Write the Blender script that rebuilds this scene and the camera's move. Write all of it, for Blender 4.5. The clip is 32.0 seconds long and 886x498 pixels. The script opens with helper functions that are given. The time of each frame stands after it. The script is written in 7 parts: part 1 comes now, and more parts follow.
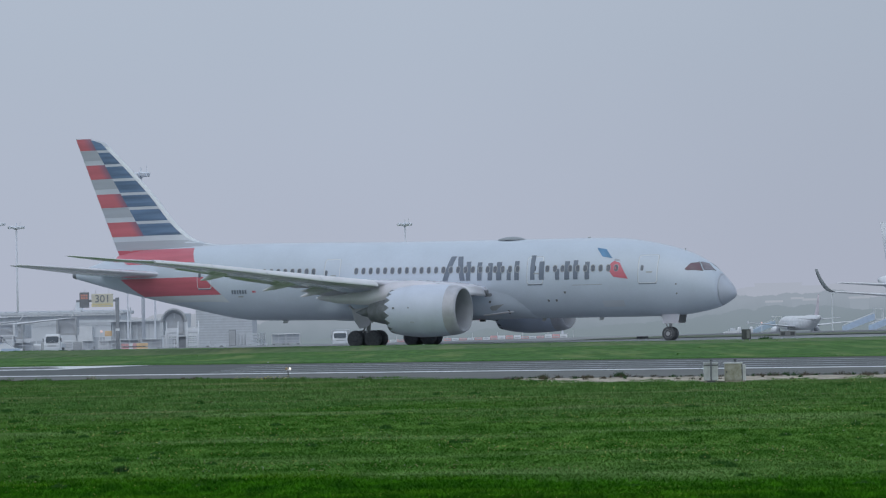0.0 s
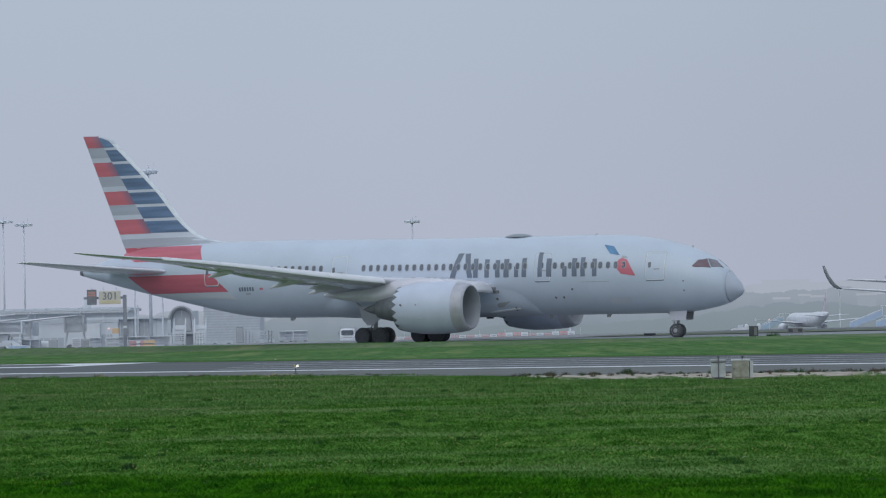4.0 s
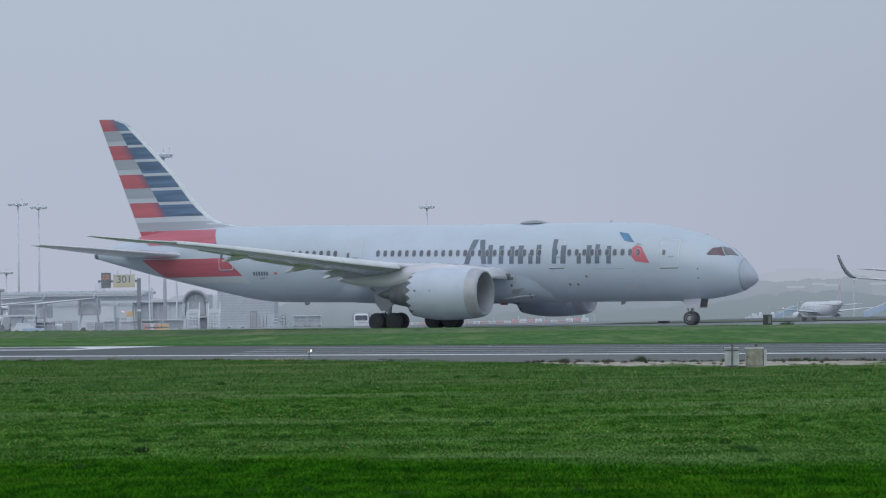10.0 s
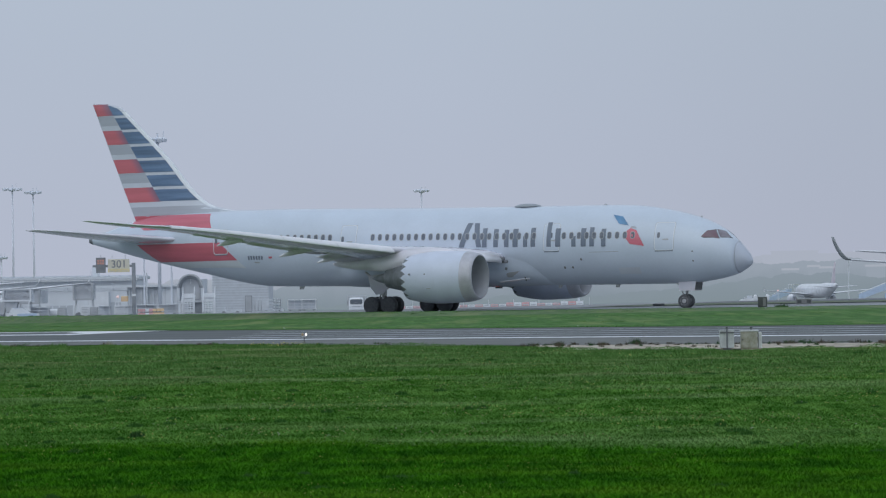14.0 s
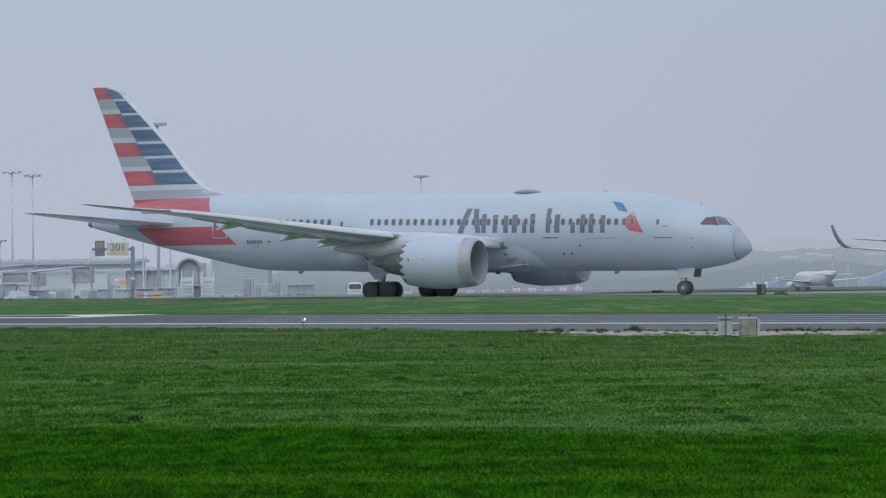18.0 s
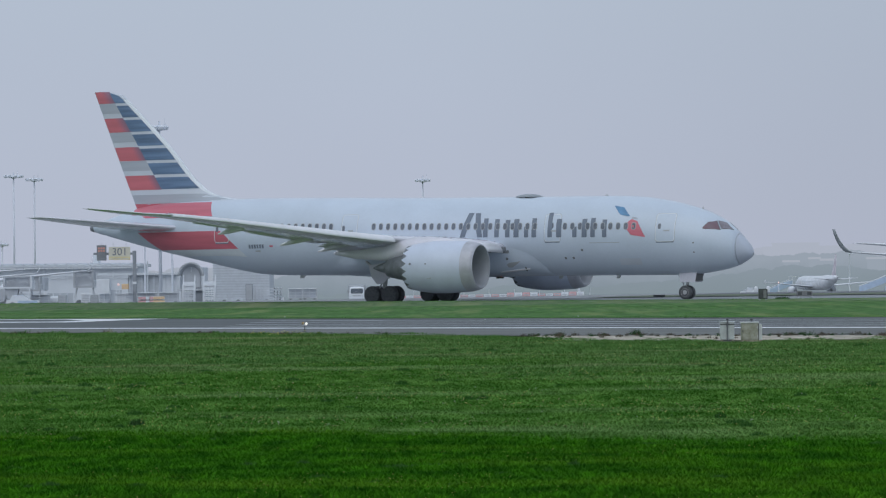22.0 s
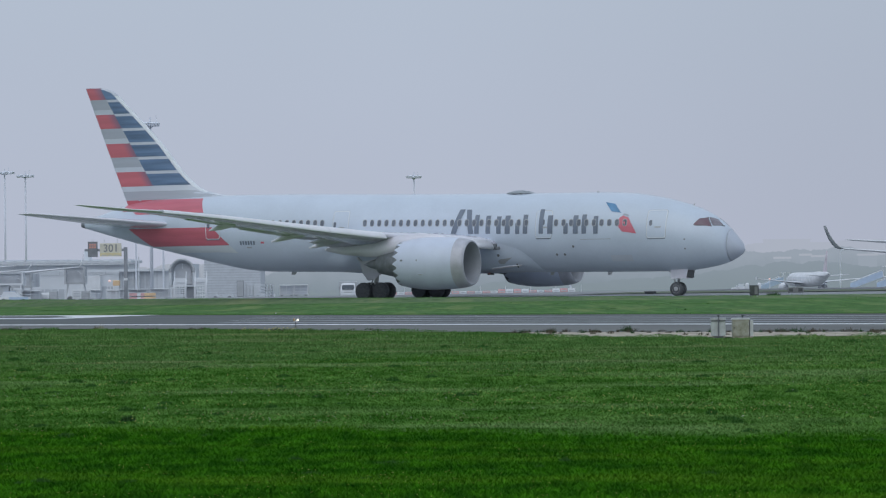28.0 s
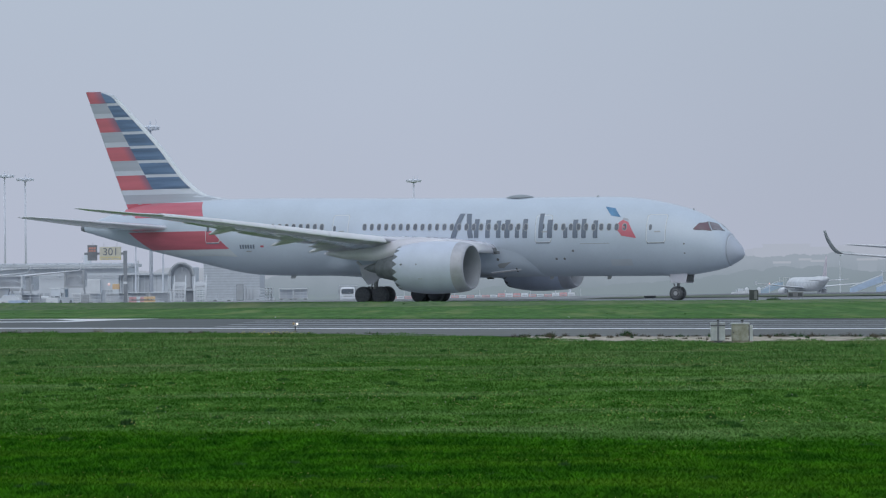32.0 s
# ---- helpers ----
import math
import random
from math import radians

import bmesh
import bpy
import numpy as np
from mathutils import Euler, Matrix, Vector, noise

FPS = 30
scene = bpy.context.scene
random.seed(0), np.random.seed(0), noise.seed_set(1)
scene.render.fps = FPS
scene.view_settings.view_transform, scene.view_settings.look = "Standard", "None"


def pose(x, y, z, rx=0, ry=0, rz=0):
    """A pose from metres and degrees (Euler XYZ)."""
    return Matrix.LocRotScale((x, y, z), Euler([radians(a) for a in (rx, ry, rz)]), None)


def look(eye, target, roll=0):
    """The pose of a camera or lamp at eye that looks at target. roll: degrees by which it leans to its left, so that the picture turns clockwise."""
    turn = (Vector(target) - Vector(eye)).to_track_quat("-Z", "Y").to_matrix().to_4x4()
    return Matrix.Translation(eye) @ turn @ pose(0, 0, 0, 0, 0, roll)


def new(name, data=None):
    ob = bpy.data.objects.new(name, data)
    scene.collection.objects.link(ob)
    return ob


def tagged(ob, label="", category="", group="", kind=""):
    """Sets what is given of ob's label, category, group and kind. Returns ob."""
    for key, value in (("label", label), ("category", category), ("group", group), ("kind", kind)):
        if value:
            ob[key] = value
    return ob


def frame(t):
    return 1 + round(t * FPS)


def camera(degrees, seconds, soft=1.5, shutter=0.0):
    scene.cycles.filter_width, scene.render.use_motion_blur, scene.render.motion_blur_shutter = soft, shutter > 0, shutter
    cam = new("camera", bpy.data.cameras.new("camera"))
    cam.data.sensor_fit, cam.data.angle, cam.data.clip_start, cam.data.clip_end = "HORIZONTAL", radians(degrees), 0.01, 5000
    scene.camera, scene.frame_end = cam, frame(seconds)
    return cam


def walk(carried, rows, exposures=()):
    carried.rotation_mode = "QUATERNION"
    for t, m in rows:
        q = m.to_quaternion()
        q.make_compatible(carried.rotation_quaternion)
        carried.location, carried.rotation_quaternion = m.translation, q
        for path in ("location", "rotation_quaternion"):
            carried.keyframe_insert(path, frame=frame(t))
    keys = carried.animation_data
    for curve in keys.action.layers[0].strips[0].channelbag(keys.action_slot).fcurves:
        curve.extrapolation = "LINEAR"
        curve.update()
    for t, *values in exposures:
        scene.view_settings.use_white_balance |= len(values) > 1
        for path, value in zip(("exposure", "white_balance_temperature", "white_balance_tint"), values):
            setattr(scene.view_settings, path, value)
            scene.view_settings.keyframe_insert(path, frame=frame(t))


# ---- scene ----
# ---------------------------------------------------------------- camera
cam = camera(13.1535, 32.0, soft=1.2)
EYE_H = 2.5
PATH = [
    (0, 90.9506, 1.1494, -0.1891),
    (0.5, 90.9501, 1.1440, -0.1996),
    (1, 90.9720, 1.2113, -0.1835),
    (1.5, 90.9359, 1.2339, -0.1913),
    (2, 90.9391, 1.1922, -0.1913),
    (2.5, 90.9747, 1.2227, -0.1962),
    (3, 91.0124, 1.1863, -0.1452),
    (3.5, 90.9649, 1.1651, -0.0993),
    (5.5, 90.8444, 1.2503, -0.0274),
    (6, 90.9053, 1.2420, 0.0059),
    (6.5, 90.9036, 1.2444, 0.2176),
    (7, 90.8727, 1.0597, 0.3222),
    (7.5, 90.8403, 0.8566, 0.2751),
    (8, 90.8150, 0.6349, 0.1830),
    (8.5, 90.7518, 0.5329, 0.1535),
    (9, 90.7109, 0.4649, 0.1148),
    (9.5, 90.7075, 0.6298, 0.1021),
    (10, 90.7020, 0.7240, 0.1304),
    (10.5, 90.7084, 0.7837, 0.1419),
    (11, 90.7234, 0.8041, 0.1227),
    (11.5, 90.6860, 0.8017, 0.1046),
    (12, 90.6437, 0.8364, 0.0920),
    (12.5, 90.6115, 0.7978, 0.1058),
    (13, 90.5931, 0.8140, 0.1098),
    (13.5, 90.5402, 0.8403, 0.0802),
    (14, 90.4559, 0.9352, 0.0529),
    (14.5, 90.2362, 1.0531, 0.0334),
    (16.5, 90.1975, 0.7786, 0.0091),
    (17, 90.2408, 0.8064, 0.0230),
    (17.5, 90.2597, 0.7217, 0.0476),
    (18, 90.2372, 0.5766, 0.0368),
    (18.5, 90.2543, 0.4448, 0.0013),
    (19, 90.3118, 0.3438, -0.0000),
    (19.5, 90.3632, 0.3247, 0.0128),
    (20, 90.3864, 0.3354, 0.0258),
    (20.5, 90.3743, 0.4685, 0.0416),
    (21, 90.3499, 0.5291, 0.0553),
    (21.5, 90.3264, 0.5444, 0.0764),
    (22, 90.3036, 0.5715, 0.0637),
    (22.5, 90.3103, 0.5179, 0.0775),
    (23, 90.2894, 0.5613, 0.0615),
    (23.5, 90.2719, 0.6785, 0.0230),
    (24, 90.3065, 0.6806, 0.0231),
    (24.5, 90.2936, 0.6390, 0.0379),
    (25, 90.2756, 0.5700, 0.0071),
    (25.5, 90.2952, 0.4845, -0.0659),
    (27.5, 90.2774, 0.6096, -0.0904),
    (28, 90.2495, 0.5650, -0.0675),
    (28.5, 90.2947, 0.4991, -0.1075),
    (29, 90.3076, 0.4850, -0.1173),
    (29.5, 90.3175, 0.4259, -0.1044),
    (30, 90.3087, 0.4666, -0.0916),
    (30.5, 90.2959, 0.4918, -0.0670),
    (31, 90.2693, 0.4851, -0.0659),
    (31.5, 90.2823, 0.4830, -0.0659),
    (32, 90.3107, 0.4664, -0.0729),
]
walk(cam, [(t, pose(0, 0, EYE_H, rx, ry, rz)) for t, rx, ry, rz in PATH], [(0, 0.0), (6, 0.02), (10, 0.05), (14, 0.06), (19, 0.08), (32, 0.08)])

# ---------------------------------------------------------------- world and sun: fog under an overcast sky
world = bpy.data.worlds.new("overcast")
scene.world = world
world.use_nodes = True
wn, wl = world.node_tree.nodes, world.node_tree.links
wn.clear()
w_out = wn.new("ShaderNodeOutputWorld")
w_bg = wn.new("ShaderNodeBackground")
w_sky = wn.new("ShaderNodeTexSky")
w_sky.sky_type, w_sky.sun_disc = "NISHITA", False
w_sky.sun_elevation, w_sky.sun_rotation = radians(48), radians(200)
w_sky.air_density, w_sky.dust_density = 2.0, 6.0
w_co = wn.new("ShaderNodeTexCoord")
w_sep = wn.new("ShaderNodeSeparateXYZ")
w_ramp = wn.new("ShaderNodeValToRGB")
w_ramp.color_ramp.elements[0].position, w_ramp.color_ramp.elements[0].color = 0.0, (0.424, 0.460, 0.568, 1)
w_ramp.color_ramp.elements[1].position, w_ramp.color_ramp.elements[1].color = 1.0, (0.47, 0.57, 0.70, 1)
e = w_ramp.color_ramp.elements.new(0.07)
e.color = (0.420, 0.483, 0.588, 1)
e = w_ramp.color_ramp.elements.new(0.35)
e.color = (0.46, 0.537, 0.642, 1)
w_mul = wn.new("ShaderNodeMix")
w_mul.data_type, w_mul.blend_type = "RGBA", "ADD"
w_mul.inputs[0].default_value = 0.004
wl.new(w_co.outputs["Generated"], w_sep.inputs[0])
wl.new(w_sep.outputs["Z"], w_ramp.inputs[0])
wl.new(w_ramp.outputs[0], w_mul.inputs[6])
wl.new(w_sky.outputs[0], w_mul.inputs[7])
# the mist is a little thicker and greyer on one side, and uneven
w_no, w_var, w_side, w_tone = wn.new("ShaderNodeTexNoise"), wn.new("ShaderNodeMapRange"), wn.new("ShaderNodeMapRange"), wn.new("ShaderNodeMath")
w_no.inputs["Scale"].default_value, w_no.inputs["Detail"].default_value = 9.0, 2
w_var.inputs["From Min"].default_value, w_var.inputs["From Max"].default_value = 0.3, 0.7
w_var.inputs["To Min"].default_value, w_var.inputs["To Max"].default_value = 0.985, 1.015
w_side.inputs["From Min"].default_value, w_side.inputs["From Max"].default_value = 0.0, 0.16
w_side.inputs["To Min"].default_value, w_side.inputs["To Max"].default_value = 1.0, 0.90
w_tone.operation = "MULTIPLY"
wl.new(w_co.outputs["Generated"], w_no.inputs["Vector"])
wl.new(w_no.outputs[0], w_var.inputs["Value"])
wl.new(w_sep.outputs["X"], w_side.inputs["Value"])
wl.new(w_var.outputs[0], w_tone.inputs[0])
wl.new(w_side.outputs[0], w_tone.inputs[1])
w_fin = wn.new("ShaderNodeMix")
w_fin.data_type, w_fin.blend_type = "RGBA", "MULTIPLY"
w_fin.inputs[0].default_value = 1.0
wl.new(w_mul.outputs[2], w_fin.inputs[6])
wl.new(w_tone.outputs[0], w_fin.inputs[7])
wl.new(w_fin.outputs[2], w_bg.inputs["Color"])
wl.new(w_bg.outputs[0], w_out.inputs[0])
w_bg.inputs["Strength"].default_value = 1.0

sun = new("sun", bpy.data.lights.new("sun", "SUN"))
sun.data.energy, sun.data.angle, sun.data.color = 0.5, radians(60), (1.0, 0.97, 0.93)
sun.matrix_world = look((-60, -120, 211), (0, 60, 0))


# ---------------------------------------------------------------- materials
def material(name, colour, rough=0.5, metal=0.0, vary=0.12, scale=2.0, fine=40.0, bump=0.0, second=None, coat=0.0, piece=0.0, stretch=(1, 1, 1), world_space=False, gloss=0.5):
    """A surface with broad stains, fine grain and an optional relief."""
    m = bpy.data.materials.new(name)
    m.use_nodes = True
    n, l = m.node_tree.nodes, m.node_tree.links
    b = n["Principled BSDF"]
    b.inputs["Metallic"].default_value = metal
    b.inputs["Coat Weight"].default_value = coat
    b.inputs["Coat Roughness"].default_value = 0.12
    b.inputs["Specular IOR Level"].default_value = gloss
    co = n.new("ShaderNodeNewGeometry" if world_space else "ShaderNodeTexCoord")
    mp = n.new("ShaderNodeMapping")
    mp.inputs["Scale"].default_value = stretch
    l.new(co.outputs["Position" if world_space else "Object"], mp.inputs[0])
    big, small = n.new("ShaderNodeTexNoise"), n.new("ShaderNodeTexNoise")
    big.inputs["Scale"].default_value, big.inputs["Detail"].default_value = scale, 5
    small.inputs["Scale"].default_value, small.inputs["Detail"].default_value = fine, 3
    l.new(mp.outputs[0], big.inputs["Vector"])
    l.new(mp.outputs[0], small.inputs["Vector"])
    add = n.new("ShaderNodeMath")
    add.operation = "MULTIPLY_ADD"
    add.inputs[1].default_value = 0.35
    l.new(small.outputs[0], add.inputs[0])
    l.new(big.outputs[0], add.inputs[2])
    ramp = n.new("ShaderNodeMapRange")
    ramp.inputs["From Min"].default_value, ramp.inputs["From Max"].default_value = 0.45, 0.90
    l.new(add.outputs[0], ramp.inputs["Value"])
    mix = n.new("ShaderNodeMix")
    mix.data_type = "RGBA"
    lo = [c * (1 - vary) for c in colour] if second is None else second
    hi = [min(1, c * (1 + vary)) for c in colour] if second is None else colour
    mix.inputs[6].default_value, mix.inputs[7].default_value = (*lo, 1), (*hi, 1)
    l.new(ramp.outputs[0], mix.inputs[0])
    out = mix.outputs[2]
    if piece:
        inf, mr, mu = n.new("ShaderNodeObjectInfo"), n.new("ShaderNodeMapRange"), n.new("ShaderNodeMix")
        mr.inputs["To Min"].default_value, mr.inputs["To Max"].default_value = 1 - piece, 1 + piece
        l.new(inf.outputs["Random"], mr.inputs["Value"])
        mu.data_type, mu.blend_type = "RGBA", "MULTIPLY"
        mu.inputs[0].default_value = 1
        l.new(out, mu.inputs[6])
        l.new(mr.outputs[0], mu.inputs[7])
        out = mu.outputs[2]
    l.new(out, b.inputs["Base Color"])
    rr = n.new("ShaderNodeMapRange")
    rr.inputs["To Min"].default_value, rr.inputs["To Max"].default_value = max(0.02, rough - 0.08), min(1, rough + 0.08)
    l.new(small.outputs[0], rr.inputs["Value"])
    l.new(rr.outputs[0], b.inputs["Roughness"])
    if bump:
        bp = n.new("ShaderNodeBump")
        bp.inputs["Strength"].default_value, bp.inputs["Distance"].default_value = bump, 0.02
        l.new(add.outputs[0], bp.inputs["Height"])
        l.new(bp.outputs[0], b.inputs["Normal"])
    return m


def glow(name, colour, strength):
    m = bpy.data.materials.new(name)
    m.use_nodes = True
    b = m.node_tree.nodes["Principled BSDF"]
    b.inputs["Base Color"].default_value = (*colour, 1)
    b.inputs["Emission Color"].default_value = (*colour, 1)
    b.inputs["Emission Strength"].default_value = strength
    return m


PAINT = material("aircraft_paint", (0.625, 0.700, 0.805), 0.34, vary=0.05, scale=0.35, fine=6, coat=0.3)
WINGPAINT = material("wing_grey_paint", (0.790, 0.775, 0.860), 0.22, vary=0.07, scale=0.5, fine=8, coat=1.0, gloss=0.8)
# Whiter copy of the wing paint; mist brightness under the flaps is put into it.
FLAPPAINT = material("flap_mist_lifted_paint", (0.84, 0.83, 0.88), 0.45, vary=0.06, scale=0.7, fine=8, coat=0.2)
SLAT = material("bare_leading_edge", (0.87, 0.87, 0.91), 0.35, 0.15, vary=0.06, scale=0.8)
COWL = material("engine_cowl_paint", (0.655, 0.715, 0.845), 0.36, vary=0.06, scale=0.8, fine=12, coat=0.2)
LIP = material("brushed_inlet_metal", (0.54, 0.545, 0.60), 0.45, 0.2, vary=0.14, scale=1.6, fine=14)
DUCT = material("inlet_duct_lining", (0.37, 0.385, 0.42), 0.55, vary=0.10, scale=1.2, fine=14)
# Darker copy of the fuselage white; the nose's shading is put into it.
RADOME = material("radome_shaded_white", (0.535, 0.580, 0.672), 0.40, vary=0.05, scale=0.8, coat=0.15)
SWOOSH = material("livery_pale_band", (0.72, 0.765, 0.81), 0.36, vary=0.05, scale=0.6, coat=0.2)
DARKMETAL = material("heat_stained_metal", (0.21, 0.23, 0.255), 0.5, 0.3, vary=0.2, scale=3)
STEEL = material("gear_steel", (0.55, 0.56, 0.57), 0.4, 0.3, vary=0.12, scale=6)
RUBBER = material("tyre_rubber", (0.112, 0.120, 0.130), 0.8, vary=0.3, scale=5)
RIM = material("rim_grey", (0.45, 0.46, 0.47), 0.45, 0.4, vary=0.1)
DARKRIM = material("rim_brake_dust", (0.11, 0.118, 0.128), 0.6, 0.2, vary=0.1)
GLASS = material("cabin_glass", (0.165, 0.185, 0.225), 0.15, vary=0.2, scale=3)
# Reddish blotches in the colour stand in for a reflection in the glass.
COCKPIT = material("cockpit_glass_reflection", (0.22, 0.17, 0.20), 0.10, vary=0.3, scale=1.5, second=(0.22, 0.12, 0.145))
WINDSCREEN = material("windscreen_glass", (0.36, 0.34, 0.38), 0.10, vary=0.3, scale=2.5, second=(0.20, 0.17, 0.20))
RED = material("livery_red", (0.645, 0.165, 0.215), 0.34, vary=0.14, scale=0.6, coat=0.3, stretch=(0.3, 1, 3))
BLUE = material("livery_blue", (0.130, 0.212, 0.345), 0.34, vary=0.35, scale=0.6, coat=0.3, stretch=(0.3, 1, 4))
BRIGHTBLUE = material("livery_bright_blue", (0.12, 0.29, 0.50), 0.34, vary=0.2, scale=1.2, coat=0.3)
SILVER = material("livery_silver", (0.47, 0.505, 0.57), 0.34, vary=0.06, scale=0.6, coat=0.2, stretch=(0.3, 1, 4))
PALESILVER = material("livery_pale_silver", (0.64, 0.685, 0.76), 0.34, vary=0.05, scale=0.6, coat=0.2)
LETTER = material("livery_slate", (0.185, 0.222, 0.285), 0.36, vary=0.08, scale=0.8, coat=0.2)
RADSEAM = material("radome_joint", (0.53, 0.575, 0.655), 0.5, vary=0.06)
PORTGREY = material("port_grey", (0.20, 0.212, 0.232), 0.6, vary=0.1)
DOMEGREY = material("antenna_dome_grey", (0.33, 0.365, 0.40), 0.45, vary=0.08)
SEAM = material("panel_seam", (0.42, 0.44, 0.46), 0.5, vary=0.1)
VENT = material("vent_shadow_grey", (0.10, 0.105, 0.11), 0.6, vary=0.15)
ASPHALT = material("runway_asphalt", (0.112, 0.126, 0.127), 0.78, vary=0.2, scale=0.35, fine=3, bump=0.1, second=(0.068, 0.079, 0.082), stretch=(0.06, 0.8, 1))
SHOULDER = material("shoulder_asphalt", (0.160, 0.166, 0.160), 0.8, vary=0.2, scale=0.5, fine=4, bump=0.1, second=(0.112, 0.118, 0.114), stretch=(0.2, 0.6, 1))
WORNLINE = material("faded_road_paint", (0.52, 0.54, 0.57), 0.7, vary=0.3, scale=0.3, fine=6)
WHITEPAINT = material("worn_road_paint", (0.80, 0.82, 0.84), 0.6, vary=0.2, scale=0.6, fine=12)
CONCRETE = material("pale_concrete", (0.60, 0.545, 0.455), 0.85, vary=0.25, scale=1.6, fine=6, bump=0.2, second=(0.27, 0.23, 0.17), stretch=(1.3, 0.25, 1))
APRON = material("apron_concrete", (0.25, 0.26, 0.27), 0.8, vary=0.15, scale=0.05, fine=2)
CABINET = material("cabinet_paint", (0.50, 0.50, 0.43), 0.55, vary=0.14, scale=4, fine=25, second=(0.25, 0.25, 0.17))
CABINET2 = material("cabinet_zinc", (0.58, 0.61, 0.60), 0.5, 0.1, vary=0.2, scale=4, fine=25)
DOORWHITE = material("door_outline_white", (0.83, 0.87, 0.92), 0.4, vary=0.04)


def grass_material(name, dark, light, pale, band=(0.05, 0.16), spread=0.5, patchy=False, clumps=(4.0, 0.4), across=(0.45, 1, 1)):
    """Blades: clumps of two greens, broad paler drifts, and each blade a little lighter or darker."""
    m = bpy.data.materials.new(name)
    m.use_nodes = True
    n, l = m.node_tree.nodes, m.node_tree.links
    b = n["Principled BSDF"]
    b.inputs["Roughness"].default_value, b.inputs["Specular IOR Level"].default_value = 0.9, 0.1
    geo = n.new("ShaderNodeNewGeometry")

    def noise_map(scale, detail, stretch, lo, hi):
        mp, no, mr = n.new("ShaderNodeMapping"), n.new("ShaderNodeTexNoise"), n.new("ShaderNodeMapRange")
        mp.inputs["Scale"].default_value = stretch
        l.new(geo.outputs["Position"], mp.inputs[0])
        l.new(mp.outputs[0], no.inputs["Vector"])
        no.inputs["Scale"].default_value, no.inputs["Detail"].default_value = scale, detail
        mr.inputs["From Min"].default_value, mr.inputs["From Max"].default_value = lo, hi
        l.new(no.outputs[0], mr.inputs["Value"])
        return mr.outputs[0]

    def mix(fac, a, c, mode="MIX"):
        x = n.new("ShaderNodeMix")
        x.data_type, x.blend_type = "RGBA", mode
        for k, val in ((0, fac), (6, a), (7, c)):
            if isinstance(val, (tuple, float, int)):
                x.inputs[k].default_value = (*val, 1) if isinstance(val, tuple) else val
            else:
                l.new(val, x.inputs[k])
        return x.outputs[2]

    clump = mix(noise_map(clumps[0], 4, (1, clumps[1], 1), 0.37, 0.63), dark, light)
    far = across if patchy else (0.6, 1, 1)
    drift = mix(noise_map(band[0], 6, far, 0.50, 0.68), clump, pale)
    drift2 = mix(noise_map(band[1], 6, far, 0.50, 0.68), drift, dark)
    rnd = n.new("ShaderNodeMapRange")
    rnd.inputs["To Min"].default_value, rnd.inputs["To Max"].default_value = 1 - spread, 1 + spread * 1.1
    l.new(geo.outputs["Random Per Island"], rnd.inputs["Value"])
    l.new(mix(1.0, drift2, rnd.outputs[0], "MULTIPLY"), b.inputs["Base Color"])
    return m


def fading_red(name, red, violet, reach):
    """Livery red on the fin that blends to violet towards the slanted line where the blue begins."""
    m = material(name, red, 0.34, vary=0.08, scale=0.6, coat=0.3, stretch=(0.3, 1, 3))
    n, l = m.node_tree.nodes, m.node_tree.links
    b = n["Principled BSDF"]
    was = b.inputs["Base Color"].links[0].from_socket
    co, sp, ma, mr, mx = n.new("ShaderNodeTexCoord"), n.new("ShaderNodeSeparateXYZ"), n.new("ShaderNodeMath"), n.new("ShaderNodeMapRange"), n.new("ShaderNodeMix")
    l.new(co.outputs["Object"], sp.inputs[0])
    ma.operation = "MULTIPLY_ADD"
    ma.inputs[1].default_value = 0.605
    l.new(sp.outputs["Z"], ma.inputs[0])
    l.new(sp.outputs["X"], ma.inputs[2])
    edge = -26.56 + 17.13 * 0.605
    mr.interpolation_type = "SMOOTHSTEP"
    mr.inputs["From Min"].default_value, mr.inputs["From Max"].default_value = edge - reach, edge + 0.15
    l.new(ma.outputs[0], mr.inputs["Value"])
    mx.data_type = "RGBA"
    mx.inputs[7].default_value = (*violet, 1)
    l.new(mr.outputs[0], mx.inputs[0])
    l.new(was, mx.inputs[6])
    l.new(mx.outputs[2], b.inputs["Base Color"])
    return m


FADERED = fading_red("livery_red_fading", (0.640, 0.180, 0.215), (0.26, 0.17, 0.25), 0.95)


# ---------------------------------------------------------------- builders
def make_mesh(name, verts, faces, smooth=False):
    me = bpy.data.meshes.new(name)
    me.from_pydata([tuple(v) for v in verts], [], faces)
    if smooth:
        me.shade_smooth()
    me.update()
    return me


def part(name, shape, mat, parent=None, label="", smooth=False, at=None):
    """One mesh object; shape is (verts, faces) or a ready mesh."""
    me = shape if isinstance(shape, bpy.types.Mesh) else make_mesh(name, shape[0], shape[1], smooth)
    if not me.materials:
        me.materials.append(mat)
    ob = new(name, me)
    ob.parent = parent
    if at is not None:
        ob.matrix_basis = at
    if label:
        tagged(ob, label)
    return ob


def thing(name, label, category, m, group="", kind=""):
    ob = new(name)
    ob.empty_display_size = 0.5
    ob.matrix_basis = m
    return tagged(ob, label, category, group, kind)


def join(*shapes):
    vs, fs = [], []
    for v, f in shapes:
        o = len(vs)
        vs += list(v)
        fs += [tuple(i + o for i in q) for q in f]
    return vs, fs


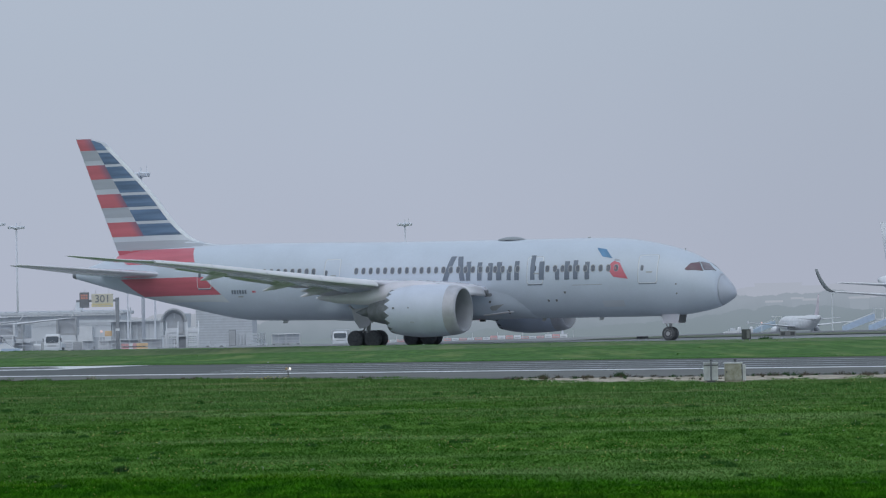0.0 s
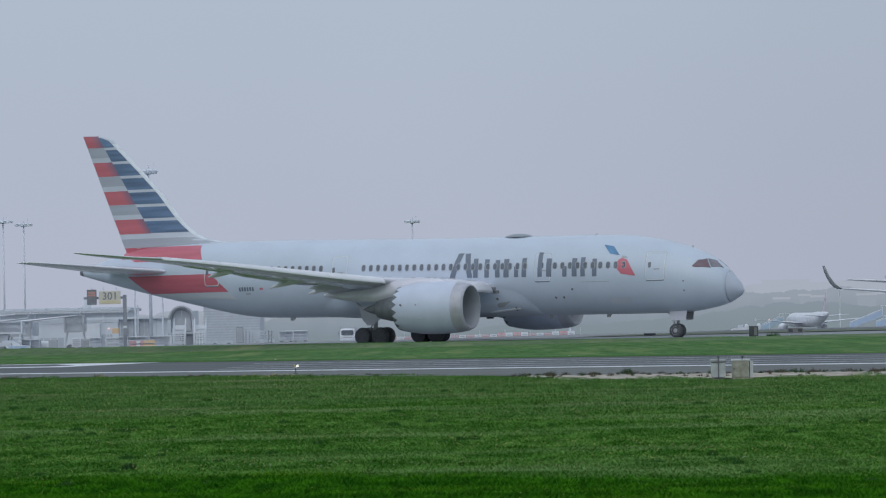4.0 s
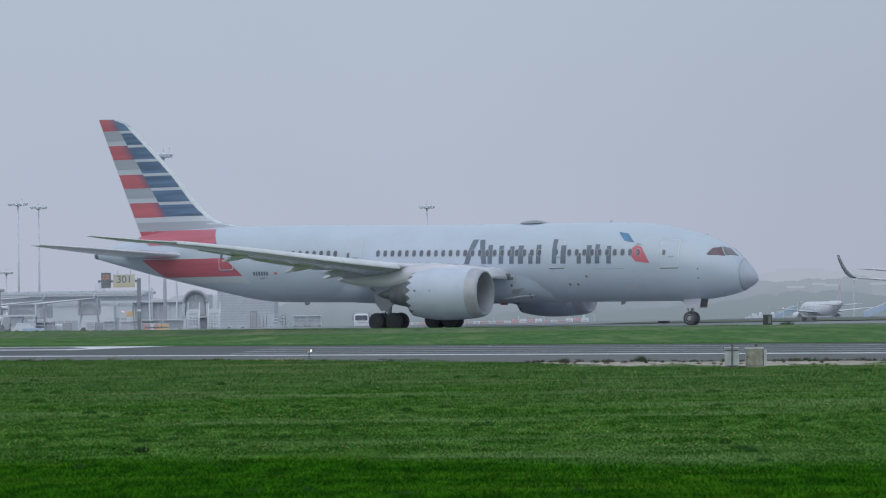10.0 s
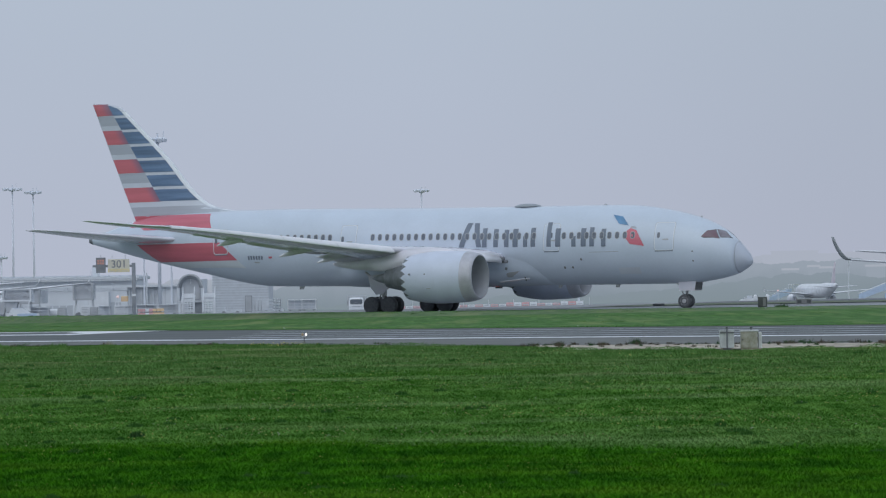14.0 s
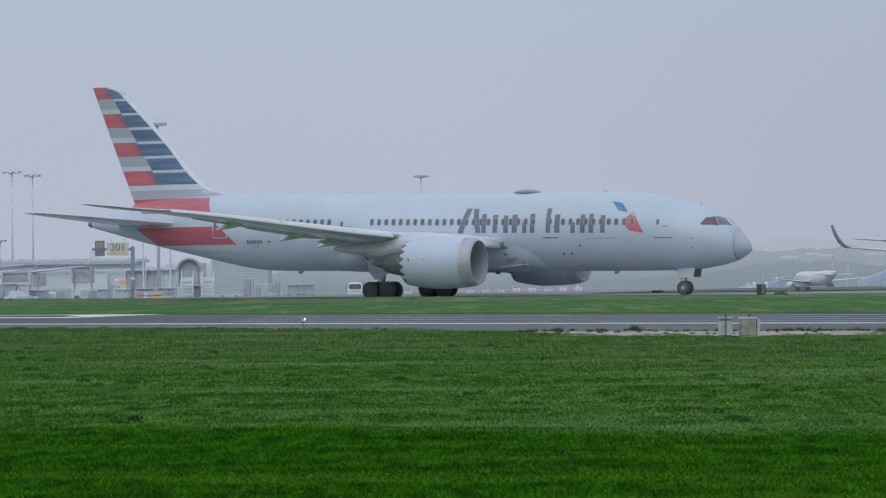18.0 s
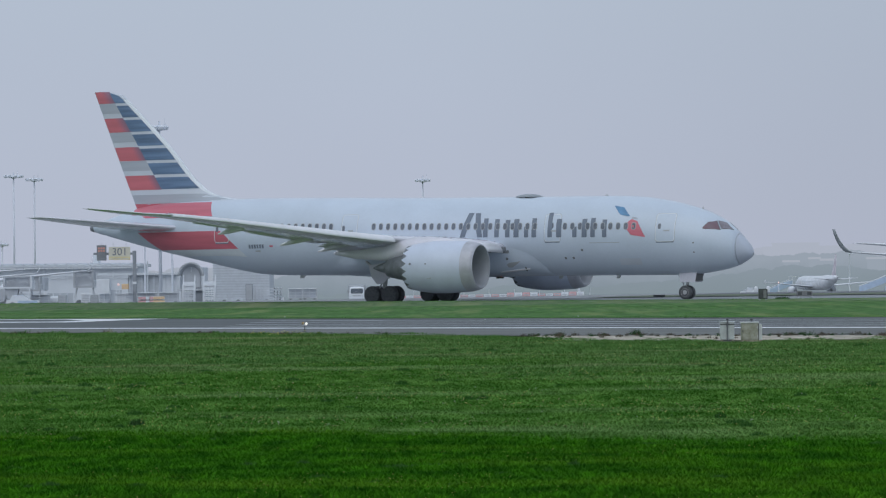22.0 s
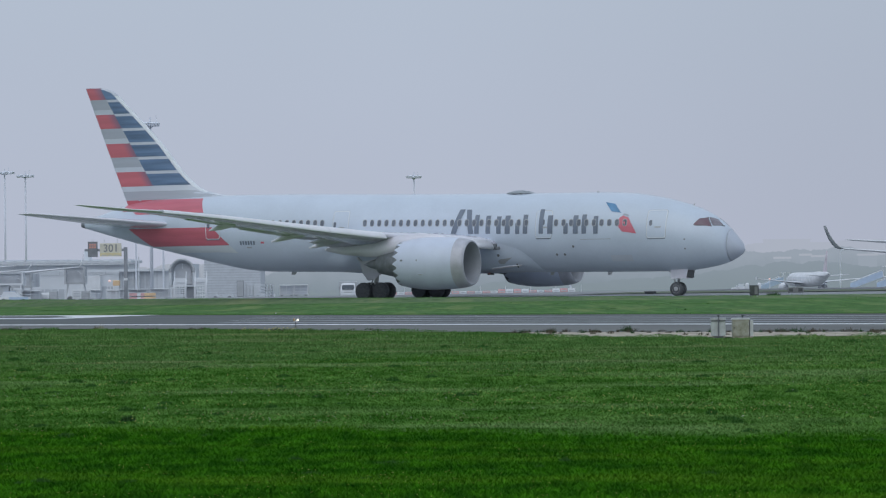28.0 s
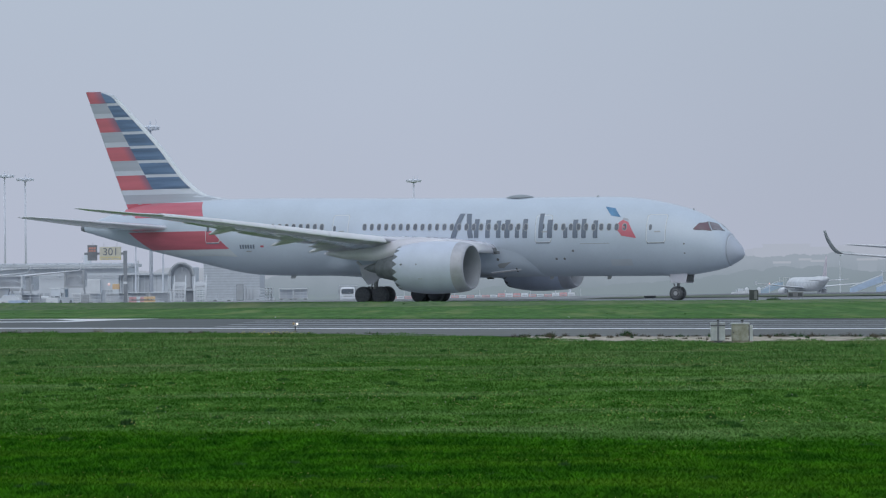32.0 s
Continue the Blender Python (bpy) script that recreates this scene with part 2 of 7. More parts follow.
def block(x0, x1, y0, y1, z0, z1, c=0.0):
    """A box with chamfered upright and top edges."""
    if c <= 0:
        v = [(x, y, z) for z in (z0, z1) for x, y in ((x0, y0), (x1, y0), (x1, y1), (x0, y1))]
        return v, [(3, 2, 1, 0), (4, 5, 6, 7)] + [(i, (i + 1) % 4, (i + 1) % 4 + 4, i + 4) for i in range(4)]

    def ring(i, z):
        a0, a1, b0, b1 = x0 + i, x1 - i, y0 + i, y1 - i
        return [(a0 + c, b0, z), (a1 - c, b0, z), (a1, b0 + c, z), (a1, b1 - c, z), (a1 - c, b1, z), (a0 + c, b1, z), (a0, b1 - c, z), (a0, b0 + c, z)]
    return loft([ring(c * 0.6, z0), ring(0, z0 + c), ring(0, z1 - c), ring(c * 0.6, z1)])


def loft(rings, cap=True, closed=True):
    n = len(rings[0])
    v = [tuple(p) for r in rings for p in r]
    f = []
    for i in range(len(rings) - 1):
        for j in range(n if closed else n - 1):
            k = (j + 1) % n
            f.append((i * n + j, i * n + k, (i + 1) * n + k, (i + 1) * n + j))
    if cap:
        f.append(tuple(range(n - 1, -1, -1)))
        f.append(tuple((len(rings) - 1) * n + j for j in range(n)))
    return v, f


def tube(p0, p1, r0, r1=None, n=10):
    """A tapered bar between two points."""
    p0, p1 = Vector(p0), Vector(p1)
    r1 = r0 if r1 is None else r1
    q = (p1 - p0).to_track_quat("Z", "Y")
    return loft([[p + q @ Vector((r * math.cos(a), r * math.sin(a), 0)) for a in [2 * math.pi * i / n for i in range(n)]] for p, r in ((p0, r0), (p1, r1))])


def turned(profile, n=32, axis="x", cap=True):
    """A body turned round an axis from (along, radius) pairs."""
    rings = []
    for a, r in profile:
        ring = []
        for i in range(n):
            c, s = r * math.cos(2 * math.pi * i / n), r * math.sin(2 * math.pi * i / n)
            ring.append({"x": (a, c, s), "y": (c, a, s), "z": (c, s, a)}[axis])
        rings.append(ring)
    return loft(rings, cap)


def beam(p0, p1, w, h):
    """A square bar between two points, h tall."""
    p0, p1 = Vector(p0), Vector(p1)
    d = (p1 - p0).normalized()
    side = d.cross(Vector((0, 0, 1)))
    side = side.normalized() if side.length > 1e-4 else Vector((1, 0, 0))
    up = side.cross(d).normalized()
    return loft([[p + side * (a * w / 2) + up * (b * h / 2) for a, b in ((-1, -1), (1, -1), (1, 1), (-1, 1))] for p in (p0, p1)])


def smoothstep(a, b, x):
    t = np.clip((x - a) / (b - a), 0, 1)
    return t * t * (3 - 2 * t)


def curve(points):
    """A smooth function through (x, value) pairs with rising x (monotone cubic)."""
    xs, ys = np.array([p[0] for p in points], float), np.array([p[1] for p in points], float)
    h, d = np.diff(xs), np.diff(ys) / np.diff(xs)
    m = np.zeros(len(xs))
    m[0], m[-1] = d[0], d[-1]
    for i in range(1, len(xs) - 1):
        if d[i - 1] * d[i] > 0:
            w1, w2 = 2 * h[i] + h[i - 1], h[i] + 2 * h[i - 1]
            m[i] = (w1 + w2) / (w1 / d[i - 1] + w2 / d[i])

    def f(x):
        x = min(max(x, xs[0]), xs[-1])
        i = min(int(np.searchsorted(xs, x, "right")) - 1, len(xs) - 2)
        t = (x - xs[i]) / h[i]
        return float((1 + 2 * t) * (1 - t) ** 2 * ys[i] + t * (1 - t) ** 2 * h[i] * m[i] + t * t * (3 - 2 * t) * ys[i + 1] + t * t * (t - 1) * h[i] * m[i + 1])
    return f


# ---------------------------------------------------------------- ground: one sheet, with the airfield's gentle slopes
HEADING = 25.2                       # runway and taxiway run this much towards the camera
COS_H, SIN_H = math.cos(radians(HEADING)), math.sin(radians(HEADING))


def ground_z(x, y):
    """Height of the airfield: level near the camera, a slight cross fall at the taxiway, falling away to the apron."""
    return 0.006 * np.clip(x, -150, 150) * smoothstep(205, 250, y) - 0.0095 * np.maximum(0, y - 340)


def plan(s, p):
    """World x, y of a point s along the runway and p across it."""
    return s * COS_H + p * SIN_H, -s * SIN_H + p * COS_H


def sheet(xs, ys, dz=0.0, along=False):
    """A strip of ground as a grid; along: xs, ys are runway coordinates."""
    v = []
    for b in ys:
        for a in xs:
            x, y = plan(a, b) if along else (a, b)
            v.append((x, y, float(ground_z(x, y)) + dz))
    n = len(xs)
    f = [(j * n + i, j * n + i + 1, (j + 1) * n + i + 1, (j + 1) * n + i) for j in range(len(ys) - 1) for i in range(n - 1)]
    return v, f


GRASSBASE = material("grass_soil", (0.170, 0.205, 0.110), 0.95, vary=0.3, scale=0.12, fine=3, bump=0.3, second=(0.120, 0.155, 0.080), stretch=(0.35, 1, 1), gloss=0.1)
LAWNSOIL = material("lawn_soil", (0.074, 0.170, 0.034), 0.95, vary=0.3, scale=0.5, fine=5, bump=0.3, second=(0.046, 0.120, 0.020), gloss=0.05)
GRASS = grass_material("mown_grass", (0.048, 0.152, 0.016), (0.128, 0.290, 0.052), (0.196, 0.322, 0.112), (0.16, 0.42), 0.07, True, (1.7, 0.22))
MEADOW = grass_material("rough_meadow_grass", (0.076, 0.186, 0.042), (0.130, 0.262, 0.070), (0.205, 0.275, 0.112), (0.22, 0.5), 0.08, True, (1.1, 0.16))
VERGETURF = grass_material("verge_turf", (0.052, 0.140, 0.032), (0.092, 0.205, 0.054), (0.175, 0.245, 0.088), (0.35, 0.8), 0.0, True, (2.2, 0.10), (1, 0.10, 1))
# The bank's turf is greyed and paled to carry the haze over the far verge.
PALETURF = grass_material("hazed_bank_turf", (0.100, 0.164, 0.074), (0.136, 0.200, 0.098), (0.205, 0.245, 0.120), (0.30, 0.7), 0.0, True, (2.2, 0.10), (1, 0.10, 1))
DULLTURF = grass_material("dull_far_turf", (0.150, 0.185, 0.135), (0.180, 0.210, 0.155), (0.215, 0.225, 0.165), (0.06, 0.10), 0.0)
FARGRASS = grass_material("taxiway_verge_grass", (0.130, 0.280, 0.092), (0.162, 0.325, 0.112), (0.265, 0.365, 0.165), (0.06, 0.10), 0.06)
xs = [-3000, -1200, -500, -250, -150] + list(range(-120, 121, 12)) + [150, 250, 500, 1200, 3000]
ys = [-400, -100, -20] + list(range(0, 420, 12)) + [450, 520, 600, 700, 800, 1000, 1400, 2200, 4000]
tagged(part("ground", sheet(xs, ys, -0.03), GRASSBASE, smooth=True), "wet green airfield grass over flat soil", "ground", kind="structure")

tagged(part("lawn", sheet(list(np.linspace(-60, 60, 9)), [5, 20, 40, 60, 80, 100, 118], -0.012), LAWNSOIL), "wet mossy soil of the near lawn", "ground", kind="structure")

WETTAXI = material("worn_wet_taxiway", (0.225, 0.238, 0.252), 0.6, vary=0.2, scale=0.3, fine=3)
FARASPHALT = material("worn_taxiway_asphalt", (0.15, 0.158, 0.168), 0.85, vary=0.15, scale=0.3)
S_RANGE = list(np.linspace(-260, 160, 43))
RUNWAY_NEAR = curve([(-260, 138), (-76, 138), (-69, 135), (-62, 131), (-57, 129.8), (160, 129.8)])
RUNWAY_FAR = curve([(-260, 180), (-104, 179.6), (-98, 178.0), (-86, 176.0), (-66, 174.5), (-20, 173.3), (160, 173.3)])
rows_r = [[(plan(s_, RUNWAY_NEAR(s_) + (184.5 - RUNWAY_NEAR(s_)) * t_)) for s_ in np.linspace(-260, 160, 169)] for t_ in (0, 0.2, 0.4, 0.6, 0.8, 1)]
rv = [(x, y, float(ground_z(x, y)) + 0.02) for r_ in rows_r for x, y in r_]
tagged(part("runway", (rv, [(j * 169 + i, j * 169 + i + 1, (j + 1) * 169 + i + 1, (j + 1) * 169 + i) for j in range(5) for i in range(168)]), ASPHALT), "dark wet asphalt runway with worn paint", "runway", kind="structure")
tagged(part("taxiway", sheet(S_RANGE, [254.0, 262, 270, 281], 0.015, True), WETTAXI), "grey wet taxiway under the airliner", "taxiway", kind="structure")
tagged(part("taxiway_far", sheet(list(np.linspace(-121, 60, 20)), [300, 308, 316], 0.05, True), FARASPHALT), "dark asphalt second taxiway", "taxiway", kind="structure")
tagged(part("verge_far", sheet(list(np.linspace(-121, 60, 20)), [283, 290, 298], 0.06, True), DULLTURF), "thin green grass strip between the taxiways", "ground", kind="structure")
def lawn_reach(x):
    """How far across the airfield the near lawn reaches, at world x."""
    return 138.0 - 3.0 * smoothstep(-13, -4, x) - 11.9 * smoothstep(-2.0, 6.5, x) + 1.5 * smoothstep(11.5, 15, x)


strip_s = list(np.linspace(-60.5, 120, 90))
strip_v = []
for t_ in (0, 0.35, 0.7, 1):
    for s_ in strip_s:
        near_p = min(131.0, float(lawn_reach(s_ * COS_H + 125 * SIN_H)) - 1.5)
        x, y = plan(s_, near_p + (131.5 - near_p) * t_)
        strip_v.append((x, y, float(ground_z(x, y)) + 0.01))
tagged(part("pavement", (strip_v, [(j * 90 + i, j * 90 + i + 1, (j + 1) * 90 + i + 1, (j + 1) * 90 + i) for j in range(3) for i in range(89)]), CONCRETE), "pale weathered concrete strip beside the runway", "pavement", kind="structure")
tagged(part("apron", sheet(list(np.linspace(-700, 330, 50)), [283, 300, 315, 330, 360, 420, 520, 640, 760], 0.02, True), APRON), "pale grey concrete parking apron", "apron", kind="structure")

# painted lines
def runway_mark(name, s0, s1, p0, p1, label, veer=0.0, mat=None):
    v, f = [], []
    n = max(2, int((s1 - s0) / 6))
    for i in range(n + 1):
        s = s0 + (s1 - s0) * i / n
        for p in (p0, p1):
            x, y = plan(s, p - veer * (s + 70))
            v.append((x, y, float(ground_z(x, y)) + 0.026))
    f = [(2 * i, 2 * i + 2, 2 * i + 3, 2 * i + 1) for i in range(n)]
    tagged(part(name, (v, f), mat or WHITEPAINT), label, "road marking", kind="structure")


runway_mark("runway_edge_line", -150, 20, 146.0, 148.0, "white painted runway edge line", veer=0.07)
runway_mark("runway_thin_line", -260, -99.4, 166.6, 169.2, "white painted line on the runway")
runway_mark("runway_thin_line", -260, -101.2, 176.8, 178.7, "white painted line on the far runway edge")
tip_v = [(x, y, float(ground_z(x, y)) + 0.031) for x, y in (plan(-101.6, 169.1), plan(-99.2, 166.6), plan(-100.4, 178.6), plan(-105.9, 176.9), plan(-101.4, 171.5))]
tagged(part("runway_block", (tip_v, [(0, 1, 2, 3, 4)]), WHITEPAINT), "broad white painted wedge on the runway", "road marking", kind="structure")
for p_ in (168.2, 162.8, 157.1, 152.0):
    runway_mark("runway_thin_line", -90 + (168.2 - p_) * 0.43, 30, p_, p_ + 0.7, "thin worn pale line on the asphalt", veer=0.05, mat=WORNLINE)
nv = [(x, y, float(ground_z(x, y)) + 0.024) for f_ in (0, 1) for x, y in [plan(s_, RUNWAY_NEAR(s_) if f_ == 0 else 144.6 - 0.07 * (s_ + 70)) for s_ in np.linspace(-150, 20, 86)]]
tagged(part("runway_shoulder", (nv, [(i, i + 1, 87 + i, 86 + i) for i in range(85)]), SHOULDER), "paler grey asphalt shoulder along the runway edge line", "runway", kind="structure")

# ---------------------------------------------------------------- the airliner
AIR = Matrix.Translation((-2.67, 295.0, -0.016)) @ pose(0, 0, 0, 0, -0.3438, 0) @ pose(0, 0, 0, 0, 0, -HEADING)
airliner = thing("airliner", "white twin-engine wide-body airliner with striped tail standing on the taxiway", "airliner", AIR)

TOP = curve([(-28.25, 6.45), (-26, 7.15), (-24, 7.72), (-21, 8.12), (-17, 8.27), (-13.7, 8.27), (2.85, 7.97), (11.4, 7.86), (17, 7.80), (19.1, 7.70), (21.45, 7.35), (23.45, 6.85), (24.7, 6.40), (25.9, 5.72), (26.7, 5.05), (27.34, 4.36), (27.75, 3.85), (27.97, 3.40)])
BOT = curve([(-28.25, 5.95), (-25, 5.07), (-22.2, 4.36), (-18, 3.40), (-15.9, 2.93), (-13.8, 2.50), (-12, 2.28), (-6.6, 2.16), (5, 1.98), (15, 1.86), (22.15, 1.82), (23.7, 1.88), (25.24, 2.08), (26.6, 2.40), (27.5, 2.85), (27.85, 3.12), (27.97, 3.34)])
WID = curve([(-28.25, 0.25), (-26, 0.80), (-23, 1.45), (-20, 1.98), (-16, 2.52), (-12, 2.80), (-8, 2.885), (16, 2.885), (19, 2.83), (21.5, 2.65), (23.5, 2.36), (25.2, 1.95), (26.4, 1.47), (27.2, 0.98), (27.7, 0.55), (27.97, 0.03)])


def skin(x, z, off=0.0, side=-1):
    """A point of the fuselage's side at station x and height z."""
    zc, rz, w = (TOP(x) + BOT(x)) / 2, (TOP(x) - BOT(x)) / 2, WID(x)
    k = min(max((z - zc) / rz, -0.999), 0.999)
    c = math.sqrt(1 - k * k)
    n = Vector((0, side * c / max(w, 0.05), k / rz)).normalized()
    return Vector((x, side * w * c, zc + rz * k)) + n * off


def hull(stations, off=0.0):
    rings = []
    for x in stations:
        zc, rz, w = (TOP(x) + BOT(x)) / 2, (TOP(x) - BOT(x)) / 2, WID(x)
        rings.append([(x, (w + off) * math.sin(a), zc + (rz + off) * math.cos(a)) for a in [2 * math.pi * j / 56 for j in range(56)]])
    return loft(rings)


def clip_span(poly, z):
    """The x range of a convex outline at height z."""
    hits = []
    for (xa, za), (xb, zb) in zip(poly, poly[1:] + poly[:1]):
        if min(za, zb) - 1e-6 <= z <= max(za, zb) + 1e-6:
            hits += [xa, xb] if abs(zb - za) < 1e-6 else [xa + (xb - xa) * (z - za) / (zb - za)]
    return min(hits), max(hits)


def skin_patch(poly, surf, off, rows=8, cols=4):
    """A convex outline in (x, z) laid on a surface."""
    z0, z1 = min(p[1] for p in poly), max(p[1] for p in poly)
    v = []
    for i in range(rows + 1):
        z = z0 + (z1 - z0) * min(max(i / rows, 0.001), 0.999)
        a, b = clip_span(poly, z)
        v += [surf(a + (b - a) * j / cols, z, off) for j in range(cols + 1)]
    n = cols + 1
    return v, [(i * n + j, i * n + j + 1, (i + 1) * n + j + 1, (i + 1) * n + j) for i in range(rows) for j in range(cols)]


def rounded(xc, zc, w, h, r, n=4, slant=0.0):
    pts = []
    for sx, sz, a0 in ((1, 1, 0), (-1, 1, 90), (-1, -1, 180), (1, -1, 270)):
        for i in range(n + 1):
            a = radians(a0 + 90 * i / n)
            dz = sz * (h / 2 - r) + r * math.sin(a)
            pts.append((xc + sx * (w / 2 - r) + r * math.cos(a) + slant * dz, zc + dz))
    return pts


part("fuselage", hull(list(np.linspace(-28.25, -11, 30)) + list(np.linspace(-10, 15, 22)) + list(np.linspace(16, 26.9, 36))), PAINT, airliner, "glossy white fuselage", smooth=True)
radome_rings = []
for i in range(19):
    x = 26.92 + (27.97 - 26.92) * math.sin(i / 18 * math.pi / 2)
    zc, rz, w = (TOP(x) + BOT(x)) / 2, max(0.02, (TOP(x) - BOT(x)) / 2), WID(x)
    radome_rings.append([(x, w * math.sin(a), zc + rz * math.cos(a)) for a in [2 * math.pi * j / 56 for j in range(56)]])
part("radome", loft(radome_rings), RADOME, airliner, "white rounded radome in a darker, shaded tone", smooth=True)
seam_rings = []
for x in (26.89, 26.93):
    zc, rz, w = (TOP(x) + BOT(x)) / 2, (TOP(x) - BOT(x)) / 2 + 0.012, WID(x) + 0.012
    seam_rings.append([(x, w * math.sin(a), zc + rz * math.cos(a)) for a in [2 * math.pi * j / 56 for j in range(56)]])
part("radome_seam", loft(seam_rings, cap=False), RADSEAM, airliner, smooth=True)

# tail exhaust
part("exhaust_cone", turned([(-28.45, 0.13), (-28.42, 0.2), (-28.2, 0.28), (-27.2, 0.42)], 24, "x"), DARKMETAL, airliner, "dark metal exhaust cone", True, pose(0, 0, 6.2))

# cabin windows
def cabin_window(x):
    z = 5.80 - 0.0165 * x
    out = rounded(x, z, 0.275, 0.45, 0.125)
    frame_ = rounded(x, z, 0.36, 0.54, 0.16)
    w = part("cabin_window", ([skin(a, b, 0.034) for a, b in out], [tuple(range(len(out)))]), GLASS, airliner)
    n = len(out)
    ring = [skin(a, b, 0.031) for a, b in frame_] + [skin(a, b, 0.036) for a, b in out]
    part("window_frame", (ring, [(i, (i + 1) % n, n + (i + 1) % n, n + i) for i in range(n)]), SEAM, w)


k = 0
while -1.86 + 0.6115 * k < 19.6:
    x = -1.86 + 0.6115 * k
    k += 1
    if not 12.1 < x < 13.9:
        cabin_window(x)
for k in range(13):
    cabin_window(-5.51 - 0.6115 * k)


# doors
def cabin_door(x0, x1, z0, z1, win):
    xc, zc, w, h = (x0 + x1) / 2, (z0 + z1) / 2, x1 - x0, z1 - z0
    poly = rounded(xc, zc, w, h, 0.18, 3)
    d = part("cabin_door", skin_patch([(x0, z0), (x1, z0), (x1, z1), (x0, z1)], skin, 0.010, 10, 2), PAINT, airliner, "white cabin door flush in the fuselage", smooth=True)
    inner = rounded(xc, zc, w - 0.09, h - 0.09, 0.15, 3)
    n = len(poly)
    dense_o, dense_i = [], []
    for ring, dense in ((poly, dense_o), (inner, dense_i)):
        for (xa, za), (xb, zb) in zip(ring, ring[1:] + ring[:1]):
            dense += [(xa + (xb - xa) * t / 6, za + (zb - za) * t / 6) for t in range(6)]
    n = len(dense_o)
    v = [skin(a, b, 0.016) for a, b in dense_o] + [skin(a, b, 0.020) for a, b in dense_i]
    part("door_frame", (v, [(i, (i + 1) % n, n + (i + 1) % n, n + i) for i in range(n)]), DOORWHITE, d, "pale outlined door frame")
    edge_o = [(xc + (a - xc) * 1.035, zc + (b - zc) * 1.022) for a, b in dense_o]
    v = [skin(a, b, 0.012) for a, b in edge_o] + [skin(a, b, 0.014) for a, b in dense_o]
    part("door_seam", (v, [(i, (i + 1) % n, n + (i + 1) % n, n + i) for i in range(n)]), SEAM, d)
    part("door_sill", skin_patch([(x0 + 0.05, z0 - 0.08), (x1 - 0.05, z0 - 0.08), (x1 - 0.05, z0 - 0.01), (x0 + 0.05, z0 - 0.01)], skin, 0.02, 1, 1), LETTER, d)
    out = rounded(win[0], win[1], 0.22, 0.42, 0.1)
    part("door_window", ([skin(a, b, 0.022) for a, b in out], [tuple(range(len(out)))]), GLASS, d)
    part("door_handle", skin_patch([(xc - 0.1, zc - 0.28), (xc + 0.35, zc - 0.28), (xc + 0.35, zc - 0.18), (xc - 0.1, zc - 0.18)], skin, 0.026, 1, 2), SEAM, d)


cabin_door(21.22, 22.66, 4.30, 6.36, (21.52, 5.42))
cabin_door(12.37, 13.66, 4.45, 6.48, (13.0, 5.62))
cabin_door(-4.60, -3.27, 4.75, 6.79, (-4.42, 5.75))
cabin_door(-15.86, -14.55, 4.84, 6.75, (-15.6, 5.9))

# flight deck windows
def glazing(poly, label, mat):
    p = part("cockpit_window", skin_patch(poly, skin, 0.02, 8, 6), mat, airliner, label, True)
    rim_ = [(sum(q[0] for q in poly) / len(poly), sum(q[1] for q in poly) / len(poly))]
    big = [(rim_[0][0] + (a - rim_[0][0]) * 1.10, rim_[0][1] + (b - rim_[0][1]) * 1.12) for a, b in poly]
    part("window_surround", skin_patch(big, skin, 0.008, 8, 6), PORTGREY, p, smooth=True)


glazing([(24.66, 5.26), (24.86, 5.13), (25.84, 5.10), (25.44, 5.74), (24.98, 5.68)], "dark side window of the flight deck with a painted reddish reflection", COCKPIT)
glazing([(25.95, 5.12), (26.56, 5.08), (25.98, 5.62), (25.55, 5.74)], "grey raked windscreen", WINDSCREEN)


def skin_left(x, z, off):
    return skin(x, z, off, 1)


p = part("cockpit_window", skin_patch([(25.95, 5.12), (26.56, 5.08), (25.98, 5.62), (25.55, 5.74)], skin_left, 0.02, 8, 6), COCKPIT, airliner, "dark raked windscreen", True)

# wordmark on the side: plain slate bars, upright but for the first two
WORDMARK = [(5.40, 0.44, 1.82, 0.60), (6.86, 0.42, 1.82, -0.30), (7.35, 0.37, 1.42, 0), (8.28, 0.37, 1.36, 0), (9.16, 0.37, 1.30, 0), (9.86, 0.42, 1.36, 0), (10.72, 0.34, 0.80, 0), (11.34, 0.37, 1.42, 0), (12.64, 0.36, 1.82, 0), (13.34, 0.42, 1.36, 0), (14.66, 0.34, 0.78, 0), (15.42, 0.40, 1.36, 0), (16.12, 0.36, 1.42, 0), (17.05, 0.36, 1.30, 0)]
for xa, wd, ht, lean in WORDMARK:
    zb = 4.98 - 0.0165 * xa
    poly = [(xa, zb), (xa + wd, zb), (xa + wd + lean, zb + ht), (xa + lean, zb + ht)]
    part("wordmark_bar", skin_patch(poly, skin, 0.026, 8, 2), LETTER, airliner, "slate grey painted bar", True)
part("emblem_blue", skin_patch([(18.48, 6.22), (19.17, 6.20), (18.42, 7.00), (17.74, 7.01)], skin, 0.028, 6, 3), BRIGHTBLUE, airliner, "bright blue painted emblem shape", True)
part("emblem_red", skin_patch([(19.45, 4.68), (20.46, 4.66), (19.75, 5.92), (19.35, 6.00), (18.98, 5.75), (18.92, 5.35)], skin, 0.030, 8, 4), RED, airliner, "red painted emblem shape", True)
part("emblem_grey", skin_patch([(19.30, 6.02), (19.85, 5.96), (19.65, 6.14), (19.40, 6.16)], skin, 0.030, 3, 3), SILVER, airliner, "grey painted emblem shape", True)
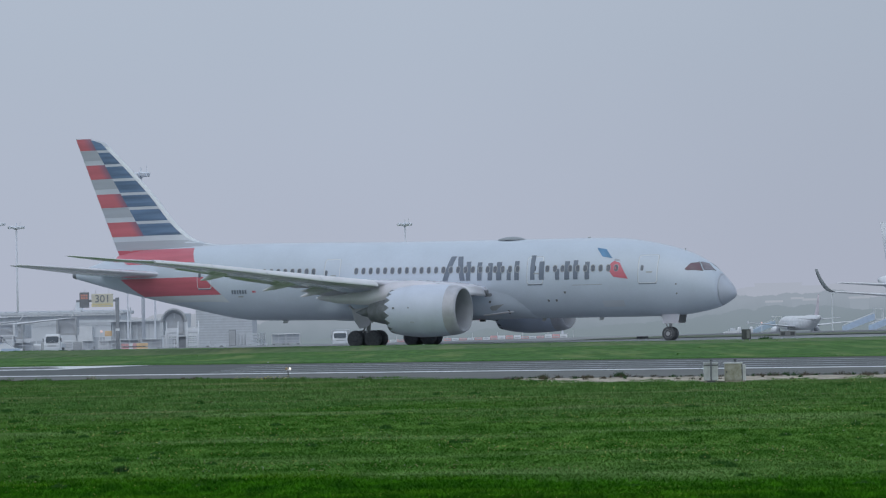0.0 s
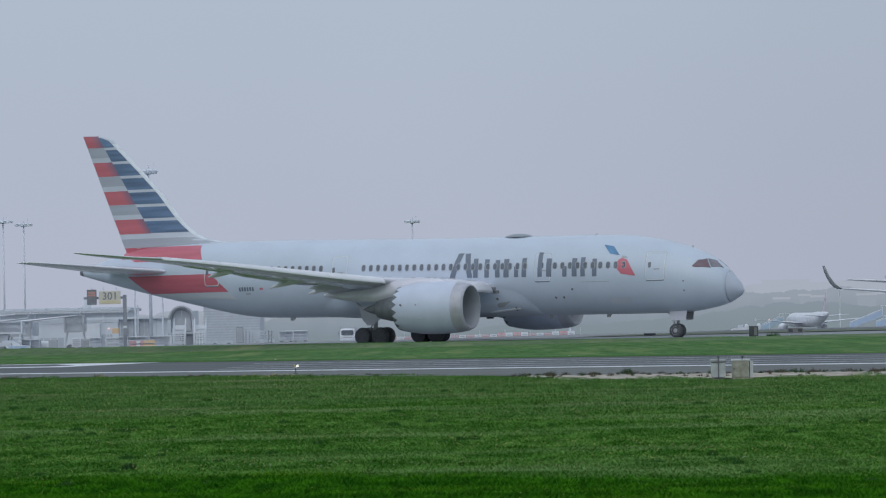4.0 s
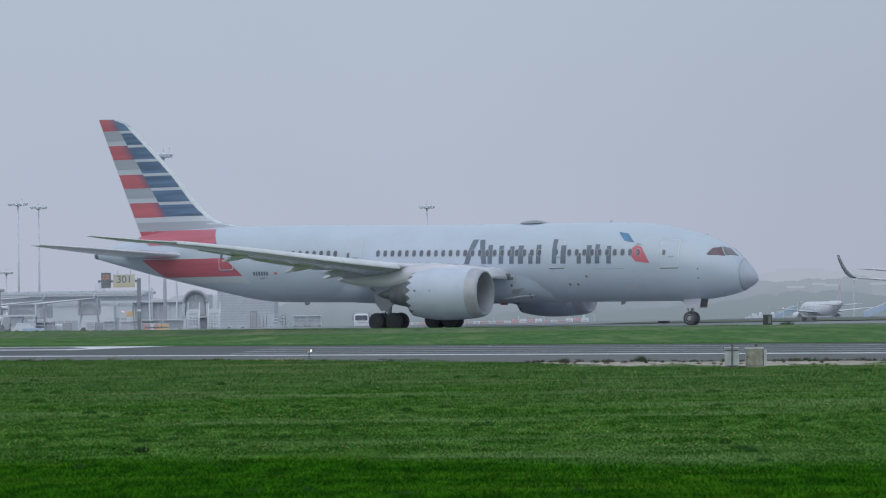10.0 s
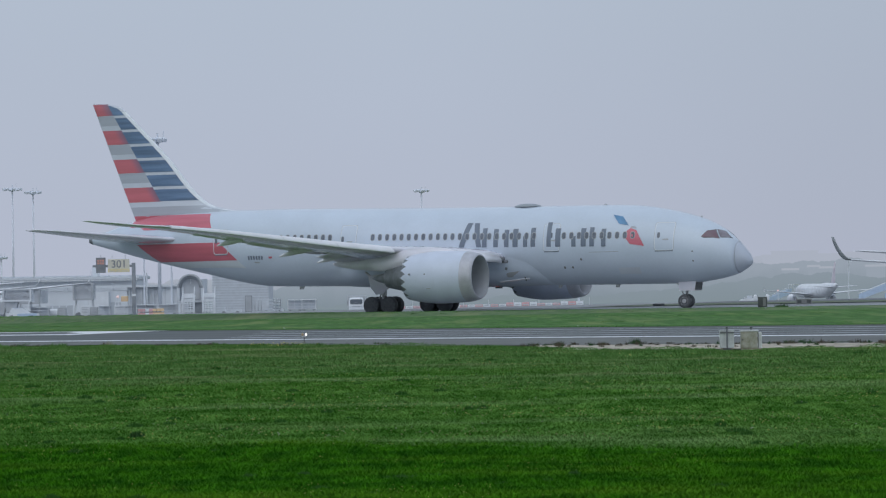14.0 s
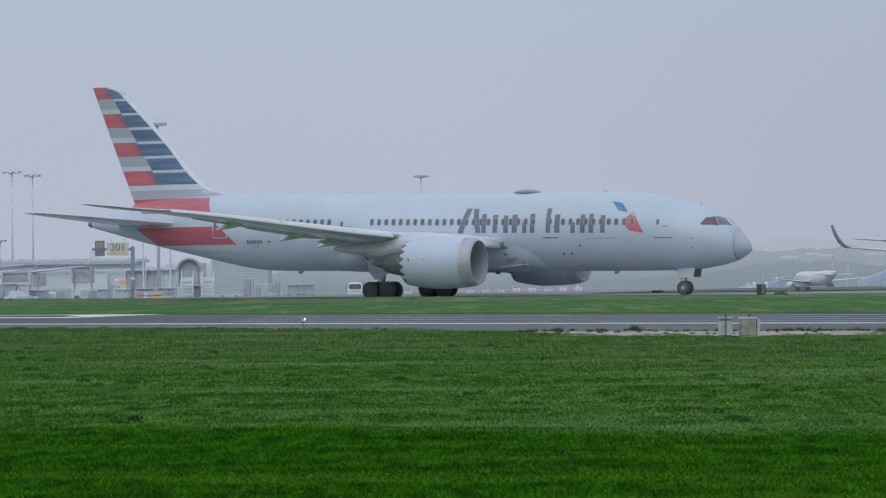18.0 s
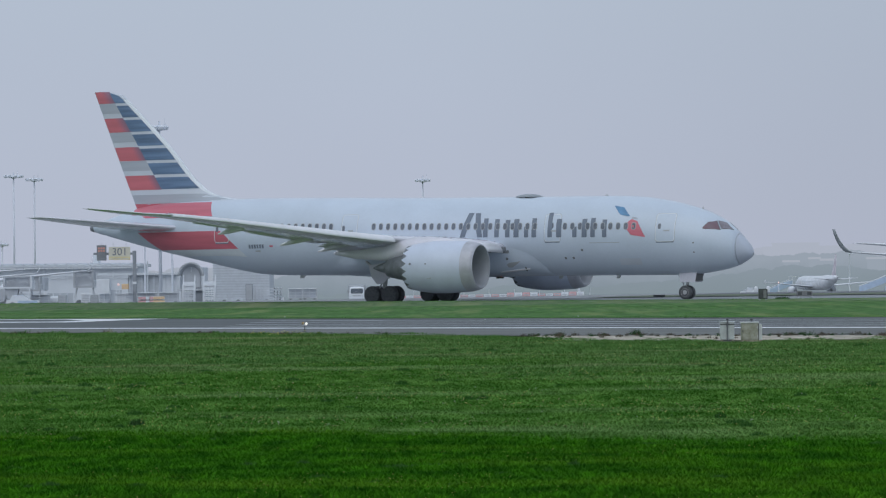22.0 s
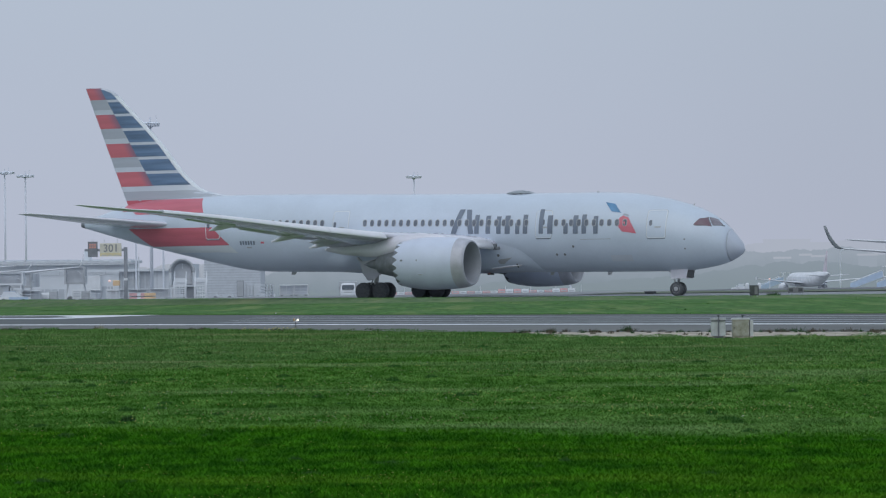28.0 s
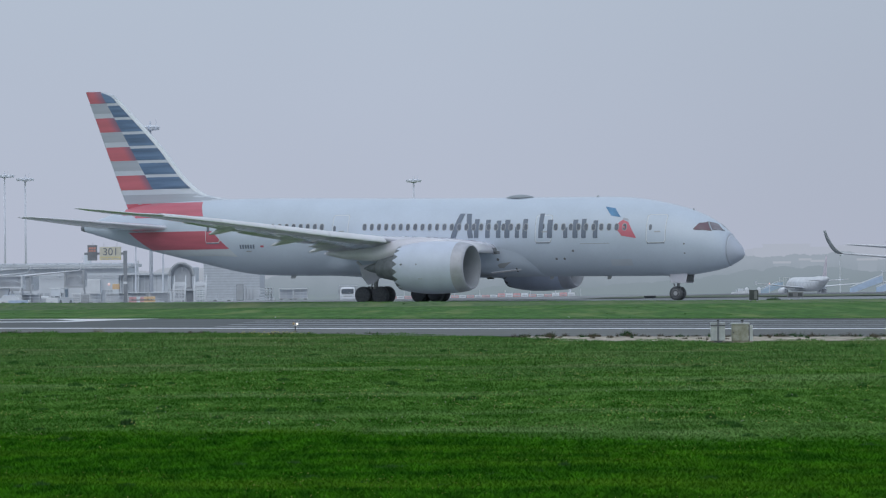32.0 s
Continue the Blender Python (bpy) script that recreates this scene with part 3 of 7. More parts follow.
# registration: plain bars
for i in range(6):
    x = -12.75 + i * 0.235
    part("registration_bar", skin_patch([(x, 4.36), (x + 0.15, 4.36), (x + 0.15, 4.66), (x, 4.66)], skin, 0.02, 2, 1), LETTER, airliner)
part("registration_bar", skin_patch([(-12.2, 4.10), (-11.75, 4.10), (-11.75, 4.2), (-12.2, 4.2)], skin, 0.02, 1, 1), SEAM, airliner)
part("small_flag", skin_patch([(-10.9, 4.44), (-10.6, 4.44), (-10.6, 4.58), (-10.9, 4.58)], skin, 0.02, 1, 1), RED, airliner)
# red bands round the tail
part("red_band", skin_patch([(-23.75, 7.28), (-16.2, 6.92), (-16.85, 8.06), (-24.2, 8.06)], skin, 0.014, 8, 14), RED, airliner, "red livery band under the fin", True)
for side in (-1, 1):
    rings = []
    for x in np.linspace(-24.1, -17.0, 16):
        zc, rz, w = (TOP(x) + BOT(x)) / 2, (TOP(x) - BOT(x)) / 2, WID(x)
        hi = math.acos(min(1.0, (min(8.06, TOP(x)) - zc) / rz))
        lo = math.acos((6.9 + 0.25 * (x < -23) - zc) / rz)
        rings.append([(x, side * (w + 0.016) * math.sin(a), zc + (rz + 0.016) * math.cos(a)) for a in np.linspace(hi, lo, 7)])
    part("red_crown", loft(rings, cap=False, closed=False), RED, airliner, "red livery band round the fin root", True)
part("red_band", skin_patch([(-21.6, 4.36), (-13.75, 4.36), (-15.3, 5.78), (-23.4, 5.78)], skin, 0.014, 8, 14), RED, airliner, "red livery band on the rear fuselage", True)
part("pale_band", skin_patch([(-19.0, 3.78), (-13.1, 3.74), (-13.72, 4.345), (-21.3, 4.345)], skin, 0.013, 6, 14), SWOOSH, airliner, "pale livery band below the red one", True)
# static ports, vents and panel lines
for x, z, r in ((15.35, 3.78, 0.09), (13.9, 3.20, 0.09), (14.55, 3.20, 0.09), (24.05, 4.17, 0.06), (24.05, 3.48, 0.06)):
    o = rounded(x, z, 2 * r, 2 * r, r * 0.9)
    part("vent_port", ([skin(a, b, 0.014) for a, b in o], [tuple(range(len(o)))]), PORTGREY, airliner)
for x0, x1, z in ((16.0, 18.4, 4.28),):
    part("panel_line", skin_patch([(x0, z), (x1, z), (x1, z + 0.035), (x0, z + 0.035)], skin, 0.012, 1, 8), SEAM, airliner)
part("tail_port", skin_patch([(-15.9, 3.86), (-15.5, 3.80), (-15.45, 3.98), (-15.85, 4.02)], skin, 0.012, 1, 1), VENT, airliner)
# antenna dome and blades on the roof
dome = []
for i in range(11):
    t = i / 10
    x, h, w = 8.75 + 2.35 * t, 0.25 * math.sin(math.pi * t) ** 0.7, 0.75 * math.sin(math.pi * t) ** 0.5
    dome.append([(x, w * math.cos(a), 7.84 + h * max(0, math.sin(a)) + 0.02) for a in [math.pi * j / 12 for j in range(13)]])
part("antenna_dome", loft(dome, closed=False, cap=False), DOMEGREY, airliner, "grey streamlined antenna dome", True)
part("roof_beacon", turned([(-0.02, 0.12), (0.05, 0.12), (0.12, 0.06), (0.14, 0.01)], 12, "z"), STEEL, airliner, at=pose(16.3, 0, 7.80))
part("crown_hatch", skin_patch([(23.0, 7.0), (23.75, 6.82), (23.75, 6.86), (23.0, 7.04)], skin, 0.02, 1, 3), SEAM, airliner)
part("crown_antenna", block(-0.05, 0.05, -0.01, 0.01, -0.05, 0.13), STEEL, airliner, "small blade antenna", at=pose(24.0, 0, 6.68))
part("nose_probe", tube((26.55, -0.9, 5.15), (26.75, -0.95, 5.1), 0.05, 0.03), DARKMETAL, airliner)


for x, ln in ((-9.4, 0.5), (17.2, 0.4), (12.5, 0.35), (-2.0, 0.3)):
    zb = BOT(x)
    part("belly_antenna", loft([[(x - ln / 2, -0.02, zb + 0.05), (x - ln / 2, 0.02, zb + 0.05), (x + ln / 2, 0.02, zb + 0.05), (x + ln / 2, -0.02, zb + 0.05)], [(x - ln * 0.6, -0.01, zb - 0.22), (x - ln * 0.6, 0.01, zb - 0.22), (x + ln * 0.1, 0.01, zb - 0.22), (x + ln * 0.1, -0.01, zb - 0.22)]]), STEEL, airliner, "small blade antenna")
part("outflow_panel", skin_patch([(18.2, 2.62), (19.9, 2.62), (19.9, 3.1), (18.2, 3.1)], skin, 0.010, 2, 4), PALESILVER, airliner, smooth=True)

# aerofoil surfaces
def aerofoil(chord, thick, n=12):
    """Points (x back from the leading edge, z) round a section."""
    up, lo = [], []
    for i in range(n + 1):
        t = (1 - math.cos(math.pi * i / n)) / 2
        h = 5 * thick * chord * (0.2969 * math.sqrt(t) - 0.126 * t - 0.3516 * t * t + 0.2843 * t ** 3 - 0.1015 * t ** 4)
        up.append((t * chord, h + 0.004))
        lo.append((t * chord, -h * 0.85 - 0.004))
    return up[::-1] + lo[1:]


def wing_shape(stations, side, n=12):
    """stations: span, leading edge x, chord, height, thickness."""
    rings = []
    for b, xl, c, z, t in stations:
        rings.append([(xl - u, side * b, z + h) for u, h in aerofoil(c, t, n)])
    return loft(rings)


WING = [(2.2, 9.3, 13.1, 4.05, 0.095), (3.6, 8.9, 12.3, 4.18, 0.106), (5.0, 7.75, 11.0, 4.32, 0.12), (9.8, 4.05, 7.3, 4.74, 0.105), (14, 1.35, 6.0, 5.22, 0.10), (18, -1.2, 4.8, 5.74, 0.095), (22, -3.75, 3.7, 6.26, 0.09), (25.5, -6.0, 2.75, 6.66, 0.085), (27.5, -7.75, 2.05, 6.82, 0.08), (29.0, -9.5, 1.35, 7.05, 0.07), (30.0, -11.0, 0.45, 7.22, 0.06)]


def wing_at(b):
    for q0, q1 in zip(WING, WING[1:]):
        if q0[0] <= b <= q1[0]:
            t = (b - q0[0]) / (q1[0] - q0[0])
            return [q0[i] + (q1[i] - q0[i]) * t for i in range(5)]


for side in (-1, 1):
    wing = part("wing", wing_shape(WING, side), WINGPAINT, airliner, "light grey swept wing with raked tip", True)
    for b0, b1 in ((3.7, 8.9), (10.6, 14.62), (14.64, 18.44), (18.46, 22.18), (22.2, 26.0)):
        rings = []
        for b in np.linspace(b0, b1, 5):
            _, xl, c, z, t = wing_at(b)
            k = 0.8 * max(0.5, min(1.0, c / 6.0))
            outline = [(-0.90, 0.34), (-0.45, 0.29), (-0.08, 0.18), (0.12, 0.03), (0.25, -0.14), (0.31, -0.29), (0.26, -0.36), (0.06, -0.28), (-0.35, -0.10)]
            if b1 < 9:
                outline = [(-0.5, 0.30), (0.05, 0.20), (0.35, 0.02), (0.58, -0.34), (0.66, -0.66), (0.58, -0.66), (0.42, -0.36), (0.1, -0.06), (-0.3, 0.05)]
            rings.append([(xl + u * k, side * b, z + h * k) for u, h in outline])
        part("slat", loft(rings, cap=b1 < 9), SLAT, wing, "bright bare-metal leading edge slat", True)
    for b, ln in ((5.6, 2.6), (8.0, 3.0), (12.5, 2.8), (18.6, 2.2)):
        _, xl, c, z, t = wing_at(b)
        xt = xl - c
        rings = []
        for i in range(9):
            q = i / 8
            r = 0.20 * math.sin(math.pi * (0.08 + 0.86 * q)) ** 0.8
            rings.append([(xt + ln * 0.75 - ln * q, side * b + 0.7 * r * math.cos(a), z - 0.15 - 0.15 * ln * q * q + r * math.sin(a)) for a in [2 * math.pi * j / 12 for j in range(12)]])
        part("flap_track_fairing", loft(rings), FLAPPAINT, wing, "pointed grey flap track fairing", True)
    # flaps a little below the rear edge
    for b0, b1, drop, tilt in ((3.2, 9.2, 0.08, 0.12), (10.0, 16.5, 0.04, 0.06), (16.7, 21.5, 0.02, 0.03)):
        rings = []
        for b in np.linspace(b0, b1, 4):
            _, xl, c, z, t = wing_at(b)
            cf = 0.22 * c
            rings.append([(xl - c + 0.9 * cf - u, side * b, z - drop + h - u * tilt) for u, h in aerofoil(cf, 0.13, 8)])
        part("flap", loft(rings), FLAPPAINT, wing, smooth=True)
    part("tailplane", wing_shape([(0.8, -18.6, 6.6, 6.0, 0.10), (2.0, -19.5, 5.9, 6.1, 0.10), (6.0, -23.1, 3.9, 6.55, 0.09), (9.2, -26.1, 2.2, 6.93, 0.085), (9.9, -27.2, 1.2, 7.03, 0.06)], side), WINGPAINT, airliner, "grey swept tailplane", True)
    # engine
    prof = [(9.0, 1.30), (9.7, 1.33), (10.4, 1.38), (10.75, 1.46), (10.92, 1.55)]
    outer = [(10.92, 1.55), (10.90, 1.64), (10.72, 1.72), (10.45, 1.79), (10.2, 1.83), (10.0, 1.855)]
    cowl_p = [(10.0, 1.86), (9.2, 1.91), (8.2, 1.945), (7.3, 1.94), (6.6, 1.87), (5.9, 1.77)]
    nac = pose(-0.60, side * 9.8, 2.68)
    nac_shape = turned(cowl_p, 72, "x", cap=False)
    cv, cf = list(nac_shape[0]), list(nac_shape[1])
    # saw-toothed rear edge
    n0 = len(cv)
    for i in range(72):
        a = 2 * math.pi * i / 72
        tooth = abs((i % 4) - 2) / 2
        x = 5.15 + 0.42 * (1 - tooth)
        r = 1.61 + 0.06 * (1 - tooth)
        cv.append((x, r * math.cos(a), r * math.sin(a)))
    m0 = n0 - 72
    cf += [(m0 + i, m0 + (i + 1) % 72, n0 + (i + 1) % 72, n0 + i) for i in range(72)]
    engine = part("engine", (cv, cf), COWL, airliner, "large white engine nacelle with saw-toothed nozzle", True, nac)
    part("inlet_lip", turned(outer, 72, "x", cap=False), LIP, engine, "brushed grey metal inlet lip", True)
    part("inlet_duct", turned(prof, 72, "x", cap=False), DUCT, engine, "grey inlet duct", True)
    part("inner_nozzle_wall", turned([(8.6, 1.70), (6.0, 1.66), (5.2, 1.60)], 48, "x", cap=False), DARKMETAL, engine, smooth=True)
    part("fan_disc", turned([(8.95, 1.36), (9.0, 1.36)], 48, "x"), VENT, engine)
    bl = []
    for i in range(18):
        a = 2 * math.pi * i / 18
        ca, sa = math.cos(a), math.sin(a)
        q = []
        for r, tw, hw in ((0.42, 0.25, 0.10), (0.85, 0.6, 0.15), (1.33, 1.0, 0.17)):
            for sgn in (-1, 1):
                dx, dt = sgn * hw * math.cos(tw), sgn * hw * math.sin(tw)
                q.append((9.22 + dx, r * ca - dt * sa, r * sa + dt * ca))
        bl.append((q, [(0, 1, 3, 2), (2, 3, 5, 4)]))
    part("fan_blades", join(*bl), DARKMETAL, engine, "dark curved fan blades")
    part("spinner", turned([(9.2, 0.44), (9.5, 0.36), (9.75, 0.2), (9.88, 0.02)], 24, "x"), STEEL, engine, "pale pointed spinner", True)
    part("core_nozzle", turned([(6.2, 1.15), (4.6, 0.95), (3.5, 0.72), (3.35, 0.66)], 36, "x"), DARKMETAL, engine, "dark stained core nozzle", True)
    part("exhaust_plug", turned([(3.5, 0.5), (2.6, 0.25), (2.1, 0.03)], 24, "x"), DARKMETAL, engine, smooth=True)
    # pylon
    rings = []
    for x, zt, zb, w in ((8.6, 4.58, 4.40, 0.06), (7.7, 4.80, 4.35, 0.22), (6.2, 4.95, 4.2, 0.30), (4.5, 4.80, 3.5, 0.34), (2.5, 4.25, 3.2, 0.34), (0.0, 4.0, 3.4, 0.26), (-1.6, 3.95, 3.7, 0.08)):
        rings.append([(x, side * 9.8 + w, zb), (x, side * 9.8 + w, (zb + zt) / 2), (x, side * 9.8 + w * 0.6, zt), (x, side * 9.8 - w * 0.6, zt), (x, side * 9.8 - w, (zb + zt) / 2), (x, side * 9.8 - w, zb)])
    part("pylon", loft(rings), WINGPAINT, airliner, "grey engine pylon", True)
    for dx, r in ((6.05, 0.07), (7.3, 0.05)):
        part("cowl_port", tube((dx, side * 1.86, 0.25), (dx, side * 1.97, 0.25), r, r, 8), PORTGREY, engine)
    part("cowl_vent", block(7.40, 7.70, side * 1.80 - 0.05, side * 1.80 + 0.05, -0.83, -0.79), SEAM, engine)

# belly fairing: its upper edge sweeps up over the wing root and down again
FAIR_TOP = curve([(-7.2, 1.95), (-6.7, 2.55), (-6.0, 3.18), (-4.8, 3.9), (-3.0, 4.5), (2.0, 4.8), (6.5, 4.75), (9.4, 4.48), (10.76, 4.12), (11.45, 3.61), (12.04, 2.84), (12.4, 1.95)])


def fair_top(x):
    return max(FAIR_TOP(x), BOT(x) + 0.10)


def fair_y(x, z):
    """Half width of the fairing at a height."""
    zt, zb = fair_top(x), BOT(x)
    y_hull = -skin(x, z).y if z > zb + 0.01 else 0.0
    u = min(max((zt - z) / max(zt - zb, 0.05), 0), 1) ** 1.18
    y_box = max(y_hull, 2.98 * math.sqrt(max(0.0, 1 - u * u)) ** 0.62)
    blend = float(smoothstep(0.0, 1.7, zt - z)) * (0.3 + 0.7 * float(smoothstep(12.4, 7.5, x))) * float(smoothstep(-7.4, -1.0, x))
    return y_hull + (y_box - y_hull) * blend - 0.03 * (1 - blend)


rings = []
for i in range(57):
    x = 12.38 - 19.56 * i / 56
    low = float(smoothstep(12.4, 7.5, x) * smoothstep(-7.2, -2.5, x))
    zt, zb = fair_top(x), BOT(x) - 0.10 * low + 0.05 * (1 - low)
    ring = []
    for j in range(41):
        a = math.pi * j / 40
        z = zt - (zt - zb) * math.sin(a) ** 0.85
        ring.append((x, math.copysign(fair_y(x, max(z, BOT(x))), math.cos(a)) if j not in (0, 40) else math.copysign(fair_y(x, zt), math.cos(a)), z))
    rings.append(ring)
part("belly_fairing", loft(rings), PAINT, airliner, "smooth white wing-to-body fairing", True)


def fair_skin(x, z, off=0.0):
    return Vector((x, -fair_y(x, z) - off, z))


part("air_inlet", skin_patch([(9.15, 2.56), (9.5, 2.56), (10.25, 3.02), (9.07, 2.88)], fair_skin, 0.02, 4, 4), SEAM, airliner, "shallow ram air inlet")
lip = []
for i in range(9):
    x = 8.3 + 2.5 * i / 8
    z = 2.20 + 0.026 * i + 0.004 * i * i / 8
    y = fair_y(x, z)
    k = 0.05 + 0.12 * math.sin(math.pi * (0.15 + 0.8 * i / 8))
    lip.append([(x, -y + 0.05, z + 0.13), (x, -y - k, z + 0.05), (x, -y - k, z + 0.01), (x, -y + 0.05, z - 0.06)])
part("inlet_scoop", loft(lip), SLAT, airliner, "bright scoop lip under the wing root")
part("inlet_notch", skin_patch([(10.42, 2.26), (10.52, 2.26), (10.56, 2.56), (10.46, 2.56)], fair_skin, 0.05, 3, 1), VENT, airliner, "dark scoop opening")
o = rounded(9.2, 3.21, 0.2, 0.2, 0.09)
part("vent_port", ([fair_skin(a, b, 0.02) for a, b in o], [tuple(range(len(o)))]), PORTGREY, airliner)
part("slat_bracket", join(block(8.9, 9.42, -3.66, -3.3, 3.78, 4.10, 0.05), block(9.1, 9.62, -3.5, -3.2, 3.62, 3.86, 0.05)), PORTGREY, airliner, "dark slat drive bracket")

# fin
FIN_LE = curve([(7.0, -12.0), (8.10, -13.4), (8.30, -15.2), (8.46, -16.3), (8.72, -17.15), (9.21, -18.0), (12.58, -21.05), (16.06, -24.55), (16.75, -25.3), (17.0, -26.2), (17.12, -27.2)])
FIN_TE = curve([(7.0, -23.9), (8.1, -24.36), (17.13, -27.93)])


def fin_half(x, z):
    a, b = FIN_LE(z), FIN_TE(z)
    t = min(max((a - x) / (a - b), 0), 1)
    th = 0.10 + 0.02 * (z < 9)
    return 5 * th * (a - b) * (0.2969 * math.sqrt(t) - 0.126 * t - 0.3516 * t * t + 0.2843 * t ** 3 - 0.1015 * t ** 4) + 0.004


def fin_skin(x, z, off=0.0, side=-1):
    return Vector((x, side * (fin_half(x, z) + off), z))


rings = []
for z in [7.0, 7.6, 8.1, 8.4, 8.66, 8.9, 9.2] + [9.2 + (16.4 - 9.2) * i / 14 for i in range(1, 15)] + [16.7, 16.85, 17.0, 17.08, 17.12]:
    a, b = FIN_LE(z), FIN_TE(z)
    k = 1.0 if z < 16.8 else max(0.15, (17.15 - z) / 0.35)
    rings.append([(a - u, k * h, z) for u, h in [(q[0], q[1]) for q in [(t * (a - b), fin_half(a - t * (a - b), z)) for t in [(1 - math.cos(math.pi * i / 14)) / 2 for i in range(15)]]]][::-1] + [(a - t * (a - b), -k * fin_half(a - t * (a - b), z), z) for t in [(1 - math.cos(math.pi * i / 14)) / 2 for i in range(1, 15)]])
fin = part("fin", loft(rings), PALESILVER, airliner, "tall swept tail fin painted in stripes", True)


def z_of(y):
    return 17.13 - (y - 62) * 0.0159


def split_x(z):
    return -26.56 + (17.13 - z) * 0.605


def stripe(name, za, zb, xa, xb, mat, label):
    """A painted stripe on the fin; xa, xb are functions of height."""
    for side in (-1, 1):
        v, rows, cols = [], 3, 8
        for i in range(rows + 1):
            z = za + (zb - za) * i / rows
            a, b = xa(z), xb(z)
            v += [fin_skin(a + (b - a) * j / cols, z, 0.014, side) for j in range(cols + 1)]
        n = cols + 1
        part(name, (v, [(i * n + j, i * n + j + 1, (i + 1) * n + j + 1, (i + 1) * n + j) for i in range(rows) for j in range(cols)]), mat, fin, label, True)


def near_te(z):
    return FIN_TE(z) + 0.03


def near_le(z):
    return FIN_LE(z) - 0.38


rings = []
for z in [8.25, 8.35, 8.5, 8.7, 8.95, 9.2] + [9.2 + 0.6 * i for i in range(1, 13)]:
    a = FIN_LE(z)
    rings.append([(a - u, sg * (fin_half(a - u, z) + 0.018), z) for u, sg in ((0.36, -1), (0.2, -1), (0.07, -1))] + [(a + 0.02, 0, z)] + [(a - u, sg * (fin_half(a - u, z) + 0.018), z) for u, sg in ((0.07, 1), (0.2, 1), (0.36, 1))])
part("leading_edge", loft(rings, cap=False, closed=False), DOORWHITE, fin, "bright white fin leading edge", True)
stripe("red_stripe", 7.05, 8.06, lambda z: FIN_TE(z) + 0.02, lambda z: -16.83 + (8.06 - z) * 0.55, RED, "red painted stripe at the fin root")
for ya, yb in ((66, 125), (200, 271), (347, 416), (490, 563)):
    stripe("red_stripe", z_of(ya), z_of(yb), near_te, split_x, FADERED, "red painted stripe fading towards the blue")
for ya, yb in ((127, 176), (273, 321), (418, 466)):
    stripe("silver_stripe", z_of(ya), z_of(yb), near_te, split_x, SILVER, "silver painted stripe")
stripe("silver_stripe", z_of(588), z_of(636), near_te, lambda z: FIN_LE(z) - 0.6, SILVER, "silver painted stripe")
for ya, yb in ((74, 125), (138, 197), (210, 270), (284, 342), (356, 415), (430, 487), (502, 561)):
    stripe("blue_stripe", z_of(ya), z_of(yb), split_x, near_le, BLUE, "dark blue painted stripe")


# landing gear
def wheel_shapes(r, w):
    tyre = turned([(-w / 2, r * 0.62), (-w / 2, r * 0.82), (-w * 0.42, r * 0.94), (-w * 0.25, r), (w * 0.25, r), (w * 0.42, r * 0.94), (w / 2, r * 0.82), (w / 2, r * 0.62)], 36, "y")
    rim_ = turned([(-w * 0.53, r * 0.18), (-w * 0.53, r * 0.30), (-w * 0.46, r * 0.36), (-w * 0.46, r * 0.52), (-w * 0.53, r * 0.60), (w * 0.53, r * 0.60), (w * 0.46, r * 0.36), (w * 0.53, r * 0.18)], 28, "y")
    return make_mesh("tyre", *tyre, True), make_mesh("rim", *rim_, True)


T_MAIN, R_MAIN = wheel_shapes(0.66, 0.50)
T_NOSE, R_NOSE = wheel_shapes(0.51, 0.40)
for side in (-1, 1):
    y = side * 4.9
    gear = part("main_gear", join(tube((0, y, 0.75), (0.15, y, 2.4), 0.16, 0.20, 14), tube((0.1, y, 1.9), (-1.5, y, 3.2), 0.09), tube((0.1, y, 1.9), (0.2, y - side * 1.7, 2.9), 0.10), beam((-0.85, y, 0.72), (0.85, y, 0.72), 0.24, 0.26), tube((-0.73, y - 0.75, 0.66), (-0.73, y + 0.75, 0.66), 0.09), tube((0.73, y - 0.75, 0.66), (0.73, y + 0.75, 0.66), 0.09), beam((-0.1, y, 1.75), (-0.5, y, 0.95), 0.07, 0.1)), STEEL, airliner, "grey steel main landing gear leg", True)
    part("gear_door", loft([[(0.65, y + side * 0.5, 3.1), (0.65, y + side * 0.54, 3.1), (-1.05, y + side * 0.54, 2.9), (-1.05, y + side * 0.5, 2.9)], [(0.85, y + side * 0.42, 2.2), (0.85, y + side * 0.46, 2.2), (-0.85, y + side * 0.46, 2.0), (-0.85, y + side * 0.42, 2.0)], [(0.15, y + side * 0.34, 1.55), (0.15, y + side * 0.38, 1.55), (-0.45, y + side * 0.38, 1.45), (-0.45, y + side * 0.34, 1.45)]]), WINGPAINT, gear, "white gear leg door")
    part("bogie_beam", block(-0.95, 0.95, y - 0.46, y + 0.46, 0.30, 1.14, 0.12), DARKRIM, gear, "dark bogie beam with brake units")
    for dx in (-0.73, 0.73):
        for dy in (-0.55, 0.55):
            t_ = part("tyre", T_MAIN, RUBBER, gear, "dark rubber tyre", at=pose(dx, y + dy, 0.66))
            part("rim", R_MAIN, DARKRIM, gear, "dark wheel rim", at=pose(dx, y + dy, 0.66))
nose_gear = part("nose_gear", join(tube((22.63, 0, 0.51), (22.75, 0, 2.2), 0.10, 0.13, 14), tube((22.63, -0.5, 0.51), (22.63, 0.5, 0.51), 0.07), tube((22.7, 0, 1.3), (21.6, 0, 2.1), 0.07), beam((22.5, 0, 0.75), (22.3, 0, 1.25), 0.06, 0.08), tube((22.85, -0.2, 1.6), (22.95, -0.2, 1.6), 0.09), tube((22.85, 0.2, 1.6), (22.95, 0.2, 1.6), 0.09)), STEEL, airliner, "grey steel nose landing gear leg", True)
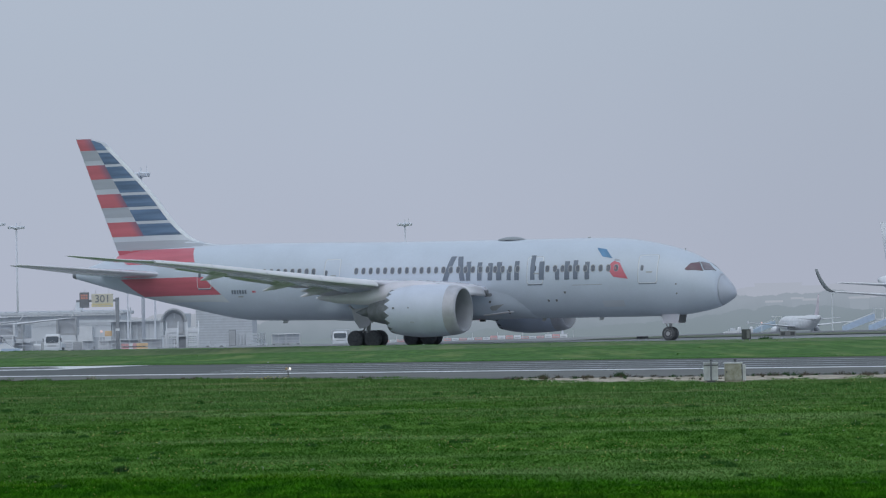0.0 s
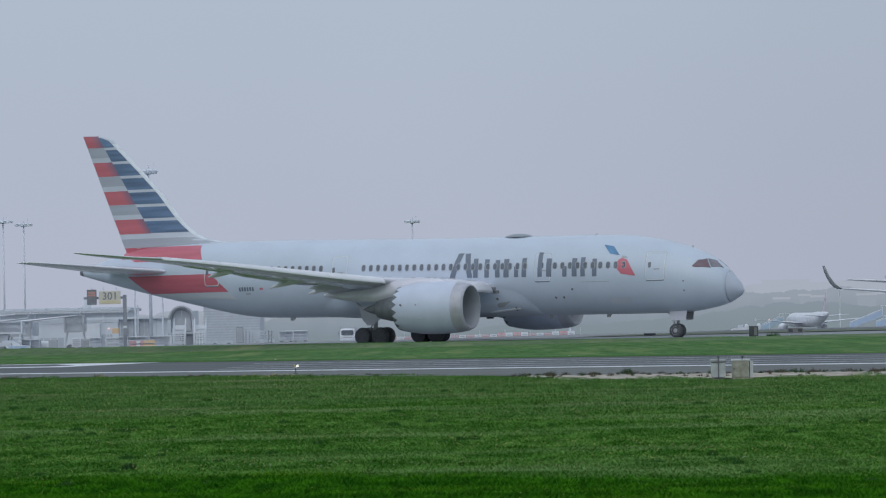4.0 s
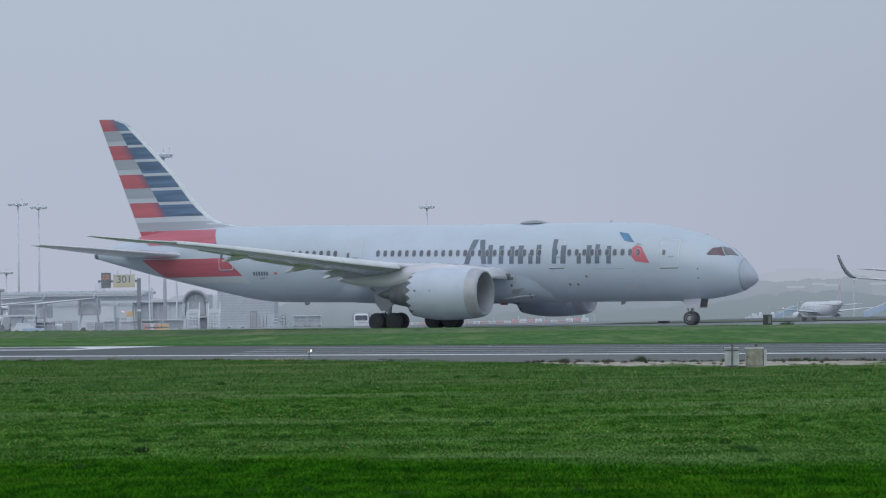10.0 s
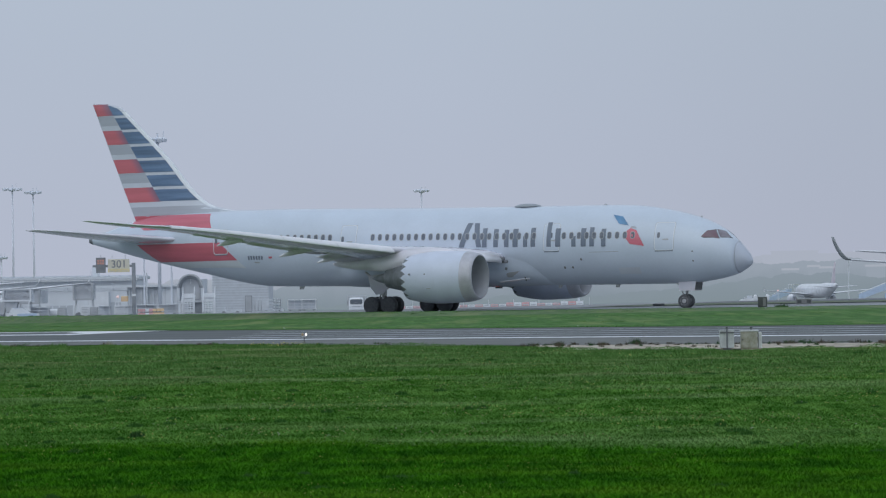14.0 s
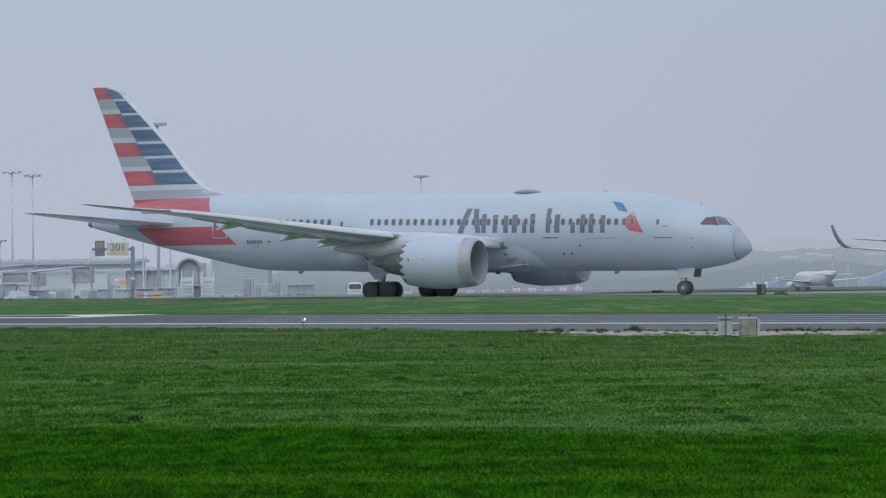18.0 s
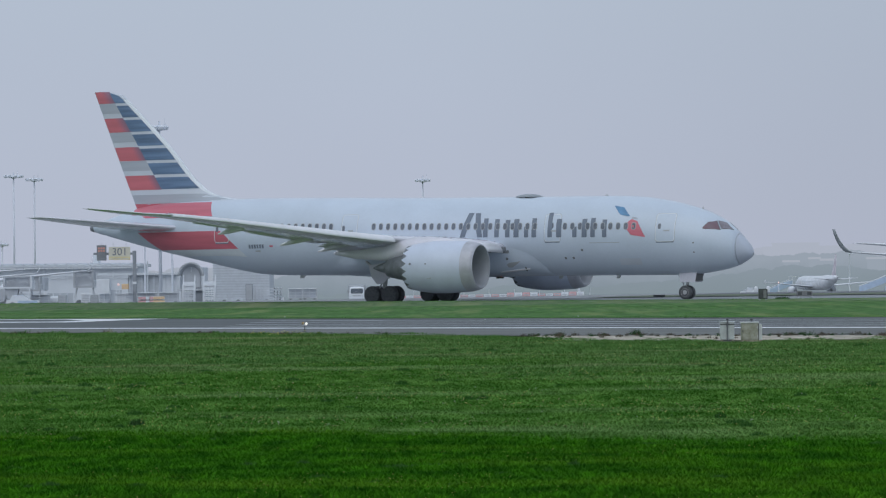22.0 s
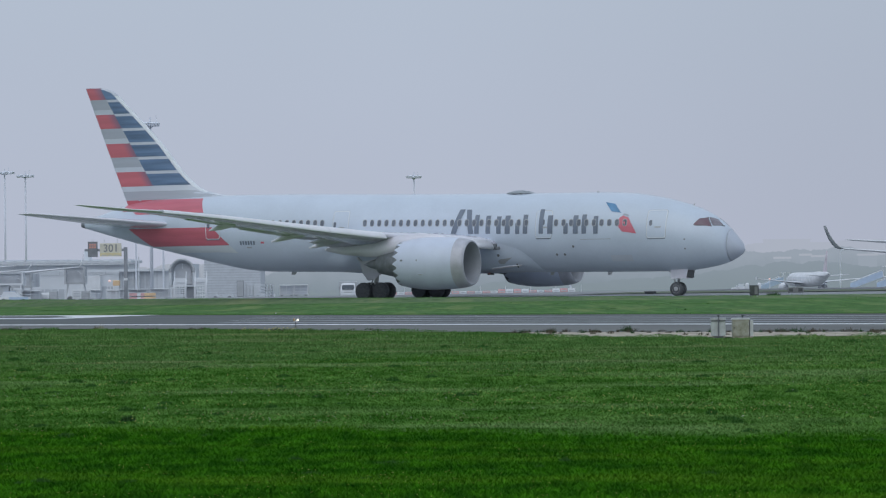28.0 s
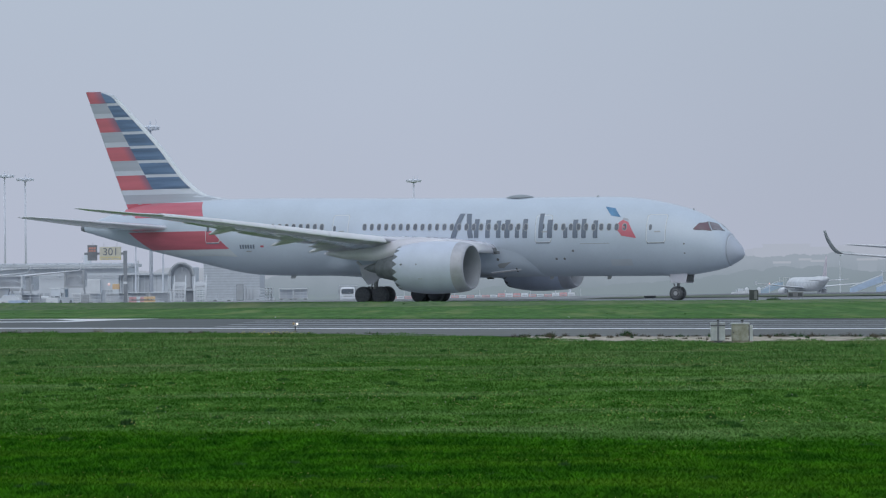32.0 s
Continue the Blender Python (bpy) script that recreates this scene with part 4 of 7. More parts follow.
for dy in (-0.31, 0.31):
    part("tyre", T_NOSE, RUBBER, nose_gear, "dark rubber tyre", at=pose(22.63, dy, 0.51))
    part("rim", R_NOSE, RIM, nose_gear, "pale wheel rim", at=pose(22.63, dy, 0.51))
for dy in (-0.75, 0.75):
    part("gear_door", loft([[(22.3, dy, 1.98), (22.3, dy + 0.04, 1.98), (23.7, dy + 0.04, 1.98), (23.7, dy, 1.98)], [(22.35, dy * 0.95, 1.28), (22.35, dy * 0.95 + 0.04, 1.28), (23.55, dy * 0.95 + 0.04, 1.28), (23.55, dy * 0.95, 1.28)]]), WINGPAINT, nose_gear, "pale grey nose gear door")
part("gear_bay_panel", block(23.55, 23.62, -0.7, 0.7, 1.35, 2.0), VENT, nose_gear)

# beacon under the belly: a lamp drum with one lit face that turns
BEACON_ON = glow("red_beacon_light", (1.0, 0.085, 0.07), 6.5)
part("beacon_base", turned([(0.06, 0.2), (-0.02, 0.2), (-0.05, 0.12)], 20, "z"), STEEL, airliner, "grey beacon base", True, pose(7.37, 0, 1.90))
beacon = part("beacon_drum", join(block(-0.20, 0.0, -0.15, 0.15, -0.06, 0.06), block(-0.20, 0.24, -0.18, -0.15, -0.06, 0.06), block(-0.20, 0.24, 0.15, 0.18, -0.06, 0.06)), VENT, airliner, "rotating shielded lamp under the belly", at=pose(7.37, 0, 1.80))
part("beacon_lens", block(0.0, 0.05, -0.15, 0.15, -0.06, 0.06), BEACON_ON, beacon, "glowing red lens")


# ---------------------------------------------------------------- materials of the apron, most base colours paled in place of mist
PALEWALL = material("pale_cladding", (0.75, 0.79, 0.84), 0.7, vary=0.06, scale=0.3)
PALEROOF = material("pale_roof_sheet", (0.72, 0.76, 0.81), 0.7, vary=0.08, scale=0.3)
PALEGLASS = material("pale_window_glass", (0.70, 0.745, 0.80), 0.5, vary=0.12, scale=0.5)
PALESTEEL = material("hazed_steel", (0.66, 0.70, 0.75), 0.55, vary=0.08, scale=1.0)
CARPAINT = material("hazed_car_paint", (0.64, 0.68, 0.73), 0.5, vary=0.08, scale=1.0)
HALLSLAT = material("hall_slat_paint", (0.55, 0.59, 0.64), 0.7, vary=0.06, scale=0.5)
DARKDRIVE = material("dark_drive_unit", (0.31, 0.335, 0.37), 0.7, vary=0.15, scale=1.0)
HOODRUBBER = material("hazed_hood_rubber", (0.48, 0.505, 0.54), 0.75, vary=0.1, scale=1.0)
PALEDARK = material("hazed_grey_steel", (0.57, 0.60, 0.645), 0.6, vary=0.1, scale=1.0)
PALEWHITE = material("hazed_white_paint", (0.78, 0.81, 0.85), 0.5, vary=0.06, scale=1.0)
PALETYRE = material("hazed_tyre", (0.27, 0.29, 0.31), 0.8, vary=0.1)
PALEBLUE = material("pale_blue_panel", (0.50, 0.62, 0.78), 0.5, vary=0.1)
PALERED = material("hazed_red_plastic", (0.72, 0.44, 0.46), 0.6, vary=0.1)
PALEORANGE = material("hazed_orange_plastic", (0.80, 0.58, 0.36), 0.6, vary=0.1)
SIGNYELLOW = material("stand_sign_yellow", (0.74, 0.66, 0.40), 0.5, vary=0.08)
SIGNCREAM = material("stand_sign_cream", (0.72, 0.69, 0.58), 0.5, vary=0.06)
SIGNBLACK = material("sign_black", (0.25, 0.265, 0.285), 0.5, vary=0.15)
LEDRED = glow("led_display_red", (0.60, 0.30, 0.25), 0.08)
BOXDARK = material("dark_sign_back", (0.075, 0.085, 0.085), 0.6, vary=0.2, scale=3)
BOXGREY = material("grey_box_paint", (0.22, 0.23, 0.23), 0.6, vary=0.15, scale=2)
LAMPWHITE = glow("small_white_lamp", (1.0, 0.93, 0.82), 1.5)
LAMPPINK = glow("small_pink_lamp", (1.0, 0.66, 0.62), 0.35)


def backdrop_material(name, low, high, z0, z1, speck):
    """A plain far distance; its mist is a painted glow, tinted by height like the misty sky round it."""
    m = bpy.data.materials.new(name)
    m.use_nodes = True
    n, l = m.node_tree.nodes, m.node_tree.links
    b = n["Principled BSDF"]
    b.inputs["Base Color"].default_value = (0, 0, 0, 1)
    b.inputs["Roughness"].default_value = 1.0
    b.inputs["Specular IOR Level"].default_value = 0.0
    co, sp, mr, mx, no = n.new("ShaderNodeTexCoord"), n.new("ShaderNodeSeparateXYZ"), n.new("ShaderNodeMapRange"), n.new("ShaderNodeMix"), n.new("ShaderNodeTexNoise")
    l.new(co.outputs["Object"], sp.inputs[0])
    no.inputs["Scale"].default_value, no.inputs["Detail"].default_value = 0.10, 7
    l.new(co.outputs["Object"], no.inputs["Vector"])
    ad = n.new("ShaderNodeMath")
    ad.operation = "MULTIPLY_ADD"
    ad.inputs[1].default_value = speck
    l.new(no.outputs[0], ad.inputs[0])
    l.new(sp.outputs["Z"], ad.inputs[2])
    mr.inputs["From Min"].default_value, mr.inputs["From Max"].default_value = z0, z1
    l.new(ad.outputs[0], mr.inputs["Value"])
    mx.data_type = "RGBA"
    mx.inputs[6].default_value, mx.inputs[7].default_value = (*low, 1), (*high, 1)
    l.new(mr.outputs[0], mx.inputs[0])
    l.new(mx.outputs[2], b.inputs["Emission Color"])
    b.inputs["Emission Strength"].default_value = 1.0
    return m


def ridge(name, dist, points, mat, label, rough, crown, seed):
    """A far ridge: heights over world x at one distance, its crest broken by rounded crowns, with a sloping back."""
    rng = random.Random(seed)
    f = curve(points)
    x0, x1 = points[0][0], points[-1][0]
    n = int((x1 - x0) / (dist * 0.0003))
    xs_ = np.linspace(x0, x1, n + 1)
    tops = np.zeros(n + 1)
    c = x0
    while c < x1:
        r = crown * rng.uniform(0.5, 1.4)
        bump = np.sqrt(np.maximum(0.0, 1 - ((xs_ - c) / r) ** 2)) * r * rng.uniform(0.25, 0.7)
        tops = np.maximum(tops, bump)
        c += r * rng.uniform(0.5, 1.3)
    v = []
    for x, top in zip(xs_, tops):
        h = f(x) + float(top) * 0.55 + rough * (noise.noise((x * 0.03, seed, 0)) * 1.3 + noise.noise((x * 0.5, seed, 3)) * 0.5 + noise.noise((x * 1.4, seed, 5)) * 0.4)
        v += [(x, dist, -60), (x, dist, h), (x, dist + 60, h - 8)]
    fa = []
    for i in range(n):
        a, b = i * 3, i * 3 + 3
        fa += [(a, b, b + 1, a + 1), (a + 1, b + 1, b + 2, a + 2)]
    return tagged(part(name, (v, fa), mat), label, "backdrop", kind="structure")


# Haze is put into these glowing colours, paler for the farther ridges.
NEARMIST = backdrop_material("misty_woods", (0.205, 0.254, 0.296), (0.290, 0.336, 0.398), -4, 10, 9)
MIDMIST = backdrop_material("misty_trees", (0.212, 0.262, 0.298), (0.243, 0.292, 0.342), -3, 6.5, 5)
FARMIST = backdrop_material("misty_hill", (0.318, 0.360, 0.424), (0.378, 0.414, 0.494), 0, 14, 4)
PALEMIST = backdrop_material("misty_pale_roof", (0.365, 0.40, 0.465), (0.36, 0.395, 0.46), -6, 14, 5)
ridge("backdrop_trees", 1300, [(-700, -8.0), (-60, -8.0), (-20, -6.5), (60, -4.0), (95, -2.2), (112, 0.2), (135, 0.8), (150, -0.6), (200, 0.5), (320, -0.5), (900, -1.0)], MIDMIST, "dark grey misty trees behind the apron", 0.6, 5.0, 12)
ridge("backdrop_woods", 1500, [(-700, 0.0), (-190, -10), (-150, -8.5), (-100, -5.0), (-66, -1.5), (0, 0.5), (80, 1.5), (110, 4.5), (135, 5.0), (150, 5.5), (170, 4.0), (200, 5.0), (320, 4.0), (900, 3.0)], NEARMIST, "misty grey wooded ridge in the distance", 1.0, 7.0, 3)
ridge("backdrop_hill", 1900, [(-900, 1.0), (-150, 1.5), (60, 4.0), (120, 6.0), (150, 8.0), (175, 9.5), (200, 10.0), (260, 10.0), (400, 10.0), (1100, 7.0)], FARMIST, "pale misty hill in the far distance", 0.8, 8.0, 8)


def distant_building(x, y, w, top, wall, roof, deep, label):
    """A block that stands half sunk behind the trees before it."""
    g0 = float(ground_z(np.float64(x), np.float64(y)))
    bld = thing("distant_building", label, "building", pose(x, y, g0), group="distant buildings")
    part("wall", block(-w / 2, w / 2, 0, 12, 0, top - g0, 0.2), wall, bld)
    part("roof", block(-w / 2 - 0.4, w / 2 + 0.4, -0.4, 12.4, top - g0, top - g0 + deep), roof, bld)


# Far walls and roofs glow in the same painted haze colours.
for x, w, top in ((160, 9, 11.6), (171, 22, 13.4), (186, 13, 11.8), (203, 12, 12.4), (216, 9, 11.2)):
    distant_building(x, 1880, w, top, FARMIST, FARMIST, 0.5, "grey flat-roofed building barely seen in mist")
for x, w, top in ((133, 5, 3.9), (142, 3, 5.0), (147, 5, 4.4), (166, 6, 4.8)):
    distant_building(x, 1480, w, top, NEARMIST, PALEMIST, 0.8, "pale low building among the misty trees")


# ---------------------------------------------------------------- light masts
def light_mast(x, y, top, arm, label, mat):
    g = float(ground_z(np.float64(x), np.float64(y)))
    h = top - g
    mast = thing("light_mast", label, "light mast", pose(x, y, g), group="apron light masts")
    part("pole", tube((0, 0, 0), (0, 0, h - 0.6), 0.29, 0.17, 12), mat, mast, smooth=True)
    part("base_plate", block(-0.7, 0.7, -0.7, 0.7, 0, 0.25, 0.05), mat, mast)
    part("ring_platform", join(turned([(0.05, arm * 0.42), (0.12, arm * 0.42)], 16, "z"), tube((0, 0, -0.1), (0, 0, 1.3), 0.12)), mat, mast, at=pose(0, 0, h - 0.9))
    for i in range(8):
        a = 2 * math.pi * i / 8 + 0.3
        c, s = math.cos(a), math.sin(a)
        part("bracket", beam((0.2 * c, 0.2 * s, -0.5), (arm * 0.85 * c, arm * 0.85 * s, -0.12), 0.07, 0.07), mat, mast, at=pose(0, 0, h - 0.6))
        part("floodlight", block(-0.40, 0.40, -0.28, 0.28, -0.34, 0.2, 0.05), mat, mast, "floodlight head tilted down", at=pose(arm * 0.9 * c, arm * 0.9 * s, h - 0.55, 20, 0, math.degrees(a) + 90))
    part("lightning_rod", tube((0, 0, 0), (0, 0, 1.1), 0.06, 0.03, 6), mat, mast, at=pose(0.9, 0, h - 0.3))


# Mast colour lightened towards the sky to stand in for mist.
MASTMAT = material("hazed_mast_steel", (0.78, 0.82, 0.90), 0.7, vary=0.06)
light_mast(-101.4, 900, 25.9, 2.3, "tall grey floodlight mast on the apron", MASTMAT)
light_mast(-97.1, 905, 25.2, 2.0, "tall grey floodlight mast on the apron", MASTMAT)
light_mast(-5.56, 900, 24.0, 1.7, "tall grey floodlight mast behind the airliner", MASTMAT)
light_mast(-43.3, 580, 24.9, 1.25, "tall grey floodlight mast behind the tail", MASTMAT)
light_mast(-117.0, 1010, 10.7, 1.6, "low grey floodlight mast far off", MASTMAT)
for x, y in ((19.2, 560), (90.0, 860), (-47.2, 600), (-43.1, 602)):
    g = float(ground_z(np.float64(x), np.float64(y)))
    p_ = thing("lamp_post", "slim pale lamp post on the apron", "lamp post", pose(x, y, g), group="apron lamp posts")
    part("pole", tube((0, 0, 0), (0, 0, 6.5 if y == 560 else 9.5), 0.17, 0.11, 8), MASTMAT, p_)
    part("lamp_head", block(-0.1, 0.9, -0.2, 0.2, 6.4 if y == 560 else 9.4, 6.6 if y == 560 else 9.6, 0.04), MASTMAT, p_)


# ---------------------------------------------------------------- stand sign
g = float(ground_z(np.float64(-38.2), np.float64(470)))
sign = thing("stand_sign", "overhead parking stand sign with yellow number board and dark display", "sign", pose(-38.25, 470, g))
part("post", block(-0.22, 0.22, -0.2, 0.2, 0, 5.01 - g + 0.15, 0.04), DARKDRIVE, sign, "dark steel post")
part("arm", block(-5.0, 0.2, -0.12, 0.12, 4.82 - g - 0.14, 4.82 - g + 0.14, 0.02), DARKDRIVE, sign, "dark steel cantilever arm")
panel = part("number_board", block(-3.12, -0.48, -0.28, -0.13, 4.05 - g, 5.65 - g, 0.03), SIGNCREAM, sign, "cream number board")
part("yellow_strip", block(-3.12, -0.48, -0.30, -0.282, 4.05 - g, 4.46 - g), SIGNYELLOW, panel, "yellow lower strip")
txt = bpy.data.curves.new("stand_number", "FONT")
txt.body, txt.size, txt.align_x, txt.extrude, txt.offset = "301", 1.28, "CENTER", 0.01, 0.005
tx = new("stand_number", txt)
dg = bpy.context.evaluated_depsgraph_get()
tmesh = bpy.data.meshes.new_from_object(tx.evaluated_get(dg))
bpy.data.objects.remove(tx)
tmesh.materials.clear()
part("stand_number", tmesh, SIGNBLACK, panel, "black stand number", at=pose(-1.78, -0.30, 4.62 - g, 90, 0, 0))
for i, (a, w) in enumerate(((-2.95, 0.7), (-2.1, 0.5), (-1.45, 0.75))):
    part("text_bar", block(a, a + w, -0.306, -0.302, 4.14 - g, 4.22 - g), PALEDARK, panel)
disp = part("display_box", block(-4.58, -3.42, -0.35, 0.1, 3.99 - g, 5.87 - g, 0.04), SIGNBLACK, sign, "dark guidance display box")
for r_ in range(2):
    for c_ in range(3):
        part("display_bar", block(-4.42 + c_ * 0.30, -4.18 + c_ * 0.30, -0.37, -0.352, 5.05 - g + r_ * 0.32, 5.28 - g + r_ * 0.32), LEDRED, disp, "lit red display bar")
for xx in (-4.0, -2.6, -1.0):
    part("aerial", tube((xx, 0, 5.65 - g), (xx, 0, 6.15 - g), 0.04, 0.03, 6), PALEDARK, sign)
part("warning_band", block(-0.24, 0.24, -0.22, 0.22, 2.55, 2.85), PALEWHITE, sign, "white reflective band")


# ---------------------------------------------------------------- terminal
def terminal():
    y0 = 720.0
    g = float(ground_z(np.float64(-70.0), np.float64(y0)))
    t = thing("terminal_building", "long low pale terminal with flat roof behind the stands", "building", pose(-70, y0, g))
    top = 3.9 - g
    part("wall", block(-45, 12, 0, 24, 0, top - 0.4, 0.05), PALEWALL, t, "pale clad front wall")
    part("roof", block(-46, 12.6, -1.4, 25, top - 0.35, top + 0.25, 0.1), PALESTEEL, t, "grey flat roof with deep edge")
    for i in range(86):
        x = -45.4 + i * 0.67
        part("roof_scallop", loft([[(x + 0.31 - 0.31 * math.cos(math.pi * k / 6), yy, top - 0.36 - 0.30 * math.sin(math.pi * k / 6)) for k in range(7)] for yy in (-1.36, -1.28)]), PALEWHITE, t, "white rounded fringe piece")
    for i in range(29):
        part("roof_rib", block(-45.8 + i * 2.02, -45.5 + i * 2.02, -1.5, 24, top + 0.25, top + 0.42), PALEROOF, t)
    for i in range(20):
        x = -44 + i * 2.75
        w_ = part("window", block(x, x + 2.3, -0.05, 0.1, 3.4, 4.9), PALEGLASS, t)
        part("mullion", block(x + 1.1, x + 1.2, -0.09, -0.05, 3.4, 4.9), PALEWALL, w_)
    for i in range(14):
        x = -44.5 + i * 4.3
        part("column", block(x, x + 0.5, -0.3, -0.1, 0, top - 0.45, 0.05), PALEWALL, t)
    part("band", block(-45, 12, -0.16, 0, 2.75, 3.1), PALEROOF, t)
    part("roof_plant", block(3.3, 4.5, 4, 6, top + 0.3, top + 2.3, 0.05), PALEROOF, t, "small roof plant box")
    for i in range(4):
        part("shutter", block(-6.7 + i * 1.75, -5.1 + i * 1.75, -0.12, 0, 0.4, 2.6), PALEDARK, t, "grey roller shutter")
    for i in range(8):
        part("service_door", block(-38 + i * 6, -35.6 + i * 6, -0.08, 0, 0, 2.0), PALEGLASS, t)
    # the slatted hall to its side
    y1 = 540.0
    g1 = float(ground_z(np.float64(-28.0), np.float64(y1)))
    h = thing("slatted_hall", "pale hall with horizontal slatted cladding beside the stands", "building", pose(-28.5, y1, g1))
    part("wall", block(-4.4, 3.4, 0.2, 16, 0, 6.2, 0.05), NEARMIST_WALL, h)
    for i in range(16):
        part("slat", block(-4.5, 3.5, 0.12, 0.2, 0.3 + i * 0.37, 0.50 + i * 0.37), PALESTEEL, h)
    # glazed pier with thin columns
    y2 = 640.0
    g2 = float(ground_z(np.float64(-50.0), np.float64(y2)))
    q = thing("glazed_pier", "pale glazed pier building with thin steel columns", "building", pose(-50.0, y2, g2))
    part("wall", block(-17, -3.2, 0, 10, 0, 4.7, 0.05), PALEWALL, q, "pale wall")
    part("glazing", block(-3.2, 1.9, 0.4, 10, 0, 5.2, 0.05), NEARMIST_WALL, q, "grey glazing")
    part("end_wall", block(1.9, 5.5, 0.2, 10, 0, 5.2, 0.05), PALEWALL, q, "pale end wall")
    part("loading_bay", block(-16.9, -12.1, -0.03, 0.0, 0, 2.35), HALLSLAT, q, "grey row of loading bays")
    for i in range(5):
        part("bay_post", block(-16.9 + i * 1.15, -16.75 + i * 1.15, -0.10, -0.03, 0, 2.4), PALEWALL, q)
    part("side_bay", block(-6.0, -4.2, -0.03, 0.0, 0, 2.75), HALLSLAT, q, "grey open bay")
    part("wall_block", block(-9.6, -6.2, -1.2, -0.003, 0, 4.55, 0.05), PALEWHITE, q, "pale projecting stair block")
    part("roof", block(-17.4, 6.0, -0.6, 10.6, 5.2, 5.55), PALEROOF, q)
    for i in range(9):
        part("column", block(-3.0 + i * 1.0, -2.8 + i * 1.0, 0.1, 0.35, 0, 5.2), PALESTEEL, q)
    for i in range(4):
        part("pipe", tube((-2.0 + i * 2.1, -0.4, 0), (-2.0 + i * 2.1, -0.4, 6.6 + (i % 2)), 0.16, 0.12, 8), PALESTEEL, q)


# Wall grey lightened to carry the mist, like the rest of the apron.
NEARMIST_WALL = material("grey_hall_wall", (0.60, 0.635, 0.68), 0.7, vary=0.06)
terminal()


# ---------------------------------------------------------------- boarding bridges
def boarding_bridge(x, y, cabin_w, floor, top, length, turn, label, hood):
    g = float(ground_z(np.float64(x), np.float64(y)))
    b = thing("boarding_bridge", label, "boarding bridge", pose(x, y, g, 0, 0, turn), group="boarding bridges")
    w = cabin_w / 2
    part("cabin", join(block(-w, w, -1.6, 1.6, floor, floor + 0.25), block(-w, w, -1.6, 1.6, top - 0.2, top), block(-w + 0.003, -w + 0.25, -1.597, 1.597, floor + 0.25, top - 0.2), block(w - 0.25, w - 0.003, -1.597, 1.597, floor + 0.25, top - 0.2), block(-w + 0.25, w - 0.25, 1.4, 1.594, floor + 0.25, top - 0.2)), hood, b, "grey cabin open at the front")
    n = 14
    arch = [((w - 0.35) * math.cos(math.pi * i / n), floor + 0.25 + (top - floor - 0.75) * 0.45 + (top - floor - 0.8) * 0.5 * math.sin(math.pi * i / n)) for i in range(n + 1)]
    part("bellows", loft([[(a * (1 + 0.03 * (k % 2)), yy, c) for a, c in arch] for k, yy in enumerate((-2.0, -1.85, -1.7, -1.6))], cap=False, closed=False), PALEDARK, b, "folded grey canopy bellows")
    # Added panel that covers the shaded inside of the cabin with a lighter grey.
    part("cabin_fill_panel", block(-w + 0.25, w - 0.25, -1.2, -1.1, floor + 0.25, top - 0.2), PALEDARK, b, "grey panel added over the dark cabin inside")
    part("tunnel", block(-1.25, 1.25, 1.6, length, floor + 0.1, top - 0.2, 0.05), PALESTEEL, b, "corrugated telescopic tunnel")
    for i in range(8):
        part("tunnel_rib", block(-1.32, 1.32, 2.0 + i * (length - 2) / 8, 2.2 + i * (length - 2) / 8, floor + 0.05, top - 0.15), PALEDARK, b)
    part("lift_column", join(beam((-w + 0.3, 1.0, floor), (-w - 0.1, 1.0, 0.5), 0.22, 0.22), beam((w - 0.3, 1.0, floor), (w + 0.1, 1.0, 0.5), 0.22, 0.22), beam((-w - 0.1, 1.0, 0.6), (w + 0.1, 1.0, 0.6), 0.3, 0.3)), PALEWHITE, b, "white lift column")
    for sx in (-1, 1):
        part("wheel", turned([(-0.2, 0.45), (-0.15, 0.5), (0.15, 0.5), (0.2, 0.45)], 18, "y"), PALETYRE, b, at=pose(sx * (w * 0.6), 1.0, 0.5, 0, 0, 0))
    part("handrail", join(*[tube((w + 0.1, -1.4 + i * 0.9, floor), (w + 0.1, -1.4 + i * 0.9, floor + 1.1), 0.04, 0.04, 6) for i in range(4)], beam((w + 0.1, -1.4, floor + 1.1), (w + 0.1, 1.3, floor + 1.1), 0.05, 0.05)), PALEWHITE, b)
    return b


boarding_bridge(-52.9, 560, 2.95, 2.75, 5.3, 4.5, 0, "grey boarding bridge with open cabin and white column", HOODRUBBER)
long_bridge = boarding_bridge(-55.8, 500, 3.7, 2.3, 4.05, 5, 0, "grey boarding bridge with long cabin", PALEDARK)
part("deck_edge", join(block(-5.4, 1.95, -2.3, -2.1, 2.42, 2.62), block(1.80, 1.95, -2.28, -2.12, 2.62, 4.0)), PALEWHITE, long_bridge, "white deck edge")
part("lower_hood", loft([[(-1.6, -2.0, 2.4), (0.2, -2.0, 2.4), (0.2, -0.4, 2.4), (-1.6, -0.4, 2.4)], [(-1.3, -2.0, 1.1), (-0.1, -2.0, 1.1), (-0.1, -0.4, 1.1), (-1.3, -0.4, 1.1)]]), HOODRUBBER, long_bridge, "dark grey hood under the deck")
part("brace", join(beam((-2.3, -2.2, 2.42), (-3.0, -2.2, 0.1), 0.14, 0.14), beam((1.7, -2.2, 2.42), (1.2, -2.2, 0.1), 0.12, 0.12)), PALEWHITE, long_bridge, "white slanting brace")
